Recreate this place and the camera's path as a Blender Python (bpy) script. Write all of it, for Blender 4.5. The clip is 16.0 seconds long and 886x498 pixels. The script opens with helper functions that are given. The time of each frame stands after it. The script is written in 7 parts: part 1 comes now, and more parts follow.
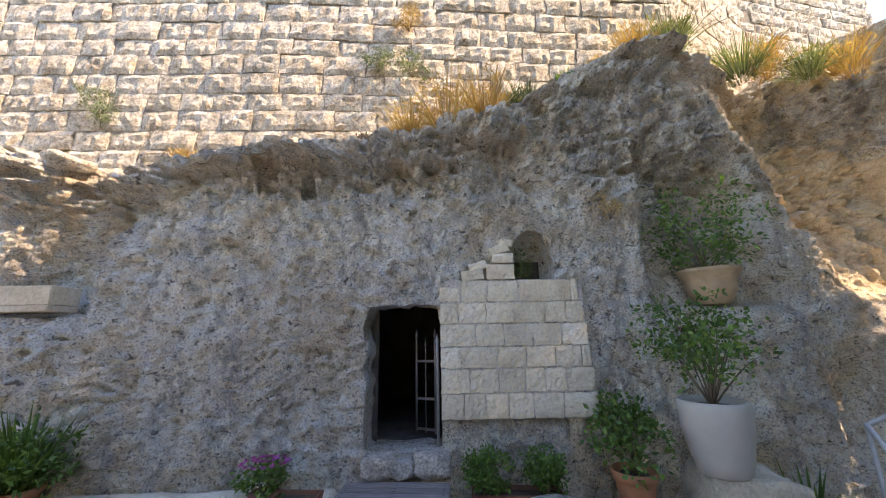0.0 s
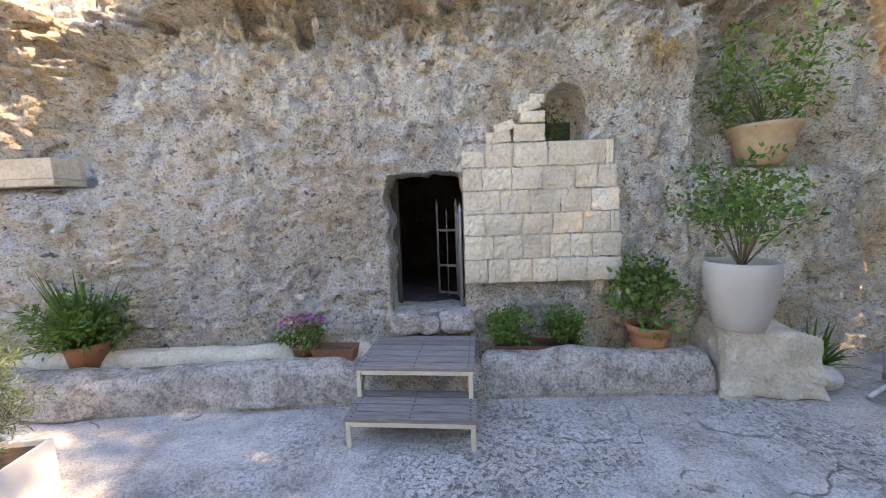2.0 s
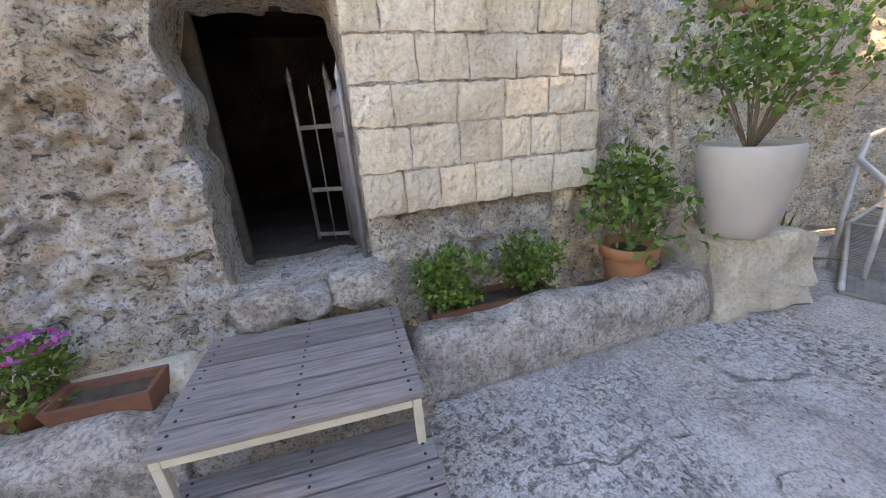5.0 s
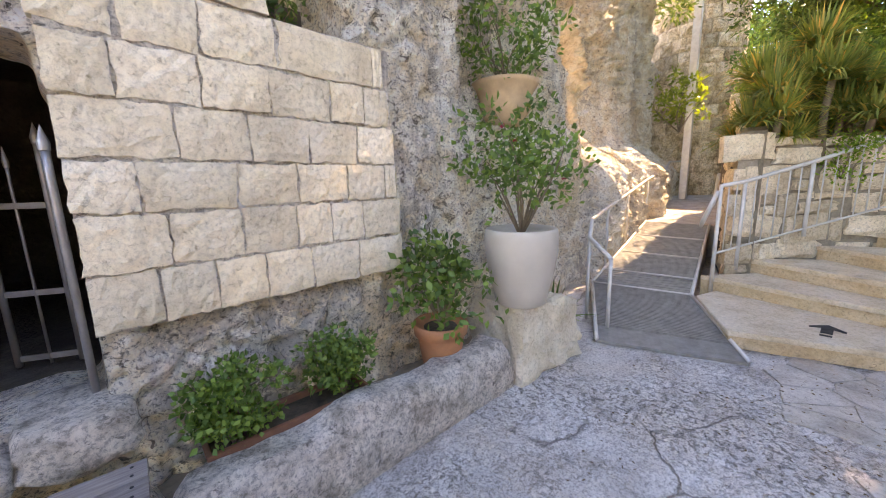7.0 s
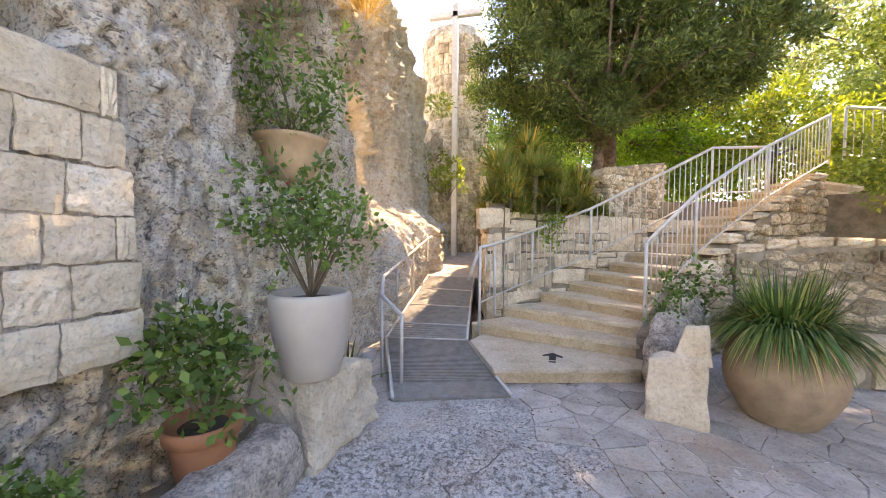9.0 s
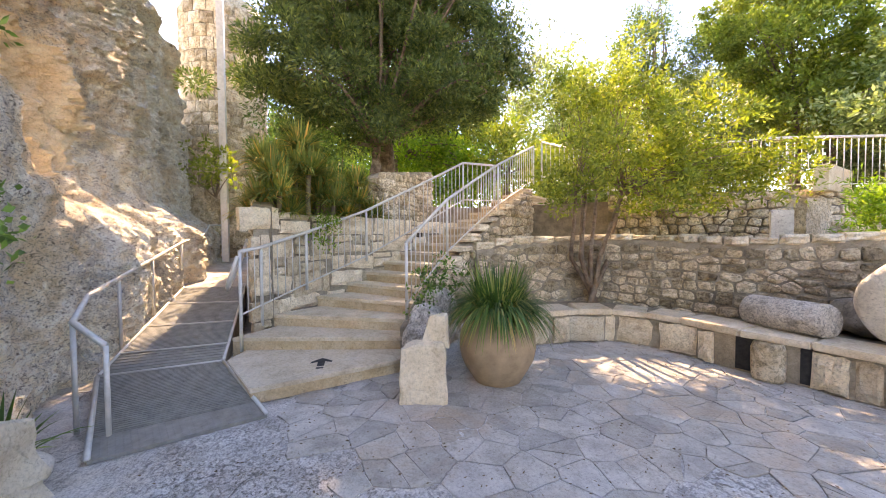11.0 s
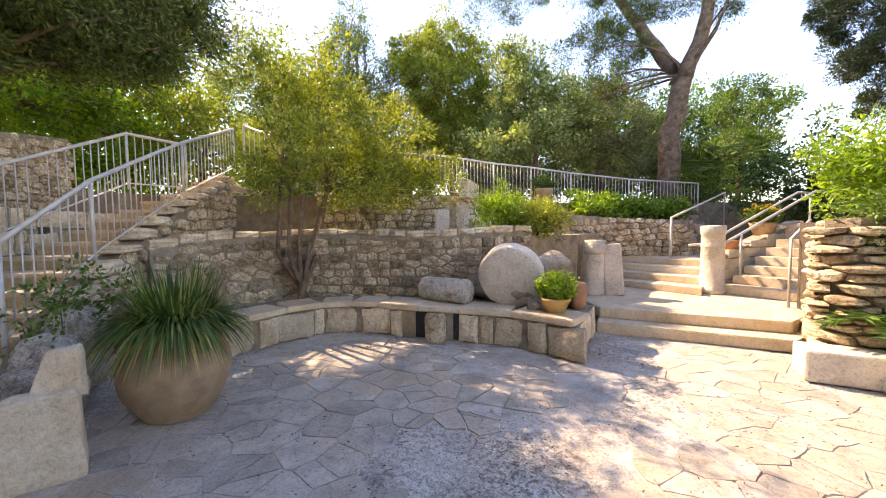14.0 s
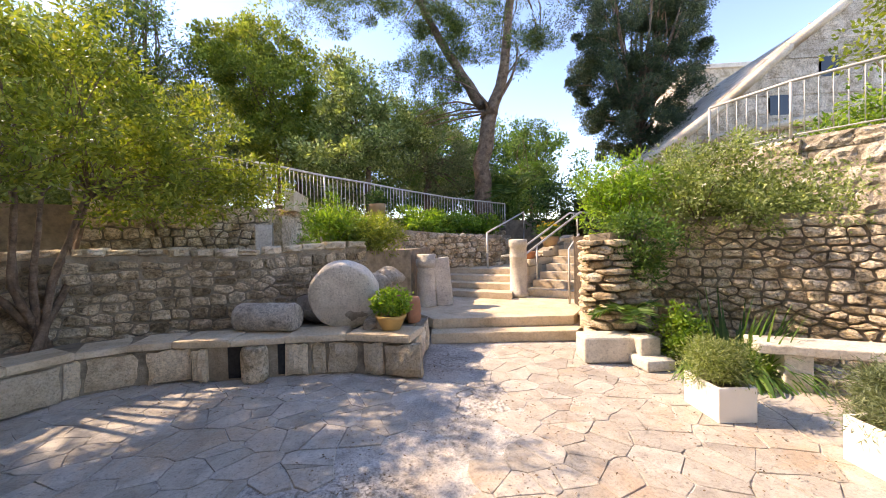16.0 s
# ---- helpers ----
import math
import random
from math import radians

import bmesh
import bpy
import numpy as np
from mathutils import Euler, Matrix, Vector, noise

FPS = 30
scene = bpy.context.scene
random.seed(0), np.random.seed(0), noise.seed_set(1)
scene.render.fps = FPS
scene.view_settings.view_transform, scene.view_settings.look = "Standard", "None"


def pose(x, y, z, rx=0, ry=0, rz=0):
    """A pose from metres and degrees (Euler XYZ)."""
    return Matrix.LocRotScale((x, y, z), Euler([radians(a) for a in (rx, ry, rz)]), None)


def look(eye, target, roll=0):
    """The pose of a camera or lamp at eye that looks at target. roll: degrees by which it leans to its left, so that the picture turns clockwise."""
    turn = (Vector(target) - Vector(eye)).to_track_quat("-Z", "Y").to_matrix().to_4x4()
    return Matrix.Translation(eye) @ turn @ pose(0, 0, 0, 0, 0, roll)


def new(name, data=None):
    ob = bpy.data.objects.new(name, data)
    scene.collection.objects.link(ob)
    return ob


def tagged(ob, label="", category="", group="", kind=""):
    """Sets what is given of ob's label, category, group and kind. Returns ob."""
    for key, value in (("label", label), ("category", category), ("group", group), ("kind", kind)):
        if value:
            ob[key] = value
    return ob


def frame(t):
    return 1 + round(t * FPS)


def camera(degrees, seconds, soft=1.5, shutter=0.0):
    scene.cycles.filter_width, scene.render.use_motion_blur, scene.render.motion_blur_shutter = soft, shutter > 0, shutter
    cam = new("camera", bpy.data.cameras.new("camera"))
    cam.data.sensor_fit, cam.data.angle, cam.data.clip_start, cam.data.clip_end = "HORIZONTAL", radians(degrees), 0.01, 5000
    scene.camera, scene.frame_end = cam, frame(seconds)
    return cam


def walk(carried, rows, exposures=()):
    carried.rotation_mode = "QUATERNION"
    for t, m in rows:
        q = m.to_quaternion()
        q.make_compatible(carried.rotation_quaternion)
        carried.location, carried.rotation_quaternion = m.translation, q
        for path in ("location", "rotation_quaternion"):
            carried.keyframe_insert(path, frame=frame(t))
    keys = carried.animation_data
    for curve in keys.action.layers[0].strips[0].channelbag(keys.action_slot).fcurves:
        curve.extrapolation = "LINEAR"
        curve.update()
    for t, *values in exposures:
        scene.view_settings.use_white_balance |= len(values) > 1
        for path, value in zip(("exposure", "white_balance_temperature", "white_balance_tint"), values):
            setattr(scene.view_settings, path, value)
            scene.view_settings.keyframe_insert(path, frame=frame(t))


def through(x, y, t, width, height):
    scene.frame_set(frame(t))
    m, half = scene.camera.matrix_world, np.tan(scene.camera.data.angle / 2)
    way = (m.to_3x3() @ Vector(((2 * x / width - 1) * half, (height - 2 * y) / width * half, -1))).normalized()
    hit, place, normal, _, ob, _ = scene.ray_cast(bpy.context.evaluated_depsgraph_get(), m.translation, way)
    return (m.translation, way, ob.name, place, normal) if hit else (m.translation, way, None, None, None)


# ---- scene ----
cam = camera(101.2, 16.0, 1.0)

PATH = [
    (0, (0.328, -4.013, 1.843), (0.368, -2.067, 2.301), -1.1),
    (0.5, (0.303, -3.972, 1.821), (0.268, -1.989, 2.076), -1.6),
    (1, (0.278, -3.936, 1.795), (0.206, -1.938, 1.84), -2.0),
    (1.5, (0.21, -3.889, 1.764), (0.156, -1.895, 1.625), -2.0),
    (2, (0.187, -3.773, 1.75), (0.162, -1.783, 1.549), -2.0),
    (2.5, (0.193, -3.553, 1.705), (0.175, -1.563, 1.51), -2.0),
    (3, (0.103, -3.288, 1.597), (0.136, -1.316, 1.264), -2.5),
    (3.2, (0.035, -3.136, 1.567), (0.107, -1.196, 1.088), -2.8),
    (5.3, (0.153, -2.053, 1.497), (0.921, -0.333, 0.824), -5.0),
    (5.5, (0.19, -2.022, 1.493), (1.091, -0.36, 0.84), -5.5),
    (6, (0.256, -2.008, 1.519), (1.345, -0.441, 0.92), -5.2),
    (6.5, (0.318, -2.019, 1.569), (1.558, -0.528, 1.08), -3.9),
    (7, (0.364, -2.038, 1.582), (1.766, -0.656, 1.226), -1.6),
    (7.5, (0.402, -2.079, 1.593), (1.907, -0.787, 1.344), 0.1),
    (8, (0.447, -2.064, 1.598), (2.105, -0.957, 1.438), 1.3),
    (8.5, (0.47, -1.976, 1.63), (2.306, -1.19, 1.509), 0.7),
    (9, (0.477, -1.999, 1.632), (2.426, -1.553, 1.557), 0.4),
    (9.5, (0.493, -2.117, 1.635), (2.488, -1.985, 1.571), 0.1),
    (10, (0.498, -2.198, 1.634), (2.494, -2.323, 1.595), 1.0),
    (10.2, (0.539, -2.256, 1.648), (2.527, -2.471, 1.594), 0.6),
    (12.3, (0.583, -2.463, 1.598), (2.2, -3.64, 1.567), -1.1),
    (12.5, (0.601, -2.459, 1.607), (2.171, -3.698, 1.564), -1.3),
    (13, (0.625, -2.48, 1.615), (2.06, -3.871, 1.546), -0.9),
    (13.5, (0.606, -2.543, 1.627), (1.832, -4.121, 1.535), -0.5),
    (14, (0.571, -2.673, 1.641), (1.578, -4.397, 1.531), -0.6),
    (14.5, (0.552, -2.732, 1.628), (1.446, -4.519, 1.538), -0.3),
    (15, (0.514, -2.795, 1.614), (1.278, -4.641, 1.519), -0.2),
    (15.5, (0.557, -2.886, 1.659), (1.058, -4.82, 1.576), -1.3),
    (16, (0.604, -2.92, 1.656), (0.776, -4.912, 1.612), -1.4),
]
EXPOSURE = [(0, 2.05, 9400, 22), (1.5, 2.75, 10500, 23), (3.2, 2.88, 11700, 25), (5.5, 3.05, 12800, 27), (7, 3.15, 12800, 30), (9, 3.0, 12000, 29), (12.5, 2.7, 11000, 27), (14.5, 2.05, 10400, 26), (16, 1.8, 9200, 24)]
walk(cam, [(t, look(eye, target, roll)) for t, eye, target, roll in PATH], EXPOSURE)

# ---- light ----
SUN_AZ, SUN_EL = radians(104), radians(43)          # clockwise from +y; above the horizon
to_sun = Vector((math.sin(SUN_AZ) * math.cos(SUN_EL), math.cos(SUN_AZ) * math.cos(SUN_EL), math.sin(SUN_EL)))
world = bpy.data.worlds.new("sky_world")
scene.world = world
world.use_nodes = True
sky = world.node_tree.nodes.new("ShaderNodeTexSky")
sky.sky_type, sky.sun_disc = "NISHITA", False
sky.sun_elevation, sky.sun_rotation = SUN_EL, SUN_AZ
sky.altitude = 800
sky.air_density, sky.dust_density, sky.ozone_density = 1.0, 0.1, 3.5
world.node_tree.nodes["Background"].inputs[1].default_value = 0.125
deep = world.node_tree.nodes.new("ShaderNodeGamma")     # clear, dry air: a deeper blue away from the sun
deep.inputs[1].default_value = 1.28
world.node_tree.links.new(sky.outputs[0], deep.inputs[0])
world.node_tree.links.new(deep.outputs[0], world.node_tree.nodes["Background"].inputs[0])
sun = new("sun", bpy.data.lights.new("sun", "SUN"))
sun.data.energy, sun.data.angle, sun.data.color = 2.55, radians(0.6), (1.0, 0.94, 0.84)
sun.matrix_world = look(to_sun * 60, (0, 0, 0))

# ---- small tools ----

def hash3(i, j, k, s):
    h = (i * 374761393 + j * 668265263 + k * 2147483647 + s * 974634777) & 0xFFFFFFFF
    h = ((h ^ (h >> 13)) * 1274126177) & 0xFFFFFFFF
    return ((h ^ (h >> 16)) & 0xFFFF) / 65535.0 * 2 - 1


def vnoise(p, scale, seed=0):
    """Smooth value noise of an (n, 3) array, -1 to 1."""
    q = np.asarray(p, float) * scale
    c = np.floor(q).astype(np.int64)
    f = q - c
    f = f * f * (3 - 2 * f)
    r = 0
    for a in (0, 1):
        for b in (0, 1):
            for d in (0, 1):
                w = (f[:, 0] if a else 1 - f[:, 0]) * (f[:, 1] if b else 1 - f[:, 1]) * (f[:, 2] if d else 1 - f[:, 2])
                r = r + w * hash3(c[:, 0] + a, c[:, 1] + b, c[:, 2] + d, seed)
    return r


def fractal(p, scale, octaves=4, seed=0, gain=0.5):
    return sum(gain ** o * vnoise(p, scale * 2.03 ** o, seed + o) for o in range(octaves))


def add_mesh(name, verts, faces, material=None, parent=None, smooth=False, label=""):
    me = bpy.data.meshes.new(name)
    me.from_pydata([tuple(v) for v in verts], [], [tuple(int(i) for i in f) for f in faces])
    if material:
        me.materials.append(material)
    if smooth:
        me.polygons.foreach_set("use_smooth", [True] * len(me.polygons))
    ob = new(name, me)
    ob.parent = parent
    if label:
        ob["label"] = label
    return ob


def part(name, bm, material, parent, label="", smooth=False):
    me = bpy.data.meshes.new(name)
    bm.to_mesh(me)
    bm.free()
    me.materials.append(material)
    if smooth:
        me.polygons.foreach_set("use_smooth", [True] * len(me.polygons))
    ob = new(name, me)
    ob.parent = parent
    if label:
        ob["label"] = label
    return ob


def piece(name, me, parent, m):
    ob = new(name, me)
    ob.parent = parent
    ob.matrix_basis = m
    return ob


def empty(name, x=0, y=0, z=0, rz=0):
    ob = new(name)
    ob.empty_display_size = 0.1
    ob.matrix_basis = pose(x, y, z, 0, 0, rz)
    return ob


def box_bm(x0, y0, z0, x1, y1, z1, bevel=0.0, bm=None):
    bm = bm or bmesh.new()
    r = bmesh.ops.create_cube(bm, size=1, matrix=Matrix.Translation(((x0 + x1) / 2, (y0 + y1) / 2, (z0 + z1) / 2)) @ Matrix.Diagonal((x1 - x0, y1 - y0, z1 - z0, 1)))
    if bevel:
        es = list({e for v in r["verts"] for e in v.link_edges})
        bmesh.ops.bevel(bm, geom=es, offset=bevel, segments=2, profile=0.5, affect="EDGES")
    return bm


def tube_data(path, r, sides=8, taper=1.0):
    """Verts and faces of a round bar along a path."""
    P = [Vector(p) for p in path]
    V, F = [], []
    for i, p in enumerate(P):
        d = (P[min(i + 1, len(P) - 1)] - P[max(i - 1, 0)]).normalized()
        u = d.cross(Vector((0, 0, 1)) if abs(d.z) < 0.9 else Vector((1, 0, 0))).normalized()
        w = d.cross(u)
        rr = r * (1 + (taper - 1) * i / max(1, len(P) - 1))
        V += [p + (u * math.cos(a) + w * math.sin(a)) * rr for a in np.linspace(0, 2 * math.pi, sides, endpoint=False)]
    for i in range(len(P) - 1):
        for k in range(sides):
            F.append((i * sides + k, i * sides + (k + 1) % sides, (i + 1) * sides + (k + 1) % sides, (i + 1) * sides + k))
    F.append(tuple(range(sides))[::-1])
    F.append(tuple(range((len(P) - 1) * sides, len(P) * sides)))
    return V, F


def tube(name, path, r, material, parent, sides=8, taper=1.0, label=""):
    V, F = tube_data(path, r, sides, taper)
    return add_mesh(name, V, F, material, parent, True, label)


def lathe(name, profile, material, parent, sides=40, wobble=0.0, label="", seed=1):
    """A turned shape from (radius, height) pairs; the profile's ends are closed where the radius is 0."""
    V, F = [], []
    for r, z in profile:
        V += [(r * math.cos(a), r * math.sin(a), z) for a in np.linspace(0, 2 * math.pi, sides, endpoint=False)]
    for i in range(len(profile) - 1):
        F += [(i * sides + k, i * sides + (k + 1) % sides, (i + 1) * sides + (k + 1) % sides, (i + 1) * sides + k) for k in range(sides)]
    V = np.array(V)
    if wobble:
        V[:, :2] *= 1 + wobble * vnoise(V + 9, 5, seed)[:, None]
    return add_mesh(name, V, F, material, parent, True, label)


def join_data(parts):
    V, F, n = [], [], 0
    for v, f in parts:
        V += list(v)
        F += [tuple(i + n for i in q) for q in f]
        n += len(v)
    return V, F


def prism(name, poly, z0, z1, material, parent=None, label=""):
    n = len(poly)
    V = [(x, y, z0) for x, y in poly] + [(x, y, z1) for x, y in poly]
    F = [tuple(range(n))[::-1], tuple(range(n, 2 * n))] + [(i, (i + 1) % n, n + (i + 1) % n, n + i) for i in range(n)]
    area = sum(poly[i][0] * poly[(i + 1) % n][1] - poly[(i + 1) % n][0] * poly[i][1] for i in range(n))
    if area < 0:
        F = [f[::-1] for f in F]
    return add_mesh(name, V, F, material, parent, label=label)


# ---- materials ----
def nodes_of(name, rough=0.9, metal=0.0):
    m = bpy.data.materials.new(name)
    m.use_nodes = True
    t = m.node_tree
    b = t.nodes["Principled BSDF"]
    b.inputs["Roughness"].default_value = rough
    b.inputs["Metallic"].default_value = metal
    return m, t, b


def tex_noise(t, vec, scale, detail=6, rough=0.6, distort=0.0):
    n = t.nodes.new("ShaderNodeTexNoise")
    n.inputs["Scale"].default_value, n.inputs["Detail"].default_value = scale, detail
    n.inputs["Roughness"].default_value, n.inputs["Distortion"].default_value = rough, distort
    t.links.new(vec, n.inputs["Vector"])
    return n.outputs["Fac"]


def ramp(t, fac, stops):
    r = t.nodes.new("ShaderNodeValToRGB")
    while len(r.color_ramp.elements) < len(stops):
        r.color_ramp.elements.new(0.5)
    for e, (p, c) in zip(r.color_ramp.elements, stops):
        e.position, e.color = p, (*c, 1) if len(c) == 3 else c
    t.links.new(fac, r.inputs[0])
    return r.outputs[0]


def mix(t, fac, a, b, mode="MIX"):
    n = t.nodes.new("ShaderNodeMix")
    n.data_type, n.blend_type = "RGBA", mode
    for sock, v in ((n.inputs[0], fac), (n.inputs[6], a), (n.inputs[7], b)):
        if isinstance(v, bpy.types.NodeSocket):
            t.links.new(v, sock)
        else:
            sock.default_value = v if isinstance(v, (int, float)) else (*v, 1)
    return n.outputs[2]


def bump(t, b, height, strength, distance, chain=None):
    n = t.nodes.new("ShaderNodeBump")
    n.inputs["Strength"].default_value, n.inputs["Distance"].default_value = strength, distance
    t.links.new(height, n.inputs["Height"])
    if chain:
        t.links.new(chain, n.inputs["Normal"])
    t.links.new(n.outputs[0], b.inputs["Normal"])
    return n.outputs[0]


def spot(v):
    return (v, v, v)


def stone(name, low, mid, high, grain=18, patch=1.3, stain=None, stain_amount=(0.52, 0.68), vary=0.25, relief=0.02, pits=40, warm=None, rough=0.9, own=False, pock=0.0, streak=1.0, speck=0.22):
    """Limestone and the like: three tones by a middling noise, large stains, pits and grain."""
    m, t, b = nodes_of(name, rough)
    g = t.nodes.new("ShaderNodeNewGeometry")
    pos = g.outputs["Position"]
    if own:
        pos = t.nodes.new("ShaderNodeTexCoord").outputs["Object"]
    a = tex_noise(t, pos, grain * 0.22, 8, 0.68, 0.3)
    c = ramp(t, a, [(0.38, low), (0.49, mid), (0.61, high)] if speck > 0.3 else [(0.3, low), (0.5, mid), (0.68, high)])
    if warm:
        c = mix(t, ramp(t, tex_noise(t, pos, patch * 0.8, 5, 0.6, 0.6), [(0.5, spot(0)), (0.66, spot(0.75))]), c, warm)
    if stain:
        mp = t.nodes.new("ShaderNodeMapping")
        mp.inputs["Scale"].default_value = (1, 1, streak)
        t.links.new(pos, mp.inputs[0])
        c = mix(t, ramp(t, tex_noise(t, mp.outputs[0], patch, 7, 0.7, 0.4), [(stain_amount[0], spot(0)), (stain_amount[1], spot(0.85))]), c, stain)
    fine = tex_noise(t, pos, grain * (1.3 if speck > 0.3 else 2.6), 7, 0.8, 0.3)
    c = mix(t, 1.0, c, ramp(t, fine, [(0.42 if speck > 0.3 else 0.36, spot(1 - speck * 1.25)), (0.49, spot(1)), (0.58 if speck > 0.3 else 0.64, spot(1 + speck * 0.55))]), "MULTIPLY")
    # pock darkens the pits in colour, adding the shade that soft relief lacks
    if pock:
        hole = ramp(t, tex_noise(t, pos, pits * 1.5, 6, 0.72, 0.9), [(0.35, spot(1)), (0.42, spot(0))])
        c = mix(t, mix(t, 1.0, hole, spot(pock), "MULTIPLY"), c, tuple(q * 0.35 for q in low))
    if vary:
        o = t.nodes.new("ShaderNodeObjectInfo")
        c = mix(t, 1.0, c, ramp(t, o.outputs["Random"], [(0, (1 - vary, 1 - vary * 1.05, 1 - vary * 1.15)), (0.5, (1, 0.97, 0.92)), (1, (1.06, 1.05, 1.04))]), "MULTIPLY")
    t.links.new(c, b.inputs["Base Color"])
    v = t.nodes.new("ShaderNodeTexVoronoi")
    v.inputs["Scale"].default_value = pits
    t.links.new(pos, v.inputs["Vector"])
    n1 = bump(t, b, tex_noise(t, pos, grain, 8, 0.72, 0.2), 0.8, relief)
    n2 = bump(t, b, v.outputs["Distance"], 0.45, relief * 0.6, n1)
    if pock:
        n3 = bump(t, b, tex_noise(t, pos, grain * 4.5, 6, 0.75, 0.5), 0.8, relief * 0.3, n2)
        inv = t.nodes.new("ShaderNodeInvert")
        t.links.new(hole, inv.inputs["Color"])
        bump(t, b, inv.outputs[0], 0.6, relief * 0.35, n3)
    return m


def plain(name, col, rough=0.6, metal=0.0, grain=30, vary=0.12, relief=0.002, own=False, objvary=0.0):
    m, t, b = nodes_of(name, rough, metal)
    pos = t.nodes.new("ShaderNodeTexCoord").outputs["Object"] if own else t.nodes.new("ShaderNodeNewGeometry").outputs["Position"]
    c = ramp(t, tex_noise(t, pos, grain * 0.3, 6, 0.65), [(0.3, tuple(x * (1 - vary * 1.6) for x in col)), (0.7, tuple(min(1, x * (1 + vary)) for x in col))])
    if objvary:
        o = t.nodes.new("ShaderNodeObjectInfo")
        c = mix(t, 1.0, c, ramp(t, o.outputs["Random"], [(0, spot(1 - objvary)), (1, spot(1 + objvary))]), "MULTIPLY")
    t.links.new(c, b.inputs["Base Color"])
    bump(t, b, tex_noise(t, pos, grain, 5, 0.6), 0.5, relief)
    return m


def leafy(name, dark, light, tip=None, rough=0.55, through=0.35, patch=1.2):
    """Leaves: colour differs from leaf to leaf and from clump to clump; light passes through them."""
    m, t, b = nodes_of(name, rough)
    g = t.nodes.new("ShaderNodeNewGeometry")
    c = ramp(t, g.outputs["Random Per Island"], [(0, dark), (0.75, light), (1, tip or light)])
    n = tex_noise(t, g.outputs["Position"], patch, 3, 0.6)
    c = mix(t, 1.0, c, ramp(t, n, [(0.3, spot(0.7)), (0.7, spot(1.25))]), "MULTIPLY")
    t.links.new(c, b.inputs["Base Color"])
    tr = t.nodes.new("ShaderNodeBsdfTranslucent")
    t.links.new(mix(t, 1.0, c, (1.25, 1.25, 0.5), "MULTIPLY"), tr.inputs[0])
    ms = t.nodes.new("ShaderNodeMixShader")
    ms.inputs[0].default_value = through
    t.links.new(b.outputs[0], ms.inputs[1])
    t.links.new(tr.outputs[0], ms.inputs[2])
    t.links.new(ms.outputs[0], t.nodes["Material Output"].inputs[0])
    return m


def stretched(t, pos, scale):
    mp = t.nodes.new("ShaderNodeMapping")
    mp.inputs["Scale"].default_value = scale
    t.links.new(pos, mp.inputs[0])
    return mp.outputs[0]


def cliff_rock():
    """Cream tooled limestone with grey lichen in runs, ochre breaks, pits painted shade-dark and a fine stipple."""
    m, t, b = nodes_of("cliff_limestone", 0.92)
    pos = t.nodes.new("ShaderNodeNewGeometry").outputs["Position"]
    c = ramp(t, tex_noise(t, pos, 5.0, 9, 0.7, 0.4), [(0.36, (0.6, 0.48, 0.33)), (0.44, (0.85, 0.75, 0.59)), (0.55, (0.93, 0.89, 0.8))])
    c = mix(t, ramp(t, tex_noise(t, pos, 0.9, 6, 0.65, 0.7), [(0.5, spot(0)), (0.64, spot(0.7))]), c, (0.66, 0.48, 0.29))
    run = ramp(t, tex_noise(t, stretched(t, pos, (1, 1, 0.3)), 1.5, 9, 0.72, 0.3), [(0.5, spot(0)), (0.6, spot(0.85))])
    broken = ramp(t, tex_noise(t, pos, 11, 8, 0.75, 0.6), [(0.46, spot(0.0)), (0.5, spot(1))])
    c = mix(t, mix(t, 1.0, run, broken, "MULTIPLY"), c, (0.47, 0.43, 0.38))
    c = mix(t, ramp(t, tex_noise(t, stretched(t, pos, (1, 1, 0.55)), 3.3, 8, 0.7, 0.5), [(0.6, spot(0)), (0.7, spot(0.65))]), c, (0.86, 0.82, 0.74))
    # pits: their shade is put into the colour as well as the bump
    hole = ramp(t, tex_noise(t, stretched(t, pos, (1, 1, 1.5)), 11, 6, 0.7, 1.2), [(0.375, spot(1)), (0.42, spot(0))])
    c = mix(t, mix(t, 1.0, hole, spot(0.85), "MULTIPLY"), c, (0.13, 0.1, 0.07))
    grain = tex_noise(t, pos, 48, 6, 0.8, 0.3)
    c = mix(t, 1.0, c, ramp(t, grain, [(0.4, spot(0.36)), (0.465, spot(1)), (0.56, spot(1.18))]), "MULTIPLY")
    t.links.new(c, b.inputs["Base Color"])
    n1 = bump(t, b, tex_noise(t, pos, 22, 8, 0.75, 0.2), 1.0, 0.08)
    n2 = bump(t, b, grain, 1.0, 0.03, n1)
    inv = t.nodes.new("ShaderNodeInvert")
    t.links.new(hole, inv.inputs["Color"])
    bump(t, b, inv.outputs[0], 0.8, 0.03, n2)
    return m


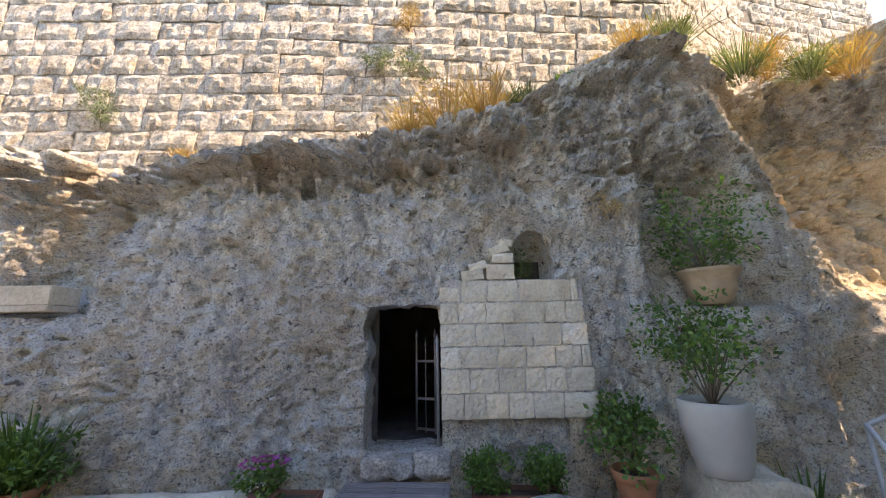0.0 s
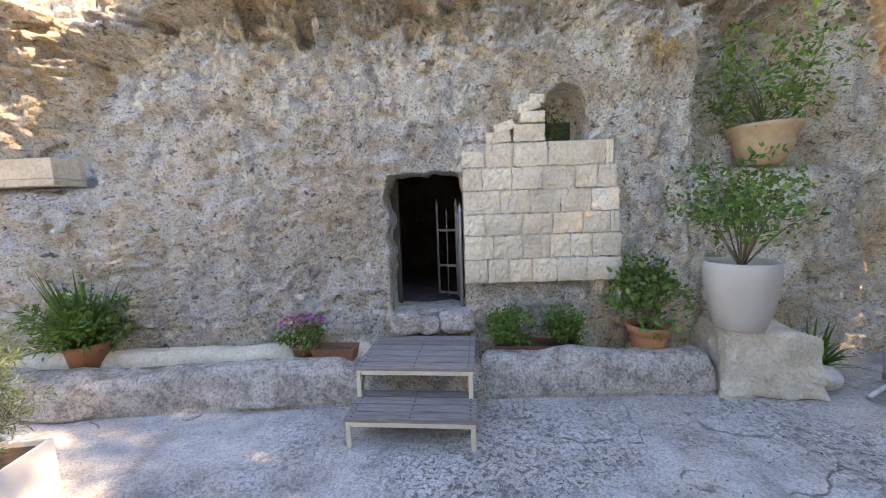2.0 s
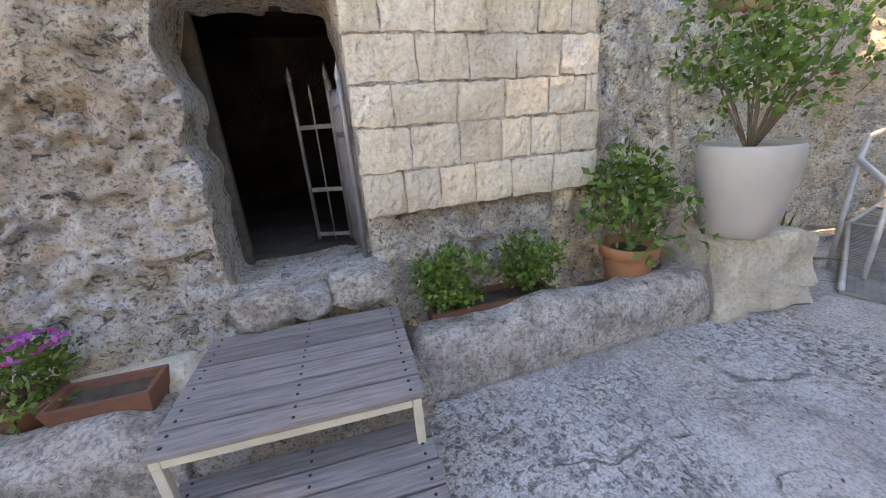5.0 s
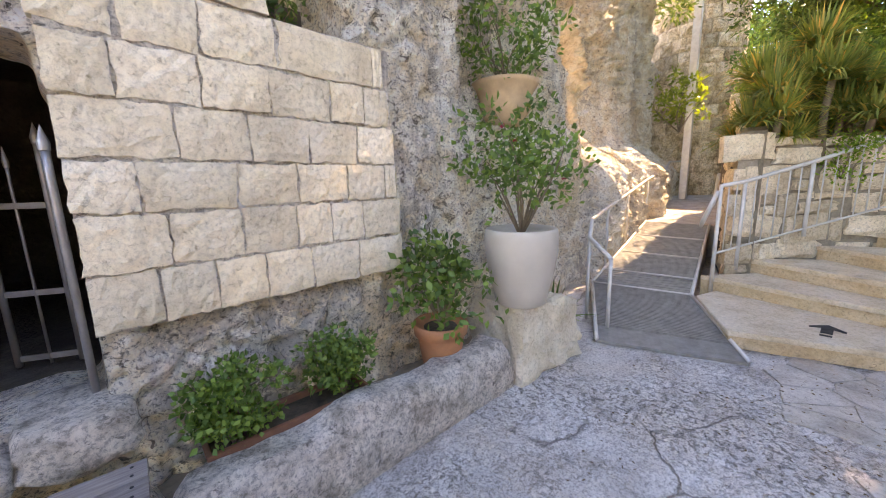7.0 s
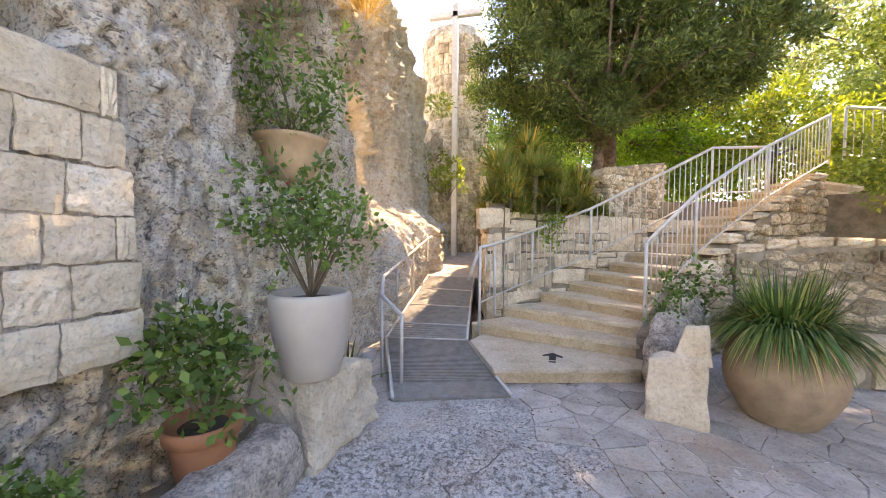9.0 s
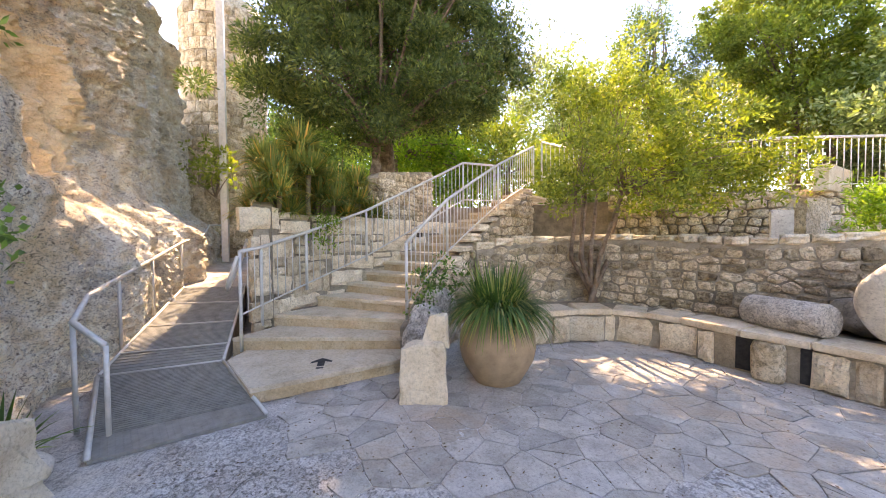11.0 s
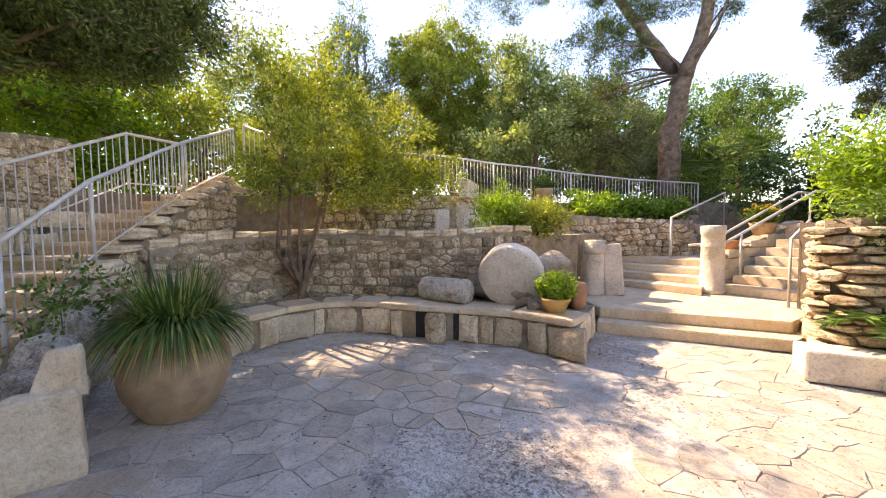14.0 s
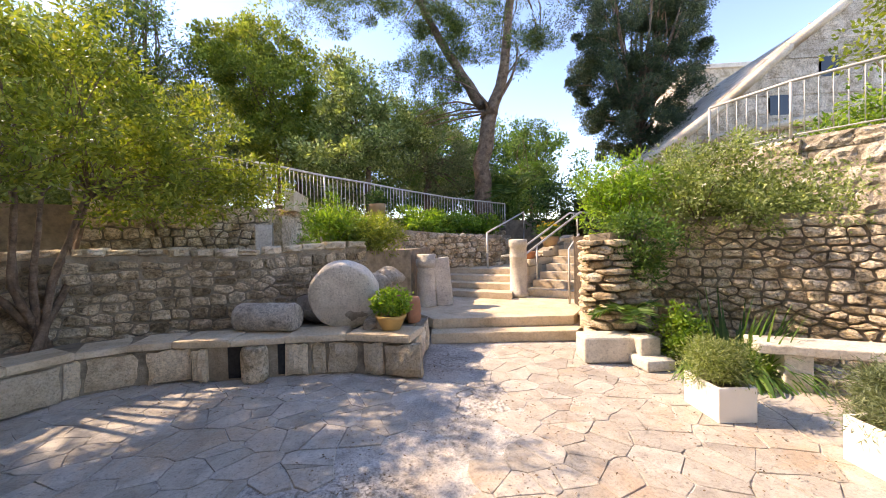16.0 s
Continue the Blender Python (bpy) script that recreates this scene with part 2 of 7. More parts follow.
def court_rock():
    """Pale trodden bedrock: soft patches, pitted stretches and thin wandering cracks."""
    m, t, b = nodes_of("worn_bedrock", 0.75)
    pos = t.nodes.new("ShaderNodeNewGeometry").outputs["Position"]
    c = ramp(t, tex_noise(t, pos, 2.2, 10, 0.72, 0.5), [(0.36, (0.36, 0.335, 0.305)), (0.48, (0.53, 0.505, 0.465)), (0.6, (0.64, 0.615, 0.57))])
    c = mix(t, ramp(t, tex_noise(t, pos, 0.8, 6, 0.65, 0.6), [(0.5, spot(0)), (0.66, spot(0.5))]), c, (0.6, 0.48, 0.37))
    rough = ramp(t, tex_noise(t, pos, 0.5, 5, 0.6, 0.4), [(0.44, spot(0.08)), (0.58, spot(1))])
    pit = ramp(t, tex_noise(t, pos, 24, 6, 0.72, 0.5), [(0.4, spot(1)), (0.48, spot(0))])
    pits = mix(t, 1.0, rough, pit, "MULTIPLY")
    c = mix(t, mix(t, 1.0, pits, spot(0.75), "MULTIPLY"), c, (0.2, 0.175, 0.15))
    w = t.nodes.new("ShaderNodeTexNoise")
    w.inputs["Scale"].default_value, w.inputs["Detail"].default_value = 1.6, 6
    t.links.new(pos, w.inputs["Vector"])
    off = mix(t, 0.45, pos, w.outputs["Color"], "ADD")
    v = t.nodes.new("ShaderNodeTexVoronoi")
    v.feature = "DISTANCE_TO_EDGE"
    v.inputs["Scale"].default_value = 0.85
    t.links.new(off, v.inputs["Vector"])
    line = ramp(t, v.outputs["Distance"], [(0.0015, spot(0.9)), (0.007, spot(0))])
    gate = ramp(t, tex_noise(t, pos, 1.1, 3, 0.6), [(0.5, spot(0)), (0.56, spot(1))])
    crack = mix(t, 1.0, line, gate, "MULTIPLY")
    c = mix(t, crack, c, (0.22, 0.19, 0.16))
    grain = tex_noise(t, pos, 60, 6, 0.8, 0.2)
    c = mix(t, 1.0, c, ramp(t, grain, [(0.41, spot(0.6)), (0.49, spot(1)), (0.58, spot(1.15))]), "MULTIPLY")
    t.links.new(c, b.inputs["Base Color"])
    n1 = bump(t, b, tex_noise(t, pos, 8, 9, 0.7, 0.3), 0.7, 0.05)
    n2 = bump(t, b, grain, 0.5, 0.01, n1)
    for h in (pits, crack):
        inv = t.nodes.new("ShaderNodeInvert")
        t.links.new(h, inv.inputs["Color"])
        n2 = bump(t, b, inv.outputs[0], 0.8, 0.015, n2)
    return m


CLIFF = cliff_rock()
BEDROCK = court_rock()
OCHRE = stone("ochre_limestone", (0.56, 0.41, 0.25), (0.78, 0.63, 0.43), (0.87, 0.78, 0.61), 16, 0.9, (0.62, 0.4, 0.2), (0.56, 0.7), 0, 0.05, 20, None, pock=0.5)
ASHLAR = stone("wall_limestone", (0.42, 0.35, 0.26), (0.64, 0.56, 0.45), (0.74, 0.68, 0.58), 20, 1.0, (0.52, 0.33, 0.17), (0.66, 0.76), 0.16, 0.035, 16, pock=0.6, speck=0.32)
DRESSED = stone("dressed_limestone", (0.58, 0.49, 0.36), (0.75, 0.66, 0.5), (0.81, 0.75, 0.62), 14, 1.8, (0.42, 0.36, 0.29), (0.62, 0.74), 0.16, 0.014, 26, pock=0.4)
RUBBLE = stone("rubble_limestone", (0.42, 0.32, 0.2), (0.68, 0.56, 0.4), (0.8, 0.71, 0.57), 18, 1.6, (0.34, 0.26, 0.17), (0.6, 0.74), 0.42, 0.035, 18, pock=0.7, speck=0.36)
SEATSTONE = stone("squared_cream_stone", (0.52, 0.4, 0.27), (0.77, 0.65, 0.48), (0.86, 0.77, 0.62), 16, 1.6, (0.5, 0.33, 0.2), (0.58, 0.74), 0.32, 0.03, 18, pock=0.5, speck=0.3)
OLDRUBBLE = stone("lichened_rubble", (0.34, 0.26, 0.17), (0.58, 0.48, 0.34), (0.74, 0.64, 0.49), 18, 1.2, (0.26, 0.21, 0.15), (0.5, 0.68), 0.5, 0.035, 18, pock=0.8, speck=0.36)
MORTAR = stone("lime_mortar", (0.18, 0.15, 0.11), (0.32, 0.27, 0.2), (0.43, 0.37, 0.29), 26, 2.0, None, (0.5, 0.6), 0, 0.02, 60)
# near-black base colour stands in for the gloom of the chamber
DEEP = stone("unlit_chamber_rock", (0.04, 0.035, 0.03), (0.09, 0.075, 0.06), (0.14, 0.12, 0.1), 12, 2.0, None, (0.5, 0.6), 0, 0.03, 30)
FLAG = stone("paving_stone", (0.33, 0.3, 0.265), (0.46, 0.43, 0.385), (0.57, 0.54, 0.49), 18, 1.1, (0.5, 0.38, 0.28), (0.52, 0.68), 0.22, 0.014, 16, None, 0.8, pock=0.5)
KERB = stone("kerb_rock", (0.42, 0.37, 0.31), (0.68, 0.62, 0.54), (0.8, 0.75, 0.68), 32, 2.2, (0.3, 0.27, 0.23), (0.58, 0.72), 0.05, 0.05, 16, pock=0.8, speck=0.33)
STEP = stone("step_limestone", (0.5, 0.4, 0.28), (0.66, 0.56, 0.42), (0.73, 0.65, 0.53), 12, 1.4, (0.5, 0.36, 0.22), (0.6, 0.74), 0.1, 0.01, 60, pock=0.35)
PALE = stone("pale_antique_stone", (0.54, 0.5, 0.44), (0.68, 0.64, 0.57), (0.76, 0.73, 0.67), 14, 2.2, (0.38, 0.34, 0.29), (0.6, 0.72), 0.08, 0.02, 22, pock=0.6)
DARKROCK = stone("weathered_rock", (0.16, 0.14, 0.12), (0.38, 0.34, 0.29), (0.58, 0.54, 0.48), 14, 2.0, None, (0.5, 0.6), 0.15, 0.04, 30, pock=0.8)
RISER = stone("ochre_step_stone", (0.4, 0.28, 0.16), (0.56, 0.43, 0.28), (0.66, 0.55, 0.4), 14, 1.6, None, (0.5, 0.6), 0.12, 0.012, 22, pock=0.6)
SOIL = plain("garden_soil", (0.09, 0.065, 0.045), 0.95, 0, 40, 0.4, 0.02)
EARTH = plain("dry_earth", (0.3, 0.24, 0.17), 0.95, 0, 20, 0.3, 0.02)
TERRA = plain("terracotta", (0.52, 0.22, 0.11), 0.8, 0, 14, 0.18, 0.004, True)
TERRA_DARK = plain("brown_terracotta", (0.24, 0.1, 0.06), 0.8, 0, 14, 0.2, 0.004, True)
CLAYPOT = plain("sandy_clay", (0.5, 0.34, 0.2), 0.85, 0, 16, 0.16, 0.004, True)
JAR = plain("ribbed_clay", (0.36, 0.25, 0.16), 0.85, 0, 18, 0.2, 0.006, True)
GREYPOT = plain("pale_grey_ceramic", (0.5, 0.46, 0.39), 0.7, 0, 10, 0.08, 0.002, True)
WHITEBOX = plain("white_paint", (0.8, 0.79, 0.76), 0.5, 0, 8, 0.04, 0.001, True)
CREAM = plain("cream_painted_steel", (0.66, 0.6, 0.44), 0.45, 0.0, 20, 0.1, 0.001)
RAIL = plain("grey_painted_steel", (0.58, 0.57, 0.53), 0.4, 0.1, 30, 0.12, 0.001)
GATE = plain("galvanised_bars", (0.36, 0.37, 0.38), 0.45, 0.6, 30, 0.15, 0.001)
GRATE = plain("steel_grating", (0.27, 0.27, 0.25), 0.5, 0.5, 30, 0.18, 0.002)
BARK = stone("tree_bark", (0.07, 0.05, 0.035), (0.19, 0.13, 0.09), (0.32, 0.24, 0.18), 30, 3, None, (0.5, 0.6), 0.1, 0.04, 18)
TWIG = plain("twig_bark", (0.2, 0.15, 0.1), 0.9, 0, 40, 0.3, 0.004)
# arrow paint and screws; also colours the shade panels of the seat wall
BLACKPAINT_SHADE = plain("worn_black_paint_and_shade", (0.03, 0.03, 0.03), 0.8, 0, 60, 0.4, 0.001)
GLASS, _t, _b = nodes_of("window_glass", 0.05)
_b.inputs["Base Color"].default_value = (0.03, 0.04, 0.05, 1)
L_DARK = leafy("dark_green_leaves", (0.028, 0.070, 0.021), (0.070, 0.154, 0.042), (0.140, 0.224, 0.056))
L_MID = leafy("mid_green_leaves", (0.049, 0.119, 0.028), (0.126, 0.252, 0.056), (0.224, 0.350, 0.084))
L_BRIGHT = leafy("bright_green_leaves", (0.098, 0.210, 0.028), (0.238, 0.420, 0.063), (0.392, 0.504, 0.084), through=0.5)
L_YELLOW = leafy("yellow_green_leaves", (0.126, 0.182, 0.028), (0.27, 0.34, 0.06), (0.43, 0.44, 0.1), through=0.44)
L_OLIVE = leafy("grey_green_leaves", (0.084, 0.119, 0.063), (0.210, 0.266, 0.140), (0.364, 0.406, 0.252))
# brightened leaf tone: stands in for sunlight on shrubs, haze on trees
L_SAGE = leafy("sunny_sage_leaves", (0.14, 0.2, 0.07), (0.34, 0.42, 0.17), (0.55, 0.6, 0.35), through=0.45)
L_CONIFER = leafy("conifer_needles", (0.045, 0.085, 0.026), (0.13, 0.2, 0.06), (0.25, 0.3, 0.09), 0.6, 0.38, 2.5)
L_CYPRESS = leafy("cypress_scales", (0.02, 0.045, 0.02), (0.06, 0.1, 0.045), (0.12, 0.16, 0.07), 0.6, 0.15, 1.5)
L_DRY = leafy("dry_grass", (0.4, 0.24, 0.1), (0.58, 0.4, 0.18), (0.66, 0.5, 0.28))
L_SPIKE = leafy("spiky_leaves", (0.09, 0.17, 0.04), (0.3, 0.34, 0.09), (0.75, 0.42, 0.12))
L_GRASS = leafy("strap_leaves", (0.028, 0.084, 0.021), (0.098, 0.210, 0.049), (0.420, 0.420, 0.168))
PETAL = leafy("pink_petals", (0.4, 0.06, 0.3), (0.6, 0.16, 0.5))
PETAL_RED = leafy("red_petals", (0.35, 0.02, 0.05), (0.5, 0.05, 0.1))
PETAL_YELLOW = leafy("yellow_petals", (0.6, 0.35, 0.02), (0.75, 0.5, 0.05))
PETAL_WHITE = leafy("white_petals", (0.55, 0.55, 0.45), (0.75, 0.75, 0.68))
WOOD, _t, _b = nodes_of("weathered_planks", 0.75)
_p = _t.nodes.new("ShaderNodeTexCoord").outputs["Object"]
_map = _t.nodes.new("ShaderNodeMapping")
_map.inputs["Scale"].default_value = (1.5, 22, 22)
_t.links.new(_p, _map.inputs[0])
_o = _t.nodes.new("ShaderNodeObjectInfo")
_g = tex_noise(_t, _map.outputs[0], 3.0, 6, 0.65, 0.4)
_c = ramp(_t, _g, [(0.3, (0.15, 0.12, 0.11)), (0.55, (0.27, 0.235, 0.215)), (0.75, (0.36, 0.33, 0.31))])
_c = mix(_t, 1.0, _c, ramp(_t, _o.outputs["Random"], [(0, spot(0.8)), (1, spot(1.15))]), "MULTIPLY")
_t.links.new(_c, _b.inputs["Base Color"])
bump(_t, _b, _g, 0.6, 0.004)

# ---- ground: one sheet to the horizon ----
def grade(lo, hi, step, far=1500):
    k = [step * 1.6 ** i for i in range(1, 40)]
    out = np.cumsum(k)
    out = out[out < far]
    return np.concatenate([lo - out[::-1], np.arange(lo, hi + 1e-6, step), hi + out])


def build_ground():
    xs, ys = grade(-6, 6.5, 0.055), grade(-9.5, 0.3, 0.055)
    X, Y = np.meshgrid(xs, ys, indexing="ij")
    P = np.stack([X.ravel(), Y.ravel(), np.zeros(X.size)], 1)
    near = np.exp(-(np.maximum(0, np.abs(P[:, 0]) - 8) + np.maximum(0, np.abs(P[:, 1] + 5) - 7)) * 0.6)
    P[:, 2] = near * (0.006 * fractal(P, 0.9, 3, 3) + 0.007 * np.abs(fractal(P, 5, 4, 11, 0.6)) - 0.008)
    crack = np.abs(fractal(P + 40, 0.8, 4, 21))
    P[:, 2] -= near * 0.012 * np.clip(1 - crack / 0.03, 0, 1)
    nx, ny = X.shape
    i = np.arange(nx - 1)[:, None] * ny + np.arange(ny - 1)[None]
    F = np.stack([i, i + ny, i + ny + 1, i + 1], -1).reshape(-1, 4)
    return tagged(add_mesh("ground", P, F, BEDROCK, None, True), "worn grey limestone bedrock courtyard floor with cracks", "ground", kind="structure")


build_ground()

# ---- the rock face ----
TOPX = [-12, -6, -4.9, -3.85, -2.85, -1.9, -0.8, 0, 0.9, 1.5, 2.0, 2.95, 4.6, 5.2, 6.5, 8.5, 10, 11.5, 12.5, 16]
TOPZ = [4.5, 4.4, 4.2, 3.95, 4.02, 4.2, 4.22, 4.3, 4.55, 4.85, 5.15, 5.6, 5.8, 5.75, 6.4, 7.4, 7.6, 7.4, 6.6, 4.2]


def smoothstep(a, b, v):
    k = np.clip((v - a) / (b - a), 0, 1)
    return k * k * (3 - 2 * k)


def rock_face(x, z):
    """Depth of the rock face behind the plane of the doorway."""
    p = np.stack([x, np.zeros_like(x), z], 1)
    y = 0.0 * x
    warp = 0.12 * fractal(p, 1.1, 3, 5)
    # ledge with the stone trough, far side of the doorway
    y += 0.42 * smoothstep(-3.35, -3.5, x + warp * 0.4) * smoothstep(2.1, 2.16, z)
    y += -0.1 * smoothstep(-3.0, -3.5, x) * smoothstep(2.15, 1.9, z)
    # broken hollow above the ledge
    y += 0.3 * np.exp(-((x + 3.3) / 0.7) ** 2 - ((z - 3.35 - 0.3 * (x + 3.3)) / 0.3) ** 2)
    # gully above the window niche
    y += 0.22 * np.exp(-((x - 1.35 + 0.5 * (z - 3.6)) / 0.38) ** 2 - ((z - 3.7) / 0.5) ** 2)
    # alcove of the potted shrubs, with its shelf
    al = smoothstep(2.72, 2.82, x + 0.04 * np.sin(z * 3)) * smoothstep(4.55, 4.3, x + 0.2 * (z - 2.1))
    y += al * (0.36 * smoothstep(2.08, 2.13, z) * smoothstep(4.3, 3.6, z + warp) - 0.12 * smoothstep(2.08, 2.0, z) * smoothstep(3.2, 3.9, x))
    # corner where the face turns along the ramp
    ridge = 5.5 - 0.62 * (z - 1.9) + warp
    y += 0.55 * np.clip(x - ridge, 0, 1.6) * smoothstep(1.6, 2.6, z)
    base = np.interp(x, [4, 5.2, 7, 10.4, 14, 17], [0.05, 0.26, 0.5, 0.55, 0.9, 1.2])
    y += base * smoothstep(3.9, 4.6, x)
    y += 0.24 * np.clip(z - 1.4, 0, 3.4) * smoothstep(4.7, 6.4, x) * smoothstep(9.0, 7.2, x)
    # weathered cave in the sunlit rock
    cv = ((x - 7.1 - 0.25 * (z - 3.6)) / 1.15) ** 2 + ((z - 3.75) / 1.0) ** 2
    y += 0.14 * smoothstep(1.0, 0.3, cv + warp * 2)
    y -= 0.08 * np.exp(-((x - 7.4) / 1.6) ** 2 - ((z - 5.0) / 0.25) ** 2)
    y -= 0.3 * smoothstep(5.2, 6.6, x) * smoothstep(11.5, 9.5, x) * smoothstep(3.0, 1.2, z + 2.5 * warp)
    # overhanging brow under the edge, in broken beds
    crest = np.interp(x, TOPX, TOPZ)
    bed = np.abs(fractal(p * np.array([0.55, 1, 2.4]) + 3, 1.7, 4, 27))
    y -= 0.16 * smoothstep(0.75, 0.3, crest - z) * smoothstep(-0.05, 0.15, crest - z) * (0.1 + 2.2 * bed)
    # relief: gouged and stippled on the tooled face, craggy elsewhere
    tool = smoothstep(-3.2, -2.5, x + warp) * smoothstep(2.9, 2.7, x) * smoothstep(3.75, 3.35, z + warp)
    wild = 1 - 0.82 * tool
    y += wild * 0.06 * fractal(p, 0.9, 3, 31)
    rid = 1 - np.abs(fractal(p * np.array([1, 1, 1.35]) + 7, 2.9, 4, 41))
    y += -wild * 0.075 * (rid - 0.7)
    far = smoothstep(4.4, 5.4, x)
    y += far * (0.34 * np.abs(fractal(p * np.array([1.3, 1, 0.8]) + 17, 0.9, 4, 43, 0.55)) - 0.12)
    crag = np.abs(fractal(p * np.array([0.8, 1, 1.3]), 4.5, 4, 51, 0.6))
    y += (0.07 * (1 - 0.35 * tool) + 0.09 * smoothstep(3.1, 3.6, z)) * crag
    y += 0.016 * fractal(p, 15, 2, 61, 0.8)
    gouge = vnoise(p * np.array([1, 1, 1.5]), 10, 63) + 0.5 * vnoise(p, 21, 64)
    y += 0.04 * np.clip((gouge - 0.52) / 0.28, 0, 1) * smoothstep(2.9, 2.5, x) * smoothstep(-4.5, -2.5, x)
    seam = [(3.58, 1.66), (3.66, 1.4), (3.8, 1.1), (4.0, 0.97), (4.3, 1.06), (4.7, 1.12)]
    near = np.full(len(x), 9.0)
    for (ax, az), (bx, bz) in zip(seam, seam[1:]):
        f = np.clip(((x - ax) * (bx - ax) + (z - az) * (bz - az)) / ((bx - ax) ** 2 + (bz - az) ** 2), 0, 1)
        near = np.minimum(near, np.hypot(x - ax - f * (bx - ax), z - az - f * (bz - az)))
    y += 0.09 * np.clip(1 - near / 0.045, 0, 1)
    crack = np.abs(fractal(p + 90, 1.3, 3, 71))
    y += 0.05 * np.clip(1 - crack / 0.05, 0, 1) * (1 - 0.7 * tool)
    return y


DOOR_L, DOOR_R, DOOR_B, DOOR_T = -0.41, 0.36, 0.70, 2.15


def build_cliff():
    xs = np.concatenate([np.arange(-11, -5, 0.12), np.arange(-5, 5.6, 0.027), np.arange(5.6, 9, 0.045), np.arange(9, 16, 0.12)])
    nz, cap = 168, 16
    v = np.linspace(0, 1, nz)
    X = np.repeat(xs[:, None], nz + cap, 1)
    zt = np.interp(xs, TOPX, TOPZ)
    pt = np.stack([xs, xs * 0, xs * 0], 1)
    zt = zt + 0.12 * fractal(pt, 1.4, 4, 81)
    Z = np.concatenate([-0.1 + (zt[:, None] + 0.1) * v[None], np.repeat(zt[:, None], cap, 1)], 1)
    x, z = X.ravel(), Z.ravel()
    # opening edges: ragged on one side, dressed on the other
    y = rock_face(x, z)
    back = np.tile(np.concatenate([np.zeros(nz), np.arange(1, cap + 1) * 0.11]), len(xs))
    p = np.stack([x, back, z], 1)
    y += back + 0.12 * smoothstep(0.35, 0, np.interp(x, xs, zt) - z) * (back == 0)
    z += back * 0.22 + (back > 0) * 0.13 * fractal(p, 1.7, 4, 91)
    P = np.stack([x, y, z], 1)
    n = nz + cap
    i = np.arange(len(xs) - 1)[:, None] * n + np.arange(n - 1)[None]
    F = np.stack([i, i + n, i + n + 1, i + 1], -1).reshape(-1, 4)
    C = np.stack([X.ravel(), Z.ravel()], 1)[F].mean(1)
    cx, cz = C[:, 0], C[:, 1]
    q = np.stack([cx, cx * 0, cz], 1)
    edge = 0.05 * fractal(q, 4, 3, 13)
    bulge = 0.06 * np.exp(-((cz - 1.85) / 0.12) ** 2)
    door = (cx > DOOR_L + edge - bulge - 0.02) & (cx < DOOR_R + 0.3 * edge * (cz > 2.0)) & (cz > DOOR_B) & (cz < DOOR_T + 0.35 * edge + 0.03 * (cx > 0))
    niche = (np.abs(cx - 1.43) < 0.235) & (cz > 2.42) & ((cz < 2.76) | (((cx - 1.43) / 0.235) ** 2 + ((cz - 2.74) / 0.26) ** 2 < 1))
    hole2 = (cx > -1.26) & (cx < -1.06) & (cz > 3.39) & (cz < 3.70)
    hole1 = (cx > -1.80) & (cx < -1.5) & (cz > 3.50) & (cz < 3.95 + edge)
    hole3 = (cx > -1.0) & (cx < -0.9) & (cz > 3.62) & (cz < 3.85)
    verts, faces = [P], [F[~door & ~niche & ~hole1 & ~hole2 & ~hole3]]
    count = len(P)
    for mask, depth, closed in ((door, 0.5, False), (niche, 0.45, True), (hole2, 0.22, True), (hole1, 0.12, True), (hole3, 0.1, True)):
        sel = F[mask]
        ids = np.unique(sel)
        seen = {}
        for f in sel:
            for a, b in zip(f, np.roll(f, -1)):
                seen[(int(a), int(b))] = True
        rim = [(a, b) for a, b in seen if (b, a) not in seen]
        for _ in range(3):                          # wear the rim round
            acc = {}
            for a, b in rim:
                acc.setdefault(a, []).append(P[b].copy())
                acc.setdefault(b, []).append(P[a].copy())
            for a, near in acc.items():
                P[a] = 0.4 * P[a] + 0.6 * np.mean(near, 0)
        lut = {int(a): count + k for k, a in enumerate(ids)}
        Q = P[ids].copy()
        if closed:
            Q[:, 1] += depth + 0.03 * fractal(Q, 5, 3, 17)
        else:
            Q[:, 1] = depth
            Q[:, 0] = np.where(Q[:, 0] < 0, Q[:, 0] + 0.03, Q[:, 0])
        verts.append(Q)
        walls = [(a, b, lut[b], lut[a]) for a, b in rim]
        faces.append(np.array(walls))
        if closed:
            faces.append(np.array([[lut[int(a)] for a in f] for f in sel]))
        count += len(ids)
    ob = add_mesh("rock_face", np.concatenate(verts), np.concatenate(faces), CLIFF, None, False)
    ob.data.materials.append(OCHRE)
    for f in ob.data.polygons:
        c = f.center
        fresh = ((c.x - 7.0 - 0.3 * (c.z - 3.6)) / 1.5) ** 2 + ((c.z - 3.6) / 1.5) ** 2 + 0.5 * noise.noise(c * 1.5)
        if fresh < 1.0:
            f.material_index = 1
    return tagged(ob, "weathered grey and ochre limestone cliff with a rock-cut doorway", "cliff", kind="structure")


cliff = build_cliff()

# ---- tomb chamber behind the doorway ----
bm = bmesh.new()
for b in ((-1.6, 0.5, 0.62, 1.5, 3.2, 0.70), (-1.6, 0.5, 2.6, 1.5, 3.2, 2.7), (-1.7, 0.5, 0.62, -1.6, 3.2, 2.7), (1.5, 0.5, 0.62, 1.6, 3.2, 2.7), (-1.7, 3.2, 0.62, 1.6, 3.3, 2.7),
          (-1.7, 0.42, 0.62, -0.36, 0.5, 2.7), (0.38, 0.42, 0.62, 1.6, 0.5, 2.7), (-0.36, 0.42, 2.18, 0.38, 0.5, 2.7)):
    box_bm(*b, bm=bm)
tagged(part("chamber_wall", bm, DEEP, None), "rock-cut chamber walls behind the doorway, coloured dark as if in shade", "wall", kind="structure")


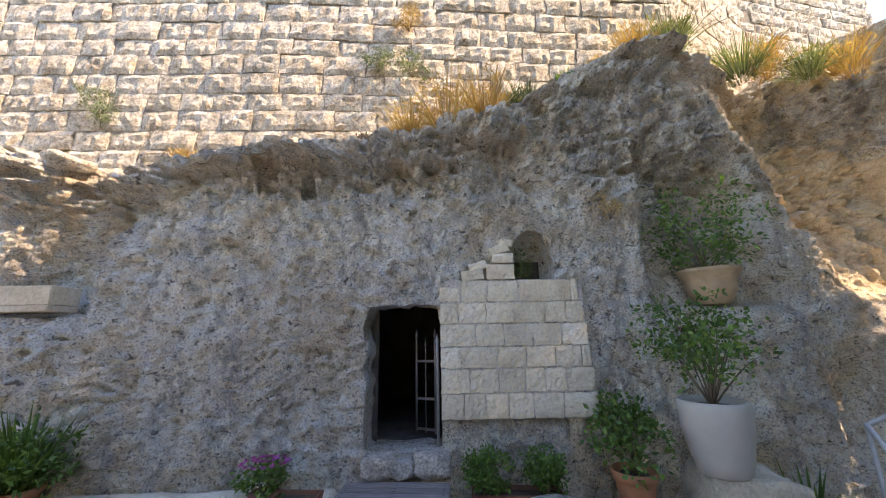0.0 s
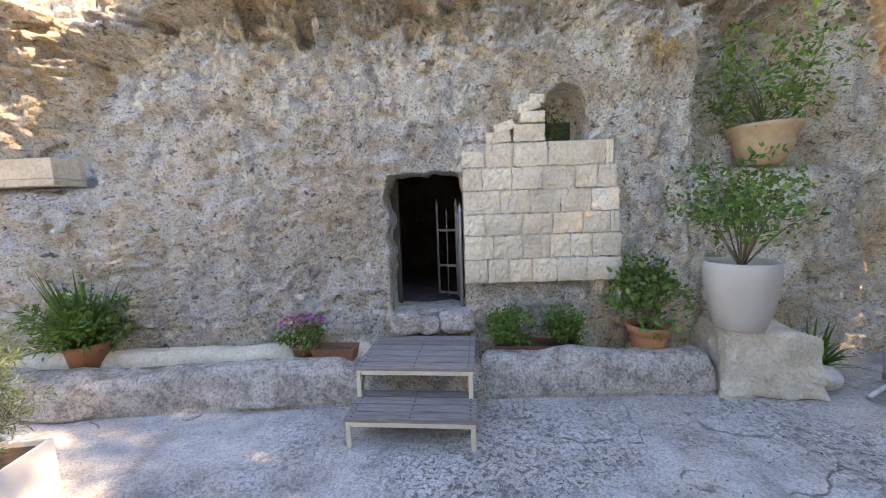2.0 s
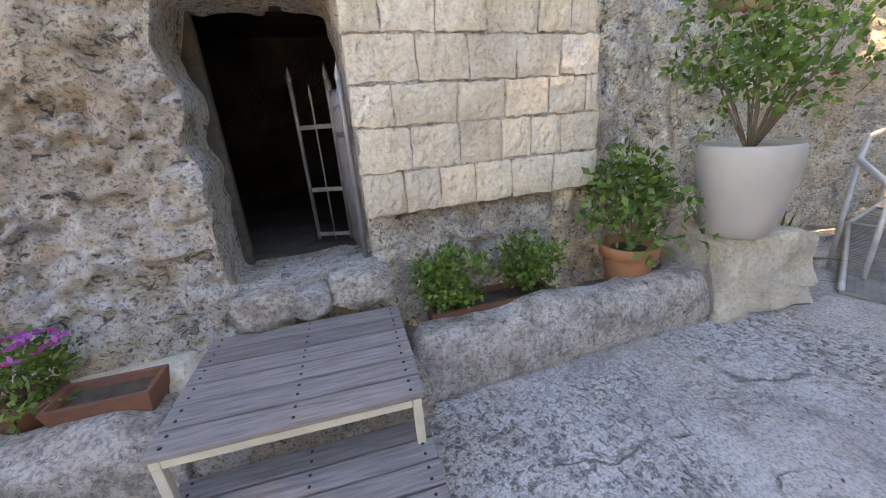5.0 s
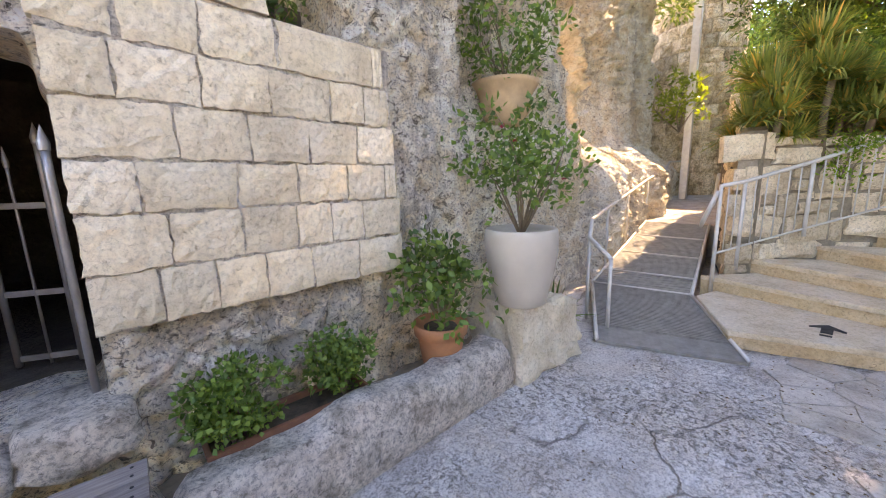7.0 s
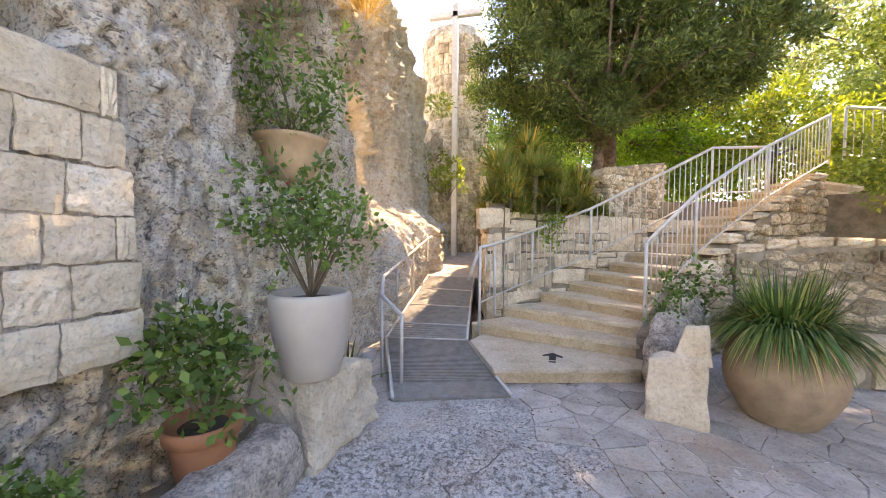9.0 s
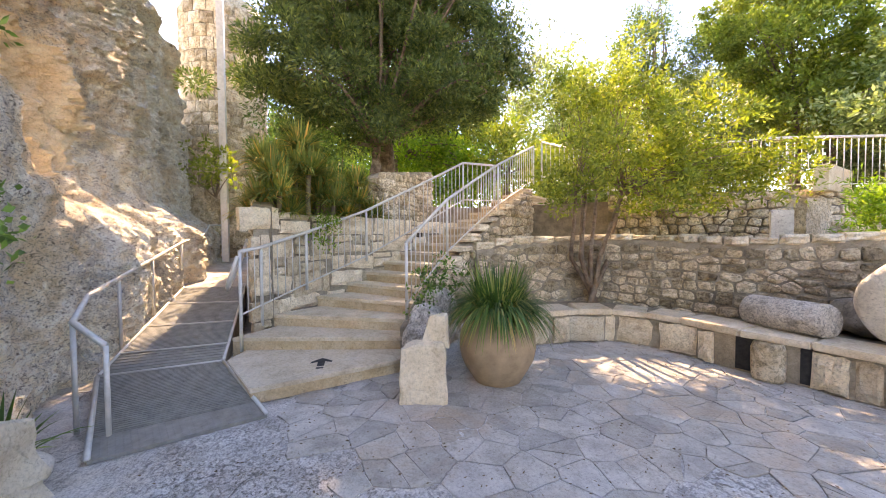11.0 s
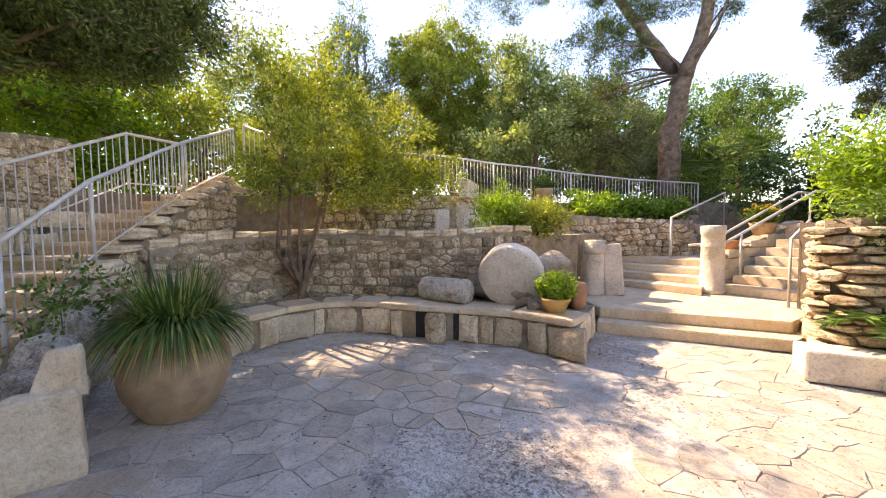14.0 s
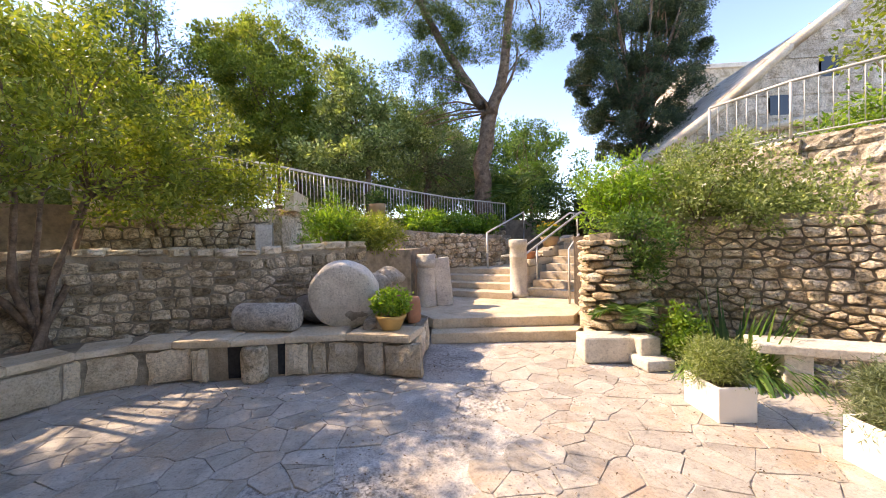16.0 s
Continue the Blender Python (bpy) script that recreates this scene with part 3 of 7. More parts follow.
# ---- stones for walls: shared shapes ----
def block_meshes(n, material, rough, nx=6, nz=4, cut=0.08, name="block"):
    """Blocks 1 wide, 1 deep, 1 high with an uneven face at y = -0.5."""
    out = []
    for s in range(n):
        V, F = [], []
        for j in range(nz):
            for i in range(nx):
                u, w = i / (nx - 1), j / (nz - 1)
                e = min(1, 3.2 * min(u, 1 - u, w, 1 - w) + 0.0)
                r = hash3(np.int64(i), np.int64(j), np.int64(s), 5)
                d = rough * (e * 0.6 + (0.75 * r if e > 0 else 0.0))
                jx, jz = 0.03 * hash3(np.int64(i), np.int64(j), np.int64(s), 6), 0.04 * hash3(np.int64(i), np.int64(j), np.int64(s), 7)
                V.append((u - 0.5 + jx, -0.5 - d + (cut if e == 0 else 0), w - 0.5 + jz))
        for j in range(nz - 1):
            for i in range(nx - 1):
                a = j * nx + i
                F.append((a, a + 1, a + nx + 1, a + nx))
        rim = list(range(nx)) + [nx * (j + 1) - 1 for j in range(1, nz)] + [nx * nz - 1 - i for i in range(1, nx)] + [nx * (nz - 1 - j) for j in range(1, nz - 1)]
        m = len(V)
        V += [(V[a][0] * 0.97, 0.5, V[a][2] * 0.97) for a in rim]
        for k in range(len(rim)):
            k2 = (k + 1) % len(rim)
            F.append((rim[k2], rim[k], m + k, m + k2))
        me = bpy.data.meshes.new(name)
        me.from_pydata(V, [], F)
        me.materials.append(material)
        out.append(me)
    return out


def cells(length, height, course, size, seed, jitter=0.25):
    """Courses of stones over a strip: (u, v, width, height)."""
    r = np.random.default_rng(seed)
    v, out = 0.0, []
    while v < height - 0.3 * course:
        h = min(course * (1 + jitter * r.uniform(-1, 1)), height - v)
        if height - v - h < 0.4 * course:
            h = height - v
        u = -r.uniform(0, 0.5) * size
        while u < length:
            w = size * (1 + 2 * jitter * r.uniform(-1, 1))
            a, b = max(0, u), min(length, u + w)
            if b - a > 0.05:
                k = r.uniform(0, 1)
                if jitter > 0.38 and k < 0.3 and h > 0.12:
                    q = r.uniform(0.35, 0.65)
                    out.append((0.5 * (a + b), v + h * q / 2, b - a, h * q))
                    if k < 0.12 and b - a > 0.2:
                        m = a + (b - a) * r.uniform(0.35, 0.65)
                        out.append((0.5 * (a + m), v + h * (1 + q) / 2, m - a, h * (1 - q)))
                        out.append((0.5 * (m + b), v + h * (1 + q) / 2, b - m, h * (1 - q)))
                    else:
                        out.append((0.5 * (a + b), v + h * (1 + q) / 2, b - a, h * (1 - q)))
                else:
                    out.append((0.5 * (a + b), v + h / 2 + (0.12 * h * r.uniform(-1, 1) if jitter > 0.38 else 0), b - a, h * (1 + (0.15 * r.uniform(-1, 1) if jitter > 0.38 else 0))))
            u += w
        v += h
    return out


def clip_poly(poly, px, py, nx, ny):
    out = []
    for (ax, ay), (bx, by) in zip(poly, poly[1:] + poly[:1]):
        da, db = (ax - px) * nx + (ay - py) * ny, (bx - px) * nx + (by - py) * ny
        if da <= 0:
            out.append((ax, ay))
        if (da < 0) != (db < 0) and da != db:
            f = da / (da - db)
            out.append((ax + (bx - ax) * f, ay + (by - ay) * f))
    return out


def rubble_cells(length, height, course, size, seed, joint):
    """Irregular stones over a strip: centre and outline of each."""
    r = np.random.default_rng(seed)
    S, v, j = [], -course, 0
    while v < height + course:
        h = course * r.uniform(0.6, 1.35)
        u = -size * r.uniform(0.3, 1.5)
        while u < length + size:
            w = size * r.uniform(0.45, 1.5)
            S.append((u + w / 2, v + h / 2 + r.uniform(-0.16, 0.16) * h + 0.25 * course * math.sin(u * 1.7 + j)))
            u += w
        v, j = v + h, j + 1
    S = np.array(S)
    flat = np.array([course / size * 1.15, 1.0])
    out = []
    for k in range(len(S)):
        x, y = S[k]
        if not (0 < x < length and 0 < y < height):
            continue
        poly = [(max(0, x - 1.5 * size), max(0, y - course * 1.4)), (min(length, x + 1.5 * size), max(0, y - course * 1.4)), (min(length, x + 1.5 * size), min(height, y + course * 1.4)), (max(0, x - 1.5 * size), min(height, y + course * 1.4))]
        for q in np.argsort((((S - S[k]) * flat) ** 2).sum(1))[1:14]:
            d = S[q] - S[k]
            nx, ny = d * flat ** 2
            l = math.hypot(nx, ny)
            gap = 0.5 * joint * r.uniform(0.15, 1.3)
            mx, my = x + d[0] / 2 - nx / l * gap, y + d[1] / 2 - ny / l * gap
            poly = clip_poly(poly, mx, my, nx / l, ny / l)
            if len(poly) < 3:
                break
        if len(poly) > 2:
            out.append((x, y, poly))
    return out


def rubble_stone(x, y, poly, proud, r):
    """One stone: rounded outline, bulging uneven face at negative y."""
    fine = []
    for (ax, ay), (bx, by) in zip(poly, poly[1:] + poly[:1]):
        fine += [(ax * 0.86 + bx * 0.14 - x, ay * 0.86 + by * 0.14 - y), (ax * 0.5 + bx * 0.5 - x + r.uniform(-0.008, 0.008), ay * 0.5 + by * 0.5 - y + r.uniform(-0.008, 0.008)), (ax * 0.14 + bx * 0.86 - x, ay * 0.14 + by * 0.86 - y)]
    n = len(fine)
    tx, tz = r.uniform(-0.12, 0.12), r.uniform(-0.12, 0.12)
    V = []
    for s, d in ((0.97, -0.06), (1.0, 0.35 * proud), (0.93, 0.85 * proud), (0.6, 1.15 * proud)):
        V += [(a * s, -d - (a * tx + b * tz) * (d > 0) - (r.uniform(-0.007, 0.007) if d > 0 else 0), b * s) for a, b in fine]
    V.append((0, -1.2 * proud, 0))
    F = [((i + 1) % n + a * n, i + a * n, i + (a + 1) * n, (i + 1) % n + (a + 1) * n) for a in range(3) for i in range(n)]
    F += [((i + 1) % n + 3 * n, i + 3 * n, 4 * n) for i in range(n)]
    return V, [f[::-1] for f in F]


def stone_wall(name, path, z0, tops, course, size, meshes, label, depth=0.22, seed=1, jitter=0.3, joint=0.02, limit=300, proud=0.045, core=MORTAR, piece_name="stone", skip=None, z0s=None, stone_mat=None):
    """A wall along a path (stones on its right-hand side) with a core and separate stones."""
    pts = [Vector((*p, 0)) for p in path]
    V, F = [], []
    n = len(pts)
    zb = z0s or [z0] * n
    nor = []
    for i in range(n):
        d = (pts[min(i + 1, n - 1)] - pts[max(i - 1, 0)]).normalized()
        nor.append(Vector((-d.y, d.x, 0)))
    for i in range(n):
        for off in (0, depth):
            for z in (zb[i], tops[i]):
                V.append(pts[i] + nor[i] * off + Vector((0, 0, z)))
    for i in range(n - 1):
        a, b = i * 4, i * 4 + 4
        F += [(a, b, b + 1, a + 1), (a + 1, b + 1, b + 3, a + 3), (a + 3, b + 3, b + 2, a + 2)]
    F += [(0, 1, 3, 2), (n * 4 - 4, n * 4 - 2, n * 4 - 1, n * 4 - 3)]
    wall = tagged(add_mesh(name, V, F, core), label, "wall", kind="structure")
    rubble = meshes is RUBBLE_BLOCKS
    r = np.random.default_rng(seed)
    seg = [(pts[i + 1] - pts[i]).length for i in range(n - 1)]
    acc = np.concatenate([[0], np.cumsum(seg)])
    todo, rest = [], []
    high = max(t - z for t, z in zip(tops, zb))
    for u, v, poly in rubble_cells(acc[-1], high, course, size, seed, joint) if rubble else ():
        k = min(n - 2, int(np.searchsorted(acc, u, "right") - 1))
        f = (u - acc[k]) / seg[k]
        top = tops[k] * (1 - f) + tops[k + 1] * f
        bot = zb[k] * (1 - f) + zb[k + 1] * f
        if bot + v > top - 0.05:
            continue
        poly = clip_poly(poly, 0, top - bot + 0.02 + r.uniform(0, 0.04), 0, 1)
        if len(poly) < 3:
            continue
        d = (pts[k + 1] - pts[k]).normalized()
        nn = Vector((-d.y, d.x, 0))
        c = pts[k].lerp(pts[k + 1], f) + Vector((0, 0, bot + v))
        me = bpy.data.meshes.new(piece_name)
        sv, sf = rubble_stone(u, v, poly, proud * r.uniform(0.6, 1.5), r)
        me.from_pydata(sv, [], sf)
        me.materials.append(stone_mat or meshes[0].materials[0])
        todo.append((me, Matrix.Translation(c) @ Matrix(((d.x, nn.x, 0, 0), (d.y, nn.y, 0, 0), (0, 0, 1, 0), (0, 0, 0, 1)))))
    for u, v, w, h in () if rubble else cells(acc[-1], max(t - z for t, z in zip(tops, zb)), course, size, seed, jitter):
        k = min(n - 2, int(np.searchsorted(acc, u, "right") - 1))
        f = (u - acc[k]) / seg[k]
        top = tops[k] * (1 - f) + tops[k + 1] * f
        bot = zb[k] * (1 - f) + zb[k + 1] * f
        v0, v1 = bot + v - h / 2, bot + v + h / 2
        if v0 > top - 0.3 * h:
            continue
        v1 = min(v1, top + 0.02)
        if skip and skip(u, (v0 + v1) / 2):
            continue
        d = (pts[k + 1] - pts[k]).normalized()
        nn = Vector((-d.y, d.x, 0))
        c = pts[k].lerp(pts[k + 1], f) + Vector((0, 0, (v0 + v1) / 2))
        th = 0.14
        c += nn * (th / 2 - proud * (1 + 0.6 * r.uniform(-1, 1)))
        m = Matrix.Translation(c) @ Matrix(((d.x, nn.x, 0, 0), (d.y, nn.y, 0, 0), (0, 0, 1, 0), (0, 0, 0, 1))) @ Matrix.Rotation(r.uniform(-0.07, 0.07) * jitter * 3, 4, "Y") @ Matrix.Diagonal((max(0.03, w - joint), th, max(0.03, v1 - v0 - joint), 1))
        todo.append((meshes[int(r.integers(len(meshes)))], m))
    for me, m in todo[:limit]:
        piece(piece_name, me, wall, m)
    if len(todo) > limit:
        parts = []
        for me, m in todo[limit:]:
            parts.append(([m @ v.co for v in me.vertices], [tuple(p.vertices) for p in me.polygons]))
        V, F = join_data(parts)
        o = add_mesh("far_stones", V, F, stone_mat or meshes[0].materials[0], wall)
        tagged(o, kind="stuff")
    return wall


ROUGH_BLOCKS = block_meshes(8, ASHLAR, 0.2, 8, 5, cut=0.1, name="ashlar_block")
RUBBLE_BLOCKS = block_meshes(8, RUBBLE, 0.22, 6, 5, cut=0.22, name="rubble_stone")
SMOOTH_BLOCKS = block_meshes(8, DRESSED, 0.05, 8, 6, cut=0.03, name="dressed_block")
SEAT_BLOCKS = block_meshes(8, SEATSTONE, 0.12, 6, 5, cut=0.14, name="seat_block")

# great boundary wall on top of the rock
stone_wall("wall_boundary", [(-10, 0.95), (-2, 0.95), (4.6, 1.3), (7.5, 2.9), (12, 3.8)], 3.7, [8.8, 8.8, 9.6, 12.5, 13], 0.32, 0.58, ROUGH_BLOCKS,
           "high sunlit boundary wall of rough-faced cream limestone courses", 0.6, 3, 0.12, 0.014, 300, 0.03, MORTAR, piece_name="ashlar_block")

# dressed blocks that close half of the doorway's old opening
ROWS = [(1.0, 0.245, [0.36, 0.60, 0.82, 1.05, 1.31, 1.62, 1.98]), (1.25, 0.24, [0.36, 0.66, 0.96, 1.24, 1.45, 1.67, 1.97]), (1.495, 0.215, [0.36, 0.58, 0.96, 1.27, 1.57, 1.85, 1.95]),
        (1.715, 0.23, [0.36, 0.74, 1.04, 1.35, 1.66, 1.94]), (1.95, 0.225, [0.36, 0.56, 0.86, 1.16, 1.50, 1.72, 1.91]), (2.18, 0.235, [0.60, 0.88, 1.22, 1.80, 1.88]), (2.42, 0.18, [0.88, 1.2]), (2.605, 0.12, [0.95, 1.2])]
blocking = tagged(prism("blocking_wall", [(0.37, -0.036), (1.93, -0.036), (1.93, 0.12), (0.37, 0.12)], 1.0, 2.42, KERB), "repair wall of pale dressed limestone blocks beside the doorway", "wall", kind="structure")
for z, h, xs in ROWS:
    for a, b in zip(xs, xs[1:]):
        g = 0.005
        piece("dressed_block", SMOOTH_BLOCKS[random.randrange(8)], blocking, Matrix.Translation(((a + b) / 2, 0.015 + random.uniform(-0.006, 0.006), z + h / 2)) @ Matrix.Diagonal((b - a - g * 2, 0.13, h - g * 2, 1)))
piece("dressed_block", SMOOTH_BLOCKS[1], blocking, Matrix.Translation((0.47, 0.02, 2.27)) @ Matrix.Rotation(0.06, 4, "Y") @ Matrix.Diagonal((0.22, 0.13, 0.15, 1)))

for x, z, w, h, turn in ((0.73, 2.475, 0.24, 0.11, -0.1), (0.79, 2.575, 0.2, 0.09, -0.3), (1.04, 2.765, 0.22, 0.09, -0.25), (1.12, 2.84, 0.14, 0.08, 0.1)):
    piece("dressed_block", SMOOTH_BLOCKS[random.randrange(8)], blocking, Matrix.Translation((x, 0.02, z)) @ Matrix.Rotation(turn, 4, "Y") @ Matrix.Diagonal((w, 0.13, h, 1)))

# ---- kerb of living rock ----
def rock_bar(name, path, width, height, label, seed, material=KERB, cat="kerb", rough=0.05, step=0.05):
    """A long low mass of stone with a rounded, eaten section."""
    pts = [Vector((*p, 0)) for p in path]
    acc = np.concatenate([[0], np.cumsum([(b - a).length for a, b in zip(pts, pts[1:])])])
    us = np.arange(0, acc[-1], step)
    prof = [(-0.5, -0.05), (-0.53, 0.25), (-0.5, 0.6), (-0.42, 0.86), (-0.25, 0.99), (0, 1.0), (0.3, 0.97), (0.47, 0.85), (0.5, 0.5), (0.5, -0.05)]
    pf = []
    for a, b in zip(prof, prof[1:]):
        pf += [(a[0] + (b[0] - a[0]) * k / 4, a[1] + (b[1] - a[1]) * k / 4) for k in range(4)]
    pf.append(prof[-1])
    V = []
    for u in us:
        k = min(len(pts) - 2, int(np.searchsorted(acc, u, "right") - 1))
        d = (pts[k + 1] - pts[k]).normalized()
        c = pts[k] + d * (u - acc[k])
        nn = Vector((-d.y, d.x, 0))
        e = min(1.0, 0.55 + 2.2 * min(u, acc[-1] - u) / max(0.3, height))
        for a, b in pf:
            V.append(c + nn * a * width + Vector((0, 0, b * height * e)))
    V = np.array([tuple(v) for v in V])
    nv = np.stack([fractal(V, 3, 4, seed), fractal(V + 30, 3, 4, seed + 9), fractal(V + 60, 3, 4, seed + 5)], 1)
    V += nv * rough * np.array([0.4, 1, 0.8]) * (V[:, 2:3] > 0.01)
    m = len(pf)
    F = [(i * m + j, i * m + j + 1, (i + 1) * m + j + 1, (i + 1) * m + j) for i in range(len(us) - 1) for j in range(m - 1)]
    F += [tuple(range(m))[::-1], tuple(range((len(us) - 1) * m, len(us) * m))]
    ob = add_mesh(name, V, F, material, None, True)
    return tagged(ob, label, cat, kind="structure")


rock_bar("kerb_1", [(-6.5, -0.5), (-3.3, -0.52), (-1.9, -0.46), (-0.62, -0.42)], 0.34, 0.38, "long rounded kerb of worn bedrock below the cliff", 3)
rock_bar("kerb_2", [(0.46, -0.36), (1.7, -0.38), (2.62, -0.42)], 0.3, 0.39, "long rounded kerb of worn bedrock in front of the planters", 7)
prism("planting_bed_1", [(-6.5, -0.45), (-0.6, -0.36), (-0.6, 0.3), (-6.5, 0.3)], 0, 0.3, EARTH)
prism("planting_bed_2", [(0.45, -0.3), (2.7, -0.36), (3.2, 0.4), (0.45, 0.3)], 0, 0.2, EARTH)
for n in ("planting_bed_1", "planting_bed_2"):
    tagged(bpy.data.objects[n], "strip of dry earth between kerb and cliff", "planting bed", kind="structure")
rock_bar("rock_ledge", [(-6.5, -0.12), (-2.5, -0.12), (-0.6, -0.1)], 0.3, 0.42, "smooth cream ledge at the foot of the cliff", 12, DRESSED, "ledge", 0.02)
rock_bar("rock_threshold", [(-0.66, -0.3), (0.5, -0.27)], 0.6, 0.36, "ochre bedrock below the doorway behind the wooden steps", 14, CLIFF, "ledge", 0.05)

# ---- curved stone stair ----
LEFT = [(5.5, -1.25), (5.9, -1.22), (6.45, -1.62), (6.95, -2.25), (7.2, -2.75), (7.35, -3.1), (7.5, -3.45), (7.65, -3.8), (7.8, -4.15), (7.95, -4.5), (8.1, -4.85), (8.25, -5.2), (8.4, -5.55), (8.6, -5.95), (8.8, -6.3), (9.0, -6.7)]
RIGHT = [(4.87, -3.27), (5.22, -3.34), (5.45, -3.48), (5.62, -3.7), (5.78, -3.9), (5.94, -4.1), (6.12, -4.32), (6.38, -4.62), (6.64, -4.92), (6.9, -5.22), (7.16, -5.52), (7.42, -5.82), (7.68, -6.14), (7.94, -6.46), (8.2, -6.78), (8.46, -7.1)]
stair = tagged(empty("stone_stair", 5.5, -2.5, 0), "curving flight of worn cream limestone steps with an arrow", "stairs", kind="structure")
off = Vector((5.5, -2.5, 0))
RISE = 0.168
for k in range(16):
    a, b = Vector((*LEFT[k], 0)), Vector((*RIGHT[k], 0))
    k2 = min(k + 2, 15)
    c, d = Vector((*RIGHT[k2], 0)), Vector((*LEFT[k2], 0))
    if k >= 14:
        c, d = b + Vector((1.2, -1.6, 0)), a + Vector((1.2, -1.6, 0))
    z0, z1 = max(0, RISE * (k - 1)), RISE * (k + 1) - 0.05
    front = (b - a).normalized()
    out = Vector((front.y, -front.x, 0))
    nose = out * -0.03 if out.dot(Vector((-1, 0, 0))) < 0 else out * 0.03
    lead = [Vector((4.48, -1.68, 0))] if k == 0 else []
    riser = [p - off for p in ([a] + lead + [b, c, d])]
    bm = bmesh.new()
    lo = [bm.verts.new((p.x, p.y, z0)) for p in riser]
    hi = [bm.verts.new((p.x, p.y, z1)) for p in riser]
    bm.faces.new(lo[::-1]), bm.faces.new(hi)
    for i in range(len(lo)):
        bm.faces.new((lo[i], lo[(i + 1) % len(lo)], hi[(i + 1) % len(lo)], hi[i]))
    bmesh.ops.recalc_face_normals(bm, faces=bm.faces)
    part("riser", bm, RISER, stair)
    tread = [p - off for p in ([a + nose] + [q + nose for q in lead] + [b + nose, c, d])]
    bm = bmesh.new()
    lo = [bm.verts.new((p.x, p.y, z1)) for p in tread]
    hi = [bm.verts.new((p.x, p.y, z1 + 0.05)) for p in tread]
    bm.faces.new(lo[::-1]), bm.faces.new(hi)
    for i in range(len(lo)):
        bm.faces.new((lo[i], lo[(i + 1) % len(lo)], hi[(i + 1) % len(lo)], hi[i]))
    bmesh.ops.recalc_face_normals(bm, faces=bm.faces)
    bmesh.ops.bevel(bm, geom=list(bm.edges), offset=0.008, segments=2, affect="EDGES")
    part("tread", bm, STEP, stair)
# painted arrow on the first tread
AR = [(-0.05, -0.16), (0.05, -0.16), (0.05, 0.03), (0.15, -0.02), (0.15, 0.05), (0.0, 0.2), (-0.15, 0.05), (-0.15, -0.02), (-0.05, 0.03)]
arm = Matrix.Translation((5.02, -2.33, RISE + 0.004)) @ Matrix.Rotation(radians(-95), 4, "Z")
av = [arm @ Vector((x, y, 0)) for x, y in [(a * 0.8, c * 0.8) for a, c in AR]]
av += [arm @ Vector((x, y, 0)) for x, y in ((-0.04, -0.21), (0.04, -0.21), (0.04, -0.16), (-0.04, -0.16))]
tagged(add_mesh("painted_arrow", av, [tuple(range(9)), (9, 10, 11, 12)], BLACKPAINT_SHADE), "worn black arrow painted on the first step", "arrow")

# ---- ramp beside the stair ----
RL = [(3.79, -0.74, 0.02), (5.35, -0.05, 0.14), (8.9, 0.28, 0.66), (13, 0.75, 0.95), (16.5, 0.9, 1.1)]
RR = [(4.15, -1.87, 0.02), (5.5, -1.2, 0.14), (8.7, -0.85, 0.66), (13, -0.75, 0.95), (16.5, -0.8, 1.1)]


def strip(i0, f0, i1, f1, lift=0.0):
    A = [Vector(RL[i0]).lerp(Vector(RL[i0 + 1]), f0), Vector(RR[i0]).lerp(Vector(RR[i0 + 1]), f0), Vector(RR[i1]).lerp(Vector(RR[i1 + 1]), f1), Vector(RL[i1]).lerp(Vector(RL[i1 + 1]), f1)]
    return [a + Vector((0, 0, lift)) for a in A]


ramp_way = tagged(empty("access_ramp", 5.4, -0.7, 0), "sloping access ramp of ribbed grey steel grating", "ramp", kind="structure")
ro = Vector((5.4, -0.7, 0))
for (i0, f0, i1, f1, nbar) in ((0, 0.0, 0, 0.2, 0), (0, 0.21, 0, 1.0, 34), (1, 0.01, 1, 0.15, 6), (1, 0.16, 1, 0.4, 20), (1, 0.41, 1, 0.69, 20), (1, 0.7, 1, 0.99, 20)):
    q = [v - ro for v in strip(i0, f0, i1, f1, 0.01)]
    V = q + [v - Vector((0, 0, 0.03)) for v in q]
    panel = add_mesh("panel", V, [(0, 1, 2, 3), (0, 4, 5, 1), (1, 5, 6, 2), (2, 6, 7, 3), (3, 7, 4, 0)], GRATE, ramp_way)
    parts = []
    for k in range(nbar):
        f = (k + 0.5) / nbar
        a, b = q[0].lerp(q[3], f), q[1].lerp(q[2], f)
        d = (q[3] - q[0]) / nbar * 0.27
        up = Vector((0, 0, 0.009))
        parts.append(([a - d, b - d, b + d, a + d, a - d + up, b - d + up, b + d + up, a + d + up], [(4, 5, 6, 7), (0, 1, 5, 4), (2, 3, 7, 6), (1, 2, 6, 5), (3, 0, 4, 7)]))
    if nbar == 0:
        for k in range(9):
            for j in range(26):
                c = q[0].lerp(q[3], (k + 0.5) / 9).lerp(q[1].lerp(q[2], (k + 0.5) / 9), (j + 0.5) / 26)
                parts.append(([c + Vector((-0.012, -0.006, 0.001)), c + Vector((0.012, -0.006, 0.001)), c + Vector((0.012, 0.006, 0.001)), c + Vector((-0.012, 0.006, 0.001)), c + Vector((0, 0, 0.006))], [(0, 1, 4), (1, 2, 4), (2, 3, 4), (3, 0, 4)]))
    V, F = join_data(parts)
    tagged(add_mesh("ribs", V, F, GRATE, panel), kind="stuff")
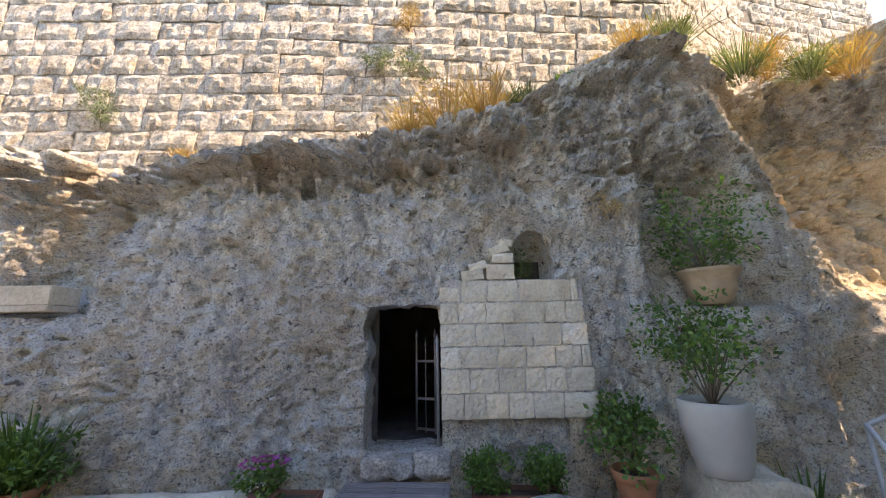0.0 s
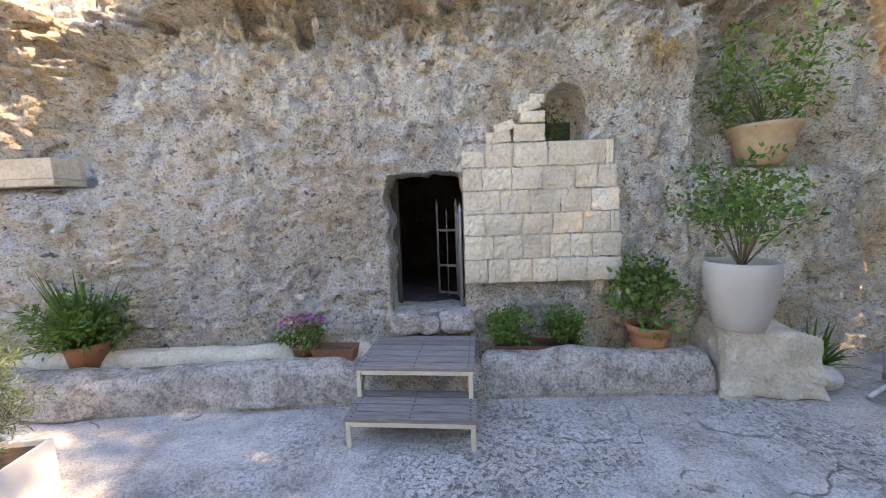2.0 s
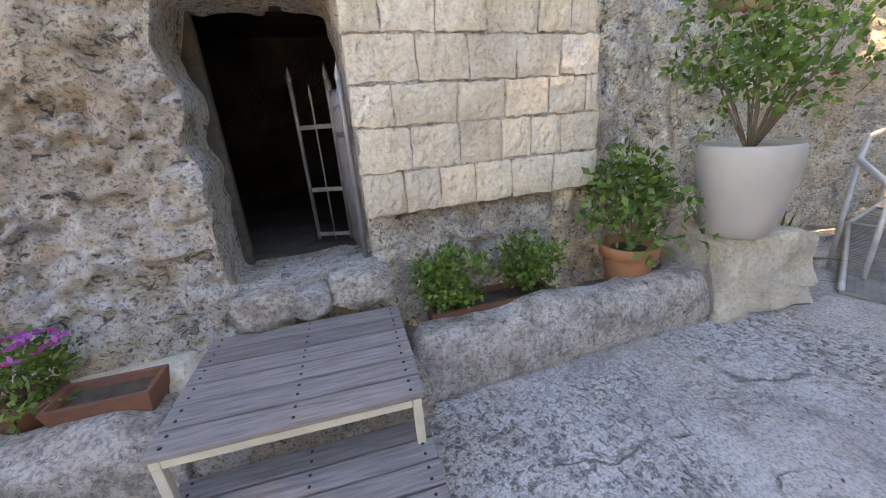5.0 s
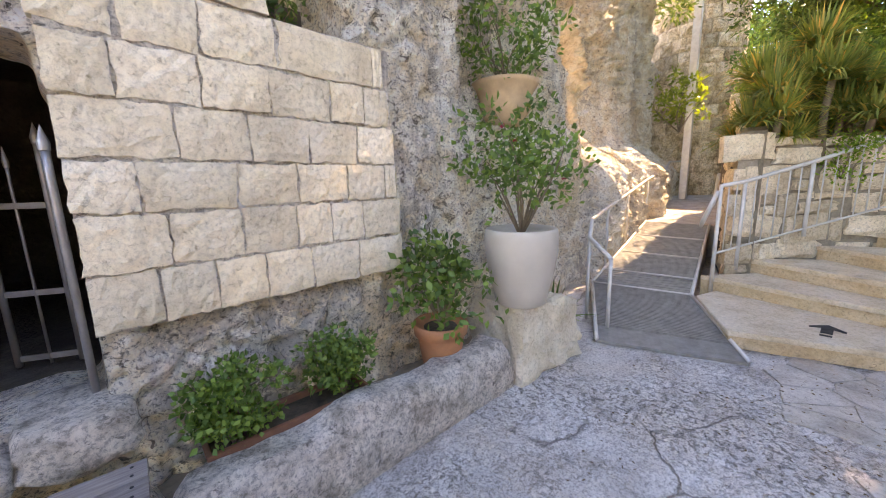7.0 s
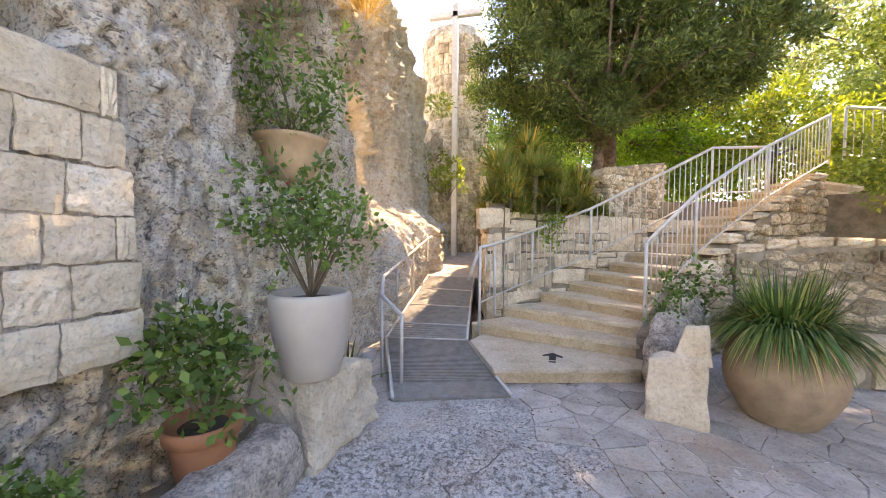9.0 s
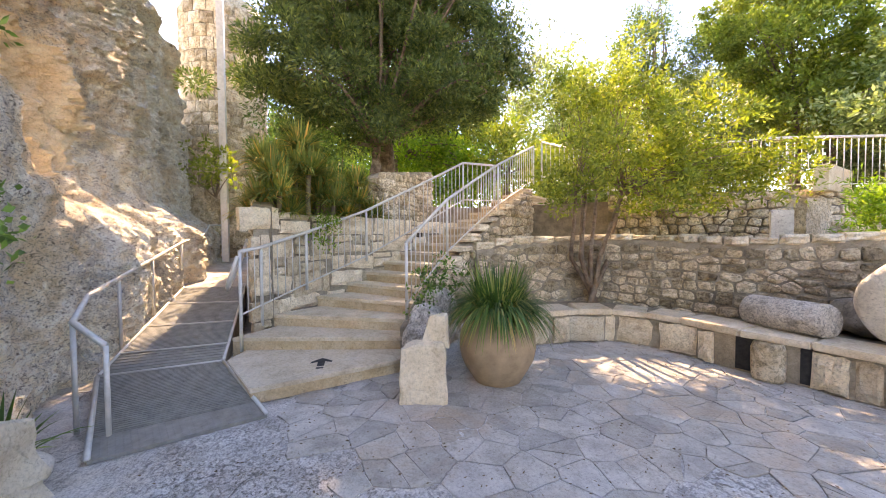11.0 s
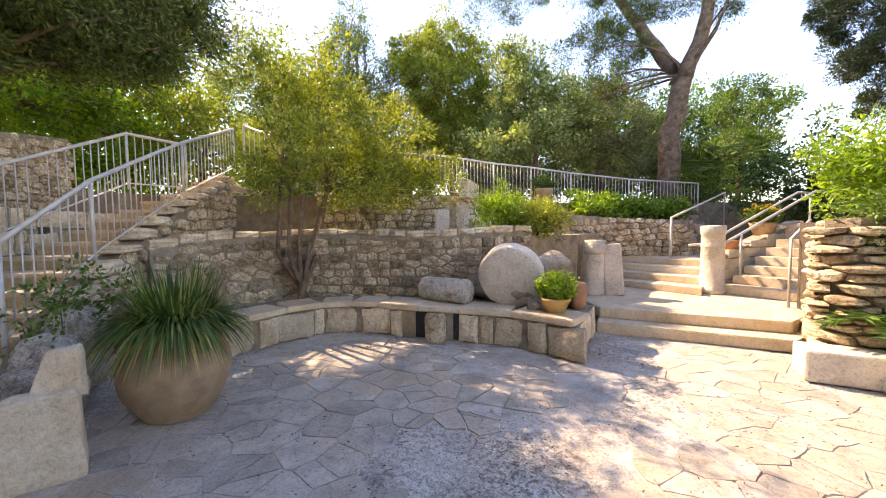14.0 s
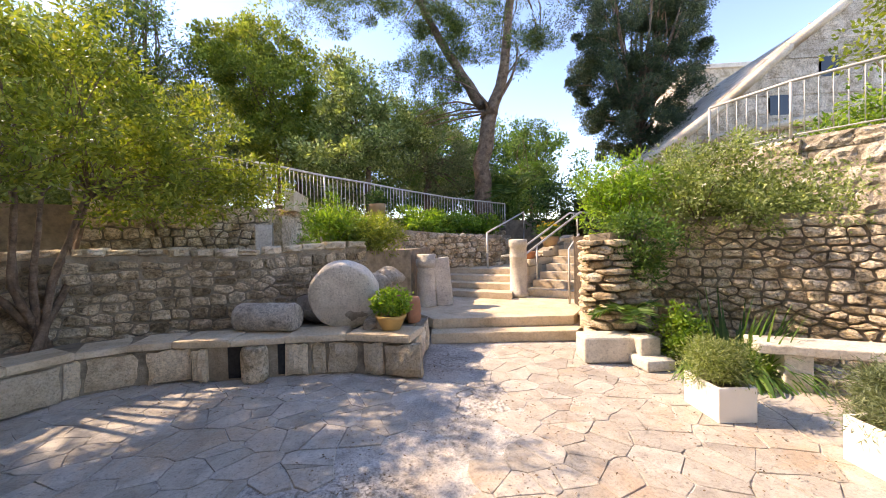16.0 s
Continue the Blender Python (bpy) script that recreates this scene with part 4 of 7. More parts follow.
for line in (RL, RR):
    for i in (0, 1):
        tube("edge_bar", [Vector(line[i]) - ro + Vector((0, 0, 0.02)), Vector(line[i + 1]) - ro + Vector((0, 0, 0.02))], 0.022, RAIL, ramp_way, 4)
for f in (0.0, 0.155, 0.405, 0.695):
    q = [v - ro for v in strip(1, f, 1, f, 0.022)]
    tube("cross_bar", [q[0], q[1]], 0.014, RAIL, ramp_way, 4)
# solid base under the ramp, and the paved lane beyond it
V = [Vector(p) - Vector((0, 0, 0.035)) for p in RL[1:3]] + [Vector(p) - Vector((0, 0, 0.035)) for p in RR[1:3]]
add_mesh("ramp_bed", V + [Vector((v.x, v.y, 0)) for v in V], [(0, 2, 3, 1), (0, 1, 5, 4), (2, 6, 7, 3), (0, 4, 6, 2)], MORTAR)
tagged(bpy.data.objects["ramp_bed"], "concrete bed below the ramp", "ramp", kind="structure")
V = [Vector(p) + Vector((0, 0, -0.01)) for p in RL[2:]] + [Vector(p) + Vector((0, 0, -0.01)) for p in RR[2:]]
V = [v + Vector((0, 0.9 if i < 3 else -0.2, 0)) for i, v in enumerate(V)]
add_mesh("lane", V + [v - Vector((0, 0, 0.6)) for v in V], [(0, 3, 4, 1), (1, 4, 5, 2), (0, 6, 9, 3)], FLAG)
tagged(bpy.data.objects["lane"], "paved lane rising beyond the ramp", "lane", kind="structure")

# ---- terraces ----
prism("terrace_1", [(6.55, -5.0), (6.7, -5.2), (8.4, -7.3), (9.0, -9.5), (5.2, -10.9), (2.4, -14.0), (1.75, -13.0), (1.9, -10.2), (3.1, -8.75), (4.1, -8.2), (5.0, -7.85), (5.95, -7.35), (6.4, -6.8), (6.6, -5.7)], 0.0, 1.5, EARTH)
FENCE = [(7.2, -8.4, 3.5), (5.0, -10.4, 3.4), (4.4, -12.0, 3.4), (3.7, -13.1, 3.38), (2.83, -14.3, 3.3), (1.33, -15.7, 3.15), (-0.61, -17.3, 3.05)]
prism("terrace_2", [(p[0], p[1]) for p in FENCE] + [(-3, -17.6), (-40, -17.0), (-60, -90), (120, -90), (120, 2), (18, 2), (16.9, -1.0), (9.5, -1.1), (9.4, -6.2)], 0.0, 2.4, EARTH)
prism("planted_bank", [(6.35, -1.45), (9.0, -0.9), (16.8, -1.0), (16.8, -6), (9.3, -6.2), (8.0, -4.3), (7.55, -3.15), (7.0, -2.1)], 0.0, 1.82, SOIL)
for n, l in (("terrace_1", "raised garden bed behind the seat wall"), ("terrace_2", "upper garden terrace with trees"), ("planted_bank", "planted soil bank between ramp and stair")):
    tagged(bpy.data.objects[n], l, "terrace", kind="structure")
# lower landing and two further flights on the sunny side
landing = tagged(empty("garden_stair", 0, -10, 0), "broad sunlit limestone steps up to a landing", "stairs", kind="structure")


def slab_steps(items, parent, ox, oy):
    for poly, z0, z1 in items:
        bm = bmesh.new()
        q = [(x - ox, y - oy) for x, y in poly]
        lo = [bm.verts.new((*p, z0)) for p in q]
        hi = [bm.verts.new((*p, z1)) for p in q]
        bm.faces.new(lo[::-1]), bm.faces.new(hi)
        for i in range(len(q)):
            bm.faces.new((lo[i], lo[(i + 1) % len(q)], hi[(i + 1) % len(q)], hi[i]))
        bmesh.ops.recalc_face_normals(bm, faces=bm.faces)
        bmesh.ops.bevel(bm, geom=list(bm.edges), offset=0.012, segments=2, affect="EDGES")
        part("step", bm, STEP, parent)


items = [([(1.33, -8.7), (-1.02, -8.9), (-1.25, -9.3), (-1.75, -10.6), (-2.6, -16), (1.9, -16)], 0.0, 0.165), ([(1.33, -9.05), (-1.06, -9.27), (-1.75, -10.6), (-2.6, -16), (1.9, -16), (1.88, -9.9)], 0.165, 0.33)]
for k in range(4):                                  # low flight to the terrace
    items.append(([(-0.2 - 0.1 * k, -10.98 - 0.46 * k), (1.5, -11.7 - 0.46 * k), (2.2, -19), (-1.4, -19)], 0.33 + 0.14 * k, 0.47 + 0.14 * k))
for k in range(8):                                  # turning flight behind the pillar
    ax, ay = -0.55 - 0.215 * k, -11.5 - 0.27 * k
    items.append(([(ax, ay), (ax - 1.25, ay + 0.68), (ax - 3.6, ay - 2.4), (ax - 1.6, ay - 2.1)], 0.33 + 0.17 * k, 0.5 + 0.17 * k))
slab_steps(items, landing, 0, -10)

# ---- stone walls of the garden ----
stone_wall("wall_stair", [(12.5, -0.95), (9.0, -0.98), (6.28, -1.42), (6.42, -1.62), (7.05, -2.2), (7.45, -3.1), (8.1, -4.5), (8.75, -5.9)], 0.1, [3.4, 3.0, 2.1, 2.02, 2.0, 2.0, 1.95, 1.95], 0.27, 0.4, SEAT_BLOCKS,
           "retaining wall of large cream limestone blocks beside the stair", 0.25, 5, 0.42, 0.03)
stone_wall("wall_dry", [(8.4, -2.6), (8.3, -3.5), (9.6, -5.0)], 1.8, [2.6, 3.0, 3.3], 0.11, 0.17, RUBBLE_BLOCKS, "dry-stone wall of small brown rubble above the stair", 0.3, 6, 0.45, 0.015)
stone_wall("wall_string", [(5.05, -3.55), (5.6, -3.95), (6.15, -4.5), (6.9, -5.35), (7.7, -6.3), (8.4, -7.2)], 0.0, [0.45, 0.85, 1.3, 1.85, 2.3, 2.75], 0.15, 0.26, RUBBLE_BLOCKS,
           "stone side wall under the stair railing", 0.3, 8, 0.42, 0.028)
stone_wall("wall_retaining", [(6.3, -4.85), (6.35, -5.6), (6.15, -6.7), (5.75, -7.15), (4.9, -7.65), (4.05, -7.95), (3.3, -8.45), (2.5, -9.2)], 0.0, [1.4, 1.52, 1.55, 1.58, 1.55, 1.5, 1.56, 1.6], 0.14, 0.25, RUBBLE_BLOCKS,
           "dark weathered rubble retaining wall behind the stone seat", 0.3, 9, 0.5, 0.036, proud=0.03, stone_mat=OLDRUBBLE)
stone_wall("wall_terrace", [(p[0], p[1]) for p in FENCE], 1.0, [p[2] - 0.95 for p in FENCE], 0.15, 0.26, RUBBLE_BLOCKS, "pale rubble terrace wall below the railing", 0.35, 10, 0.5, 0.028)
stone_wall("wall_bed", [(2.3, -11.4), (1.75, -12.7), (0.9, -13.4), (-0.15, -13.9), (-0.6, -15.2)], 0.3, [1.95, 1.9, 1.85, 1.8, 1.8], 0.15, 0.26, RUBBLE_BLOCKS, "low rubble wall beside the garden steps", 0.4, 11, 0.5, 0.025)
stone_wall("wall_pier", [(-1.75, -10.6), (-1.42, -9.6), (-1.08, -8.4), (-1.3, -8.22), (-1.75, -8.3), (-1.95, -8.8)], 0.25, [1.7, 1.7, 1.7, 1.72, 1.7, 1.7], 0.1, 0.36, RUBBLE_BLOCKS, "rugged pier of flat stacked rocks beside the garden steps", 0.5, 12, 0.5, 0.03, proud=0.1)
stone_wall("wall_garden", [(-1.9, -8.9), (-2.5, -8.72), (-4.1, -7.5), (-6.5, -5.8), (-9, -4.4)], 0.0, [1.95, 1.92, 1.9, 1.9, 1.8], 0.12, 0.22, RUBBLE_BLOCKS, "sunlit rubble garden wall with deep joints", 0.4, 13, 0.5, 0.03)
stone_wall("wall_upper", [(-3.7, -10.4), (-4.3, -9.2), (-5.2, -8.2), (-8.5, -5.5)], 1.6, [3.12, 3.12, 3.12, 3.12], 0.3, 0.55, ROUGH_BLOCKS, "upper sunlit wall of cream ashlar blocks", 0.4, 14, 0.15, 0.015, proud=0.02)
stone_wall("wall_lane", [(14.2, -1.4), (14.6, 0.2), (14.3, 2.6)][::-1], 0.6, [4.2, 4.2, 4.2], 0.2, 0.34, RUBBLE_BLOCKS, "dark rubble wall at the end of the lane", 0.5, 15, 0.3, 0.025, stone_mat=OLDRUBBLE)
stone_wall("wall_divider", [(-0.5, -11.75), (-1.4, -12.9), (-2.35, -14.1)], 0.3, [0.98, 1.36, 1.75], 0.24, 0.46, SMOOTH_BLOCKS, "low sunlit wall of cream blocks between two flights", 0.3, 16, 0.2, 0.016, proud=0.03)
prism("bed_fill", [(2.6, -11.5), (1.95, -12.8), (1.0, -13.6), (-0.1, -14.1), (-0.5, -15.2), (-0.6, -17.2), (3.0, -14.0)], 0.3, 1.75, SOIL)
tagged(bpy.data.objects["bed_fill"], "soil bed behind the low wall by the steps", "planting bed", kind="structure")
prism("garden_bed", [(-1.35, -8.6), (-1.75, -8.6), (-2.0, -9.15), (-2.6, -9.0), (-4.3, -7.75), (-6.7, -6.05), (-9.2, -4.7), (-9.2, -12), (-3.4, -10.6), (-1.4, -10.5)], 0, 1.68, SOIL)
tagged(bpy.data.objects["garden_bed"], "planted soil bed behind the garden wall", "planting bed", kind="structure")
prism("upper_bed", [(-4.0, -10.6), (-4.6, -9.4), (-5.5, -8.4), (-8.8, -5.7), (-30, -5.7), (-30, -17.2), (-3.2, -17.2)], 0, 3.1, SOIL)
tagged(bpy.data.objects["upper_bed"], "upper garden bed behind the ashlar wall", "planting bed", kind="structure")

# flat uneven stones along the tops of two walls
def cap_stones(wall, path, tops, size, depth, seed):
    r = np.random.default_rng(seed)
    for (a, b, za, zb) in zip(path, path[1:], tops, tops[1:]):
        A, B = Vector((*a, za)), Vector((*b, zb))
        d = (B - A)
        flat = Vector((d.x, d.y, 0)).normalized()
        nn = Vector((-flat.y, flat.x, 0))
        n = max(1, round(d.length / size))
        for k in range(n):
            c = A.lerp(B, (k + 0.5) / n) + nn * (depth / 2 - 0.04 + r.uniform(-0.02, 0.02)) + Vector((0, 0, 0.04))
            m = Matrix.Translation(c) @ Matrix(((flat.x, nn.x, 0, 0), (flat.y, nn.y, 0, 0), (0, 0, 1, 0), (0, 0, 0, 1))) @ Matrix.Rotation(r.uniform(-0.06, 0.06), 4, "Y") @ Matrix.Diagonal((d.length / n * r.uniform(0.86, 0.97), depth * r.uniform(0.85, 1.05), r.uniform(0.08, 0.16), 1))
            piece("cap_stone", SEAT_BLOCKS[int(r.integers(8))], wall, m)


cap_stones(bpy.data.objects["wall_retaining"], [(6.3, -4.85), (6.35, -5.6), (6.15, -6.7), (5.75, -7.15), (4.9, -7.65), (4.05, -7.95), (3.3, -8.45), (2.5, -9.2)], [1.4, 1.52, 1.55, 1.58, 1.55, 1.5, 1.56, 1.6], 0.34, 0.32, 51)
cap_stones(bpy.data.objects["wall_string"], [(5.6, -3.95), (6.15, -4.5), (6.9, -5.35), (7.7, -6.3), (8.4, -7.2)], [0.85, 1.3, 1.85, 2.3, 2.75], 0.4, 0.3, 52)

# curved seat wall
SEAT = [(1.38, -8.75), (1.4, -7.28), (2.25, -7.42), (3.0, -7.28), (3.6, -7.12), (4.3, -7.05), (4.75, -6.9), (5.1, -6.6), (5.28, -6.1), (5.3, -5.5), (5.25, -4.9)][::-1]
gap1, gap2 = (2.98, 3.2), (3.42, 3.66)


def seat_skip(u, v):
    x = None
    acc = 0.0
    pts = SEAT
    for a, b in zip(pts, pts[1:]):
        d = math.hypot(b[0] - a[0], b[1] - a[1])
        if acc <= u <= acc + d:
            x = a[0] + (b[0] - a[0]) * (u - acc) / d
            ynear = a[1] + (b[1] - a[1]) * (u - acc) / d
        acc += d
    return x is not None and ynear < -7.0 and ynear > -7.4 and (gap1[0] < x < gap1[1] or gap2[0] < x < gap2[1])


seat = stone_wall("seat_wall", SEAT, 0.0, [0.42] * len(SEAT), 0.42, 0.34, SEAT_BLOCKS, "low curved seat wall of squared cream stones", 0.35, 21, 0.36, 0.042, skip=seat_skip, proud=0.05, core=MORTAR)
# black panels on the wall front stand in for the gaps' shade
for gx in (3.09, 3.54):
    g = part("recess", box_bm(-0.11, -0.03, 0.03, 0.11, 0.0, 0.415), BLACKPAINT_SHADE, None)
    g.matrix_basis = pose(gx, -7.256 + 0.267 * (gx - 3.09), 0, 0, 0, 14.9)
    tagged(g, "black panel painting in the shade of a gap under the seat slab", "gap", kind="structure")
# slabs on top
for i, (a, b) in enumerate(zip(SEAT, SEAT[1:-1])):
    A, B = Vector((*a, 0)), Vector((*b, 0))
    d = (B - A).normalized()
    nn = Vector((-d.y, d.x, 0))
    q = [A - nn * 0.05 + d * 0.004, B - nn * 0.05 - d * 0.004, B + nn * 0.5, A + nn * 0.5]
    bm = bmesh.new()
    lo = [bm.verts.new((p.x, p.y, 0.425)) for p in q]
    hi = [bm.verts.new((p.x, p.y, 0.50 + 0.006 * (i % 3))) for p in q]
    bm.faces.new(lo[::-1]), bm.faces.new(hi)
    for k in range(4):
        bm.faces.new((lo[k], lo[(k + 1) % 4], hi[(k + 1) % 4], hi[k]))
    bmesh.ops.recalc_face_normals(bm, faces=bm.faces)
    bmesh.ops.bevel(bm, geom=list(bm.edges), offset=0.012, segments=2, affect="EDGES")
    part("seat_slab", bm, STEP, seat)
prism("seat_fill", [(1.5, -7.4), (2.25, -7.5), (3.6, -7.25), (4.8, -7.0), (5.4, -6.2), (5.4, -4.9), (6.2, -4.9), (6.2, -7.0), (4.2, -8.0), (2.5, -9.2), (1.5, -8.75)], 0.0, 0.46, EARTH)
tagged(bpy.data.objects["seat_fill"], "earth bed behind the seat wall slab", "planting bed", kind="structure")


# ---- generic rocks ----
def rock(name, x, y, z, sx, sy, sz, label, seed, material=DARKROCK, rough=0.18, rz=0, square=0.0, cat="rock", flat=0.0, sub=3):
    bm = bmesh.new()
    bmesh.ops.create_icosphere(bm, subdivisions=sub, radius=0.5)
    P = np.array([v.co[:] for v in bm.verts])
    if square:
        m = np.abs(P).max(1, keepdims=True)
        P = P * (1 - square) + square * P / m * 0.5
    P *= 1 + rough * fractal(P + seed, 1.8, 3, seed)[:, None]
    P *= np.array([sx, sy, sz])
    P[:, 2] += sz / 2
    P[:, 2] = np.maximum(P[:, 2], 0)
    for v, p in zip(bm.verts, P):
        v.co = p
    ob = part(name, bm, material, None, smooth=True)
    ob.matrix_basis = pose(x, y, z, 0, 0, rz)
    return tagged(ob, label, cat)


for k, (x, sx, h) in enumerate(((-0.27, 0.34, 0.2), (-0.02, 0.22, 0.15), (0.26, 0.38, 0.22))):
    rock("sill_stone", x, 0.08, 0.5, sx, 0.5, h, "worn pale stone block in the doorway sill", 300 + k, KERB, 0.1, 0, 0.8, "stone block")["group"] = "sill stones"

rg = np.random.default_rng(44)
for k in range(26):
    x = -4.6 + 0.34 * k + rg.uniform(-0.1, 0.1)
    s = rg.uniform(0.12, 0.3)
    rock("edge_rock", x, 0.42 + rg.uniform(-0.12, 0.25), float(np.interp(x, TOPX, TOPZ)) - 0.1, s * 1.5, s, s * 0.7, "broken weathered rock on the cliff edge", 500 + k, CLIFF if k % 3 else DARKROCK, 0.35, rg.uniform(0, 180), 0.4)["group"] = "cliff edge rocks"

# rolling stone and antique pieces on the seat wall
me_d = lathe("rolling_stone", [(0.0, -0.14), (0.25, -0.14), (0.43, -0.14), (0.46, -0.12), (0.475, -0.08), (0.475, 0.1), (0.46, 0.13), (0.43, 0.14), (0.25, 0.14), (0.0, 0.14)], PALE, None, 56, 0.05)
for v in me_d.data.vertices:
    v.co.z += 0.02 * noise.noise(v.co * 4) + 0.01 * noise.noise(v.co * 11)
me_d.matrix_basis = Matrix.Translation((2.42, -7.86, 0.93)) @ Matrix.Rotation(radians(8), 4, "Z") @ Matrix.Rotation(radians(78), 4, "X")
tagged(me_d, "large round pale rolling stone leaning against rocks", "millstone")
dr = lathe("column_drum", [(0, -0.42), (0.17, -0.42), (0.19, -0.38), (0.19, 0.38), (0.17, 0.42), (0, 0.42)], KERB, None, 28, 0.08)
dr.matrix_basis = Matrix.Translation((3.42, -7.62, 0.68)) @ Matrix.Rotation(radians(-4), 4, "Z") @ Matrix.Rotation(radians(90), 4, "Y")
tagged(dr, "fallen grey column drum lying on the seat wall", "column")
tagged(lathe("stool_drum", [(0, 0), (0.13, 0), (0.15, 0.05), (0.15, 0.36), (0.13, 0.42), (0, 0.42)], RUBBLE, None, 24, 0.06), "stubby stone drum under the seat slab", "stone block").matrix_basis = pose(3.31, -7.12, 0)
for k, (x, y, z, s) in enumerate(((2.25, -8.1, 0.46, 0.7), (1.95, -8.0, 0.46, 0.5), (1.85, -8.35, 0.46, 0.75), (2.05, -8.2, 0.85, 0.55), (2.35, -8.35, 0.46, 0.9), (2.9, -8.35, 0.46, 0.8), (1.75, -7.72, 0.46, 0.36), (2.0, -7.68, 0.46, 0.3), (3.4, -8.1, 0.46, 0.5), (1.95, -8.45, 0.95, 0.5))):
    rock("rockery_stone", x, y, z, s, s * 0.8, s * 0.6, "rough dark weathered rock of the rockery", 31 + k, DARKROCK, 0.3, k * 40)["group"] = "rockery stones"
rock("red_stone", 1.52, -8.2, 0.46, 0.2, 0.2, 0.4, "small reddish squared stone beside the antique columns", 61, plain("red_sandstone", (0.42, 0.2, 0.12), 0.9), 0.05, 20, 0.7, "stone block")


def antique_column(x, y, z, h, r, label):
    e = tagged(empty("antique_column", x, y, z), label, "column")
    lathe("shaft", [(0, 0), (r * 1.05, 0), (r, 0.04), (r * 0.95, h * 0.72), (r * 0.95, h * 0.74), (0, h * 0.74)], PALE, e, 28, 0.03)
    lathe("capital", [(0, h * 0.74), (r * 0.9, h * 0.74), (r * 1.08, h * 0.8), (r * 1.1, h * 0.9), (r * 0.9, h * 0.92), (r * 1.0, h), (0, h)], PALE, e, 28, 0.05)


antique_column(1.6, -10.35, 0.33, 1.06, 0.2, "short broken antique column with a carved collar")
b = box_bm(-0.17, -0.1, 0, 0.17, 0.1, 1.0, 0.03)
tagged(part("stele", b, PALE, None), "pale upright stone slab leaning by the antique column", "stone slab").matrix_basis = pose(1.24, -10.4, 0.32, 3, 4, 15)
b = box_bm(-0.13, -0.1, 0, 0.13, 0.1, 0.52, 0.012)
tagged(part("marker_stone", b, PALE, None), "small white squared stone pillar on the terrace", "pillar").matrix_basis = pose(4.25, -8.95, 1.49, 0, 0, 35)
e = tagged(empty("newel_pillar", -0.4, -11.45, 0.33, 8), "tall white stone pillar between two flights", "pillar")
lathe("shaft", [(0, 0), (0.23, 0), (0.23, 0.1), (0.2, 0.12), (0.195, 0.9), (0.205, 0.92), (0.195, 0.94), (0.19, 1.14), (0.21, 1.16), (0.21, 1.3), (0.195, 1.32), (0, 1.33)], PALE, e, 24, 0.02)
# squared blocks beside the sunny steps
for (x0, y0, x1, y1, h, l, rz) in ((-1.52, -8.2, -0.8, -7.82, 0.34, "large squared cream block at the foot of the pier", 2), (-1.78, -7.88, -1.4, -7.5, 0.14, "low worn step of pale stone", 12), (-1.72, -8.0, -1.44, -7.72, 0.36, "small pale squared stone block", 12)):
    b = box_bm(-(x1 - x0) / 2, -(y1 - y0) / 2, 0, (x1 - x0) / 2, (y1 - y0) / 2, h, 0.03)
    tagged(part("stone_block", b, PALE, None), l, "stone block").matrix_basis = pose((x0 + x1) / 2, (y0 + y1) / 2, 0, 0, 0, rz)
# broken antique blocks at the stair foot
def hewn(name, w, d, h, material, label, m, seed, chip=0.03, shape=None, cat="stone block"):
    """A squared block, finely divided, with worn corners and chipped faces."""
    bm = box_bm(-w / 2, -d / 2, 0, w / 2, d / 2, h)
    bmesh.ops.subdivide_edges(bm, edges=bm.edges[:], cuts=11, use_grid_fill=True)
    for v in bm.verts:
        u = Vector((abs(v.co.x) / (w / 2), abs(v.co.y) / (d / 2), abs(v.co.z - h / 2) / (h / 2)))
        worn = max(0.0, sorted(u)[1] - 0.82) / 0.18
        c = Vector((0, 0, h / 2))
        k = noise.noise(v.co * 5 + Vector((seed, 0, 0))) * chip + noise.noise(v.co * 17 + Vector((seed, 3, 0))) * chip * 0.35
        v.co = c + (v.co - c) * (1 + k / max(w, h) - 0.05 * worn * (0.6 + noise.noise(v.co * 7)))
        if shape:
            v.co = shape(v.co)
    ob = part(name, bm, material, None)
    ob.matrix_basis = m
    return tagged(ob, label, cat)


hewn("pedestal_stone", 0.46, 0.36, 0.6, STEP, "upright broken pale stone block at the stair foot", pose(4.1, -3.33, -0.01, 0, 0, 72), 3, 0.04,
     lambda v: Vector((v.x * (1.05 - 0.22 * v.z), v.y * (1.0 - 0.2 * v.z), v.z - 0.35 * max(0.0, v.x - 0.1) * (v.z > 0.3) - 0.25 * max(0.0, -v.y) * (v.z > 0.4))))
hewn("stone_fragment", 0.26, 0.2, 0.32, STEP, "jagged pale stone fragment set on the block", pose(4.1, -3.46, 0.52, 0, 4, 65), 8, 0.05,
     lambda v: Vector((v.x * (1.1 - 1.5 * v.z) - 0.15 * v.z, v.y * (1.0 - 1.2 * v.z), v.z)))
for k, (x, y, z, s, h) in enumerate(((4.72, -3.42, 0.0, 0.36, 0.62), (4.98, -3.62, 0.0, 0.45, 0.8), (5.25, -3.85, 0.2, 0.5, 0.75))):
    rock("capping_stone", x, y, z, s, s * 0.8, h, "grey broken stone edging the stair", 70 + k, KERB, 0.12, -40, 0.6, "stone block")
hewn("plinth_rock", 0.78, 0.66, 0.61, DRESSED, "big squared bedrock plinth under the tall pot", pose(3.1, -0.34, -0.01, 0, 0, -8), 21, 0.09,
     lambda v: Vector((v.x * (1.12 - 0.3 * v.z), v.y * (1.08 - 0.2 * v.z), v.z - 0.3 * max(0.0, v.x - 0.18) * (v.z > 0.2))), "rock")
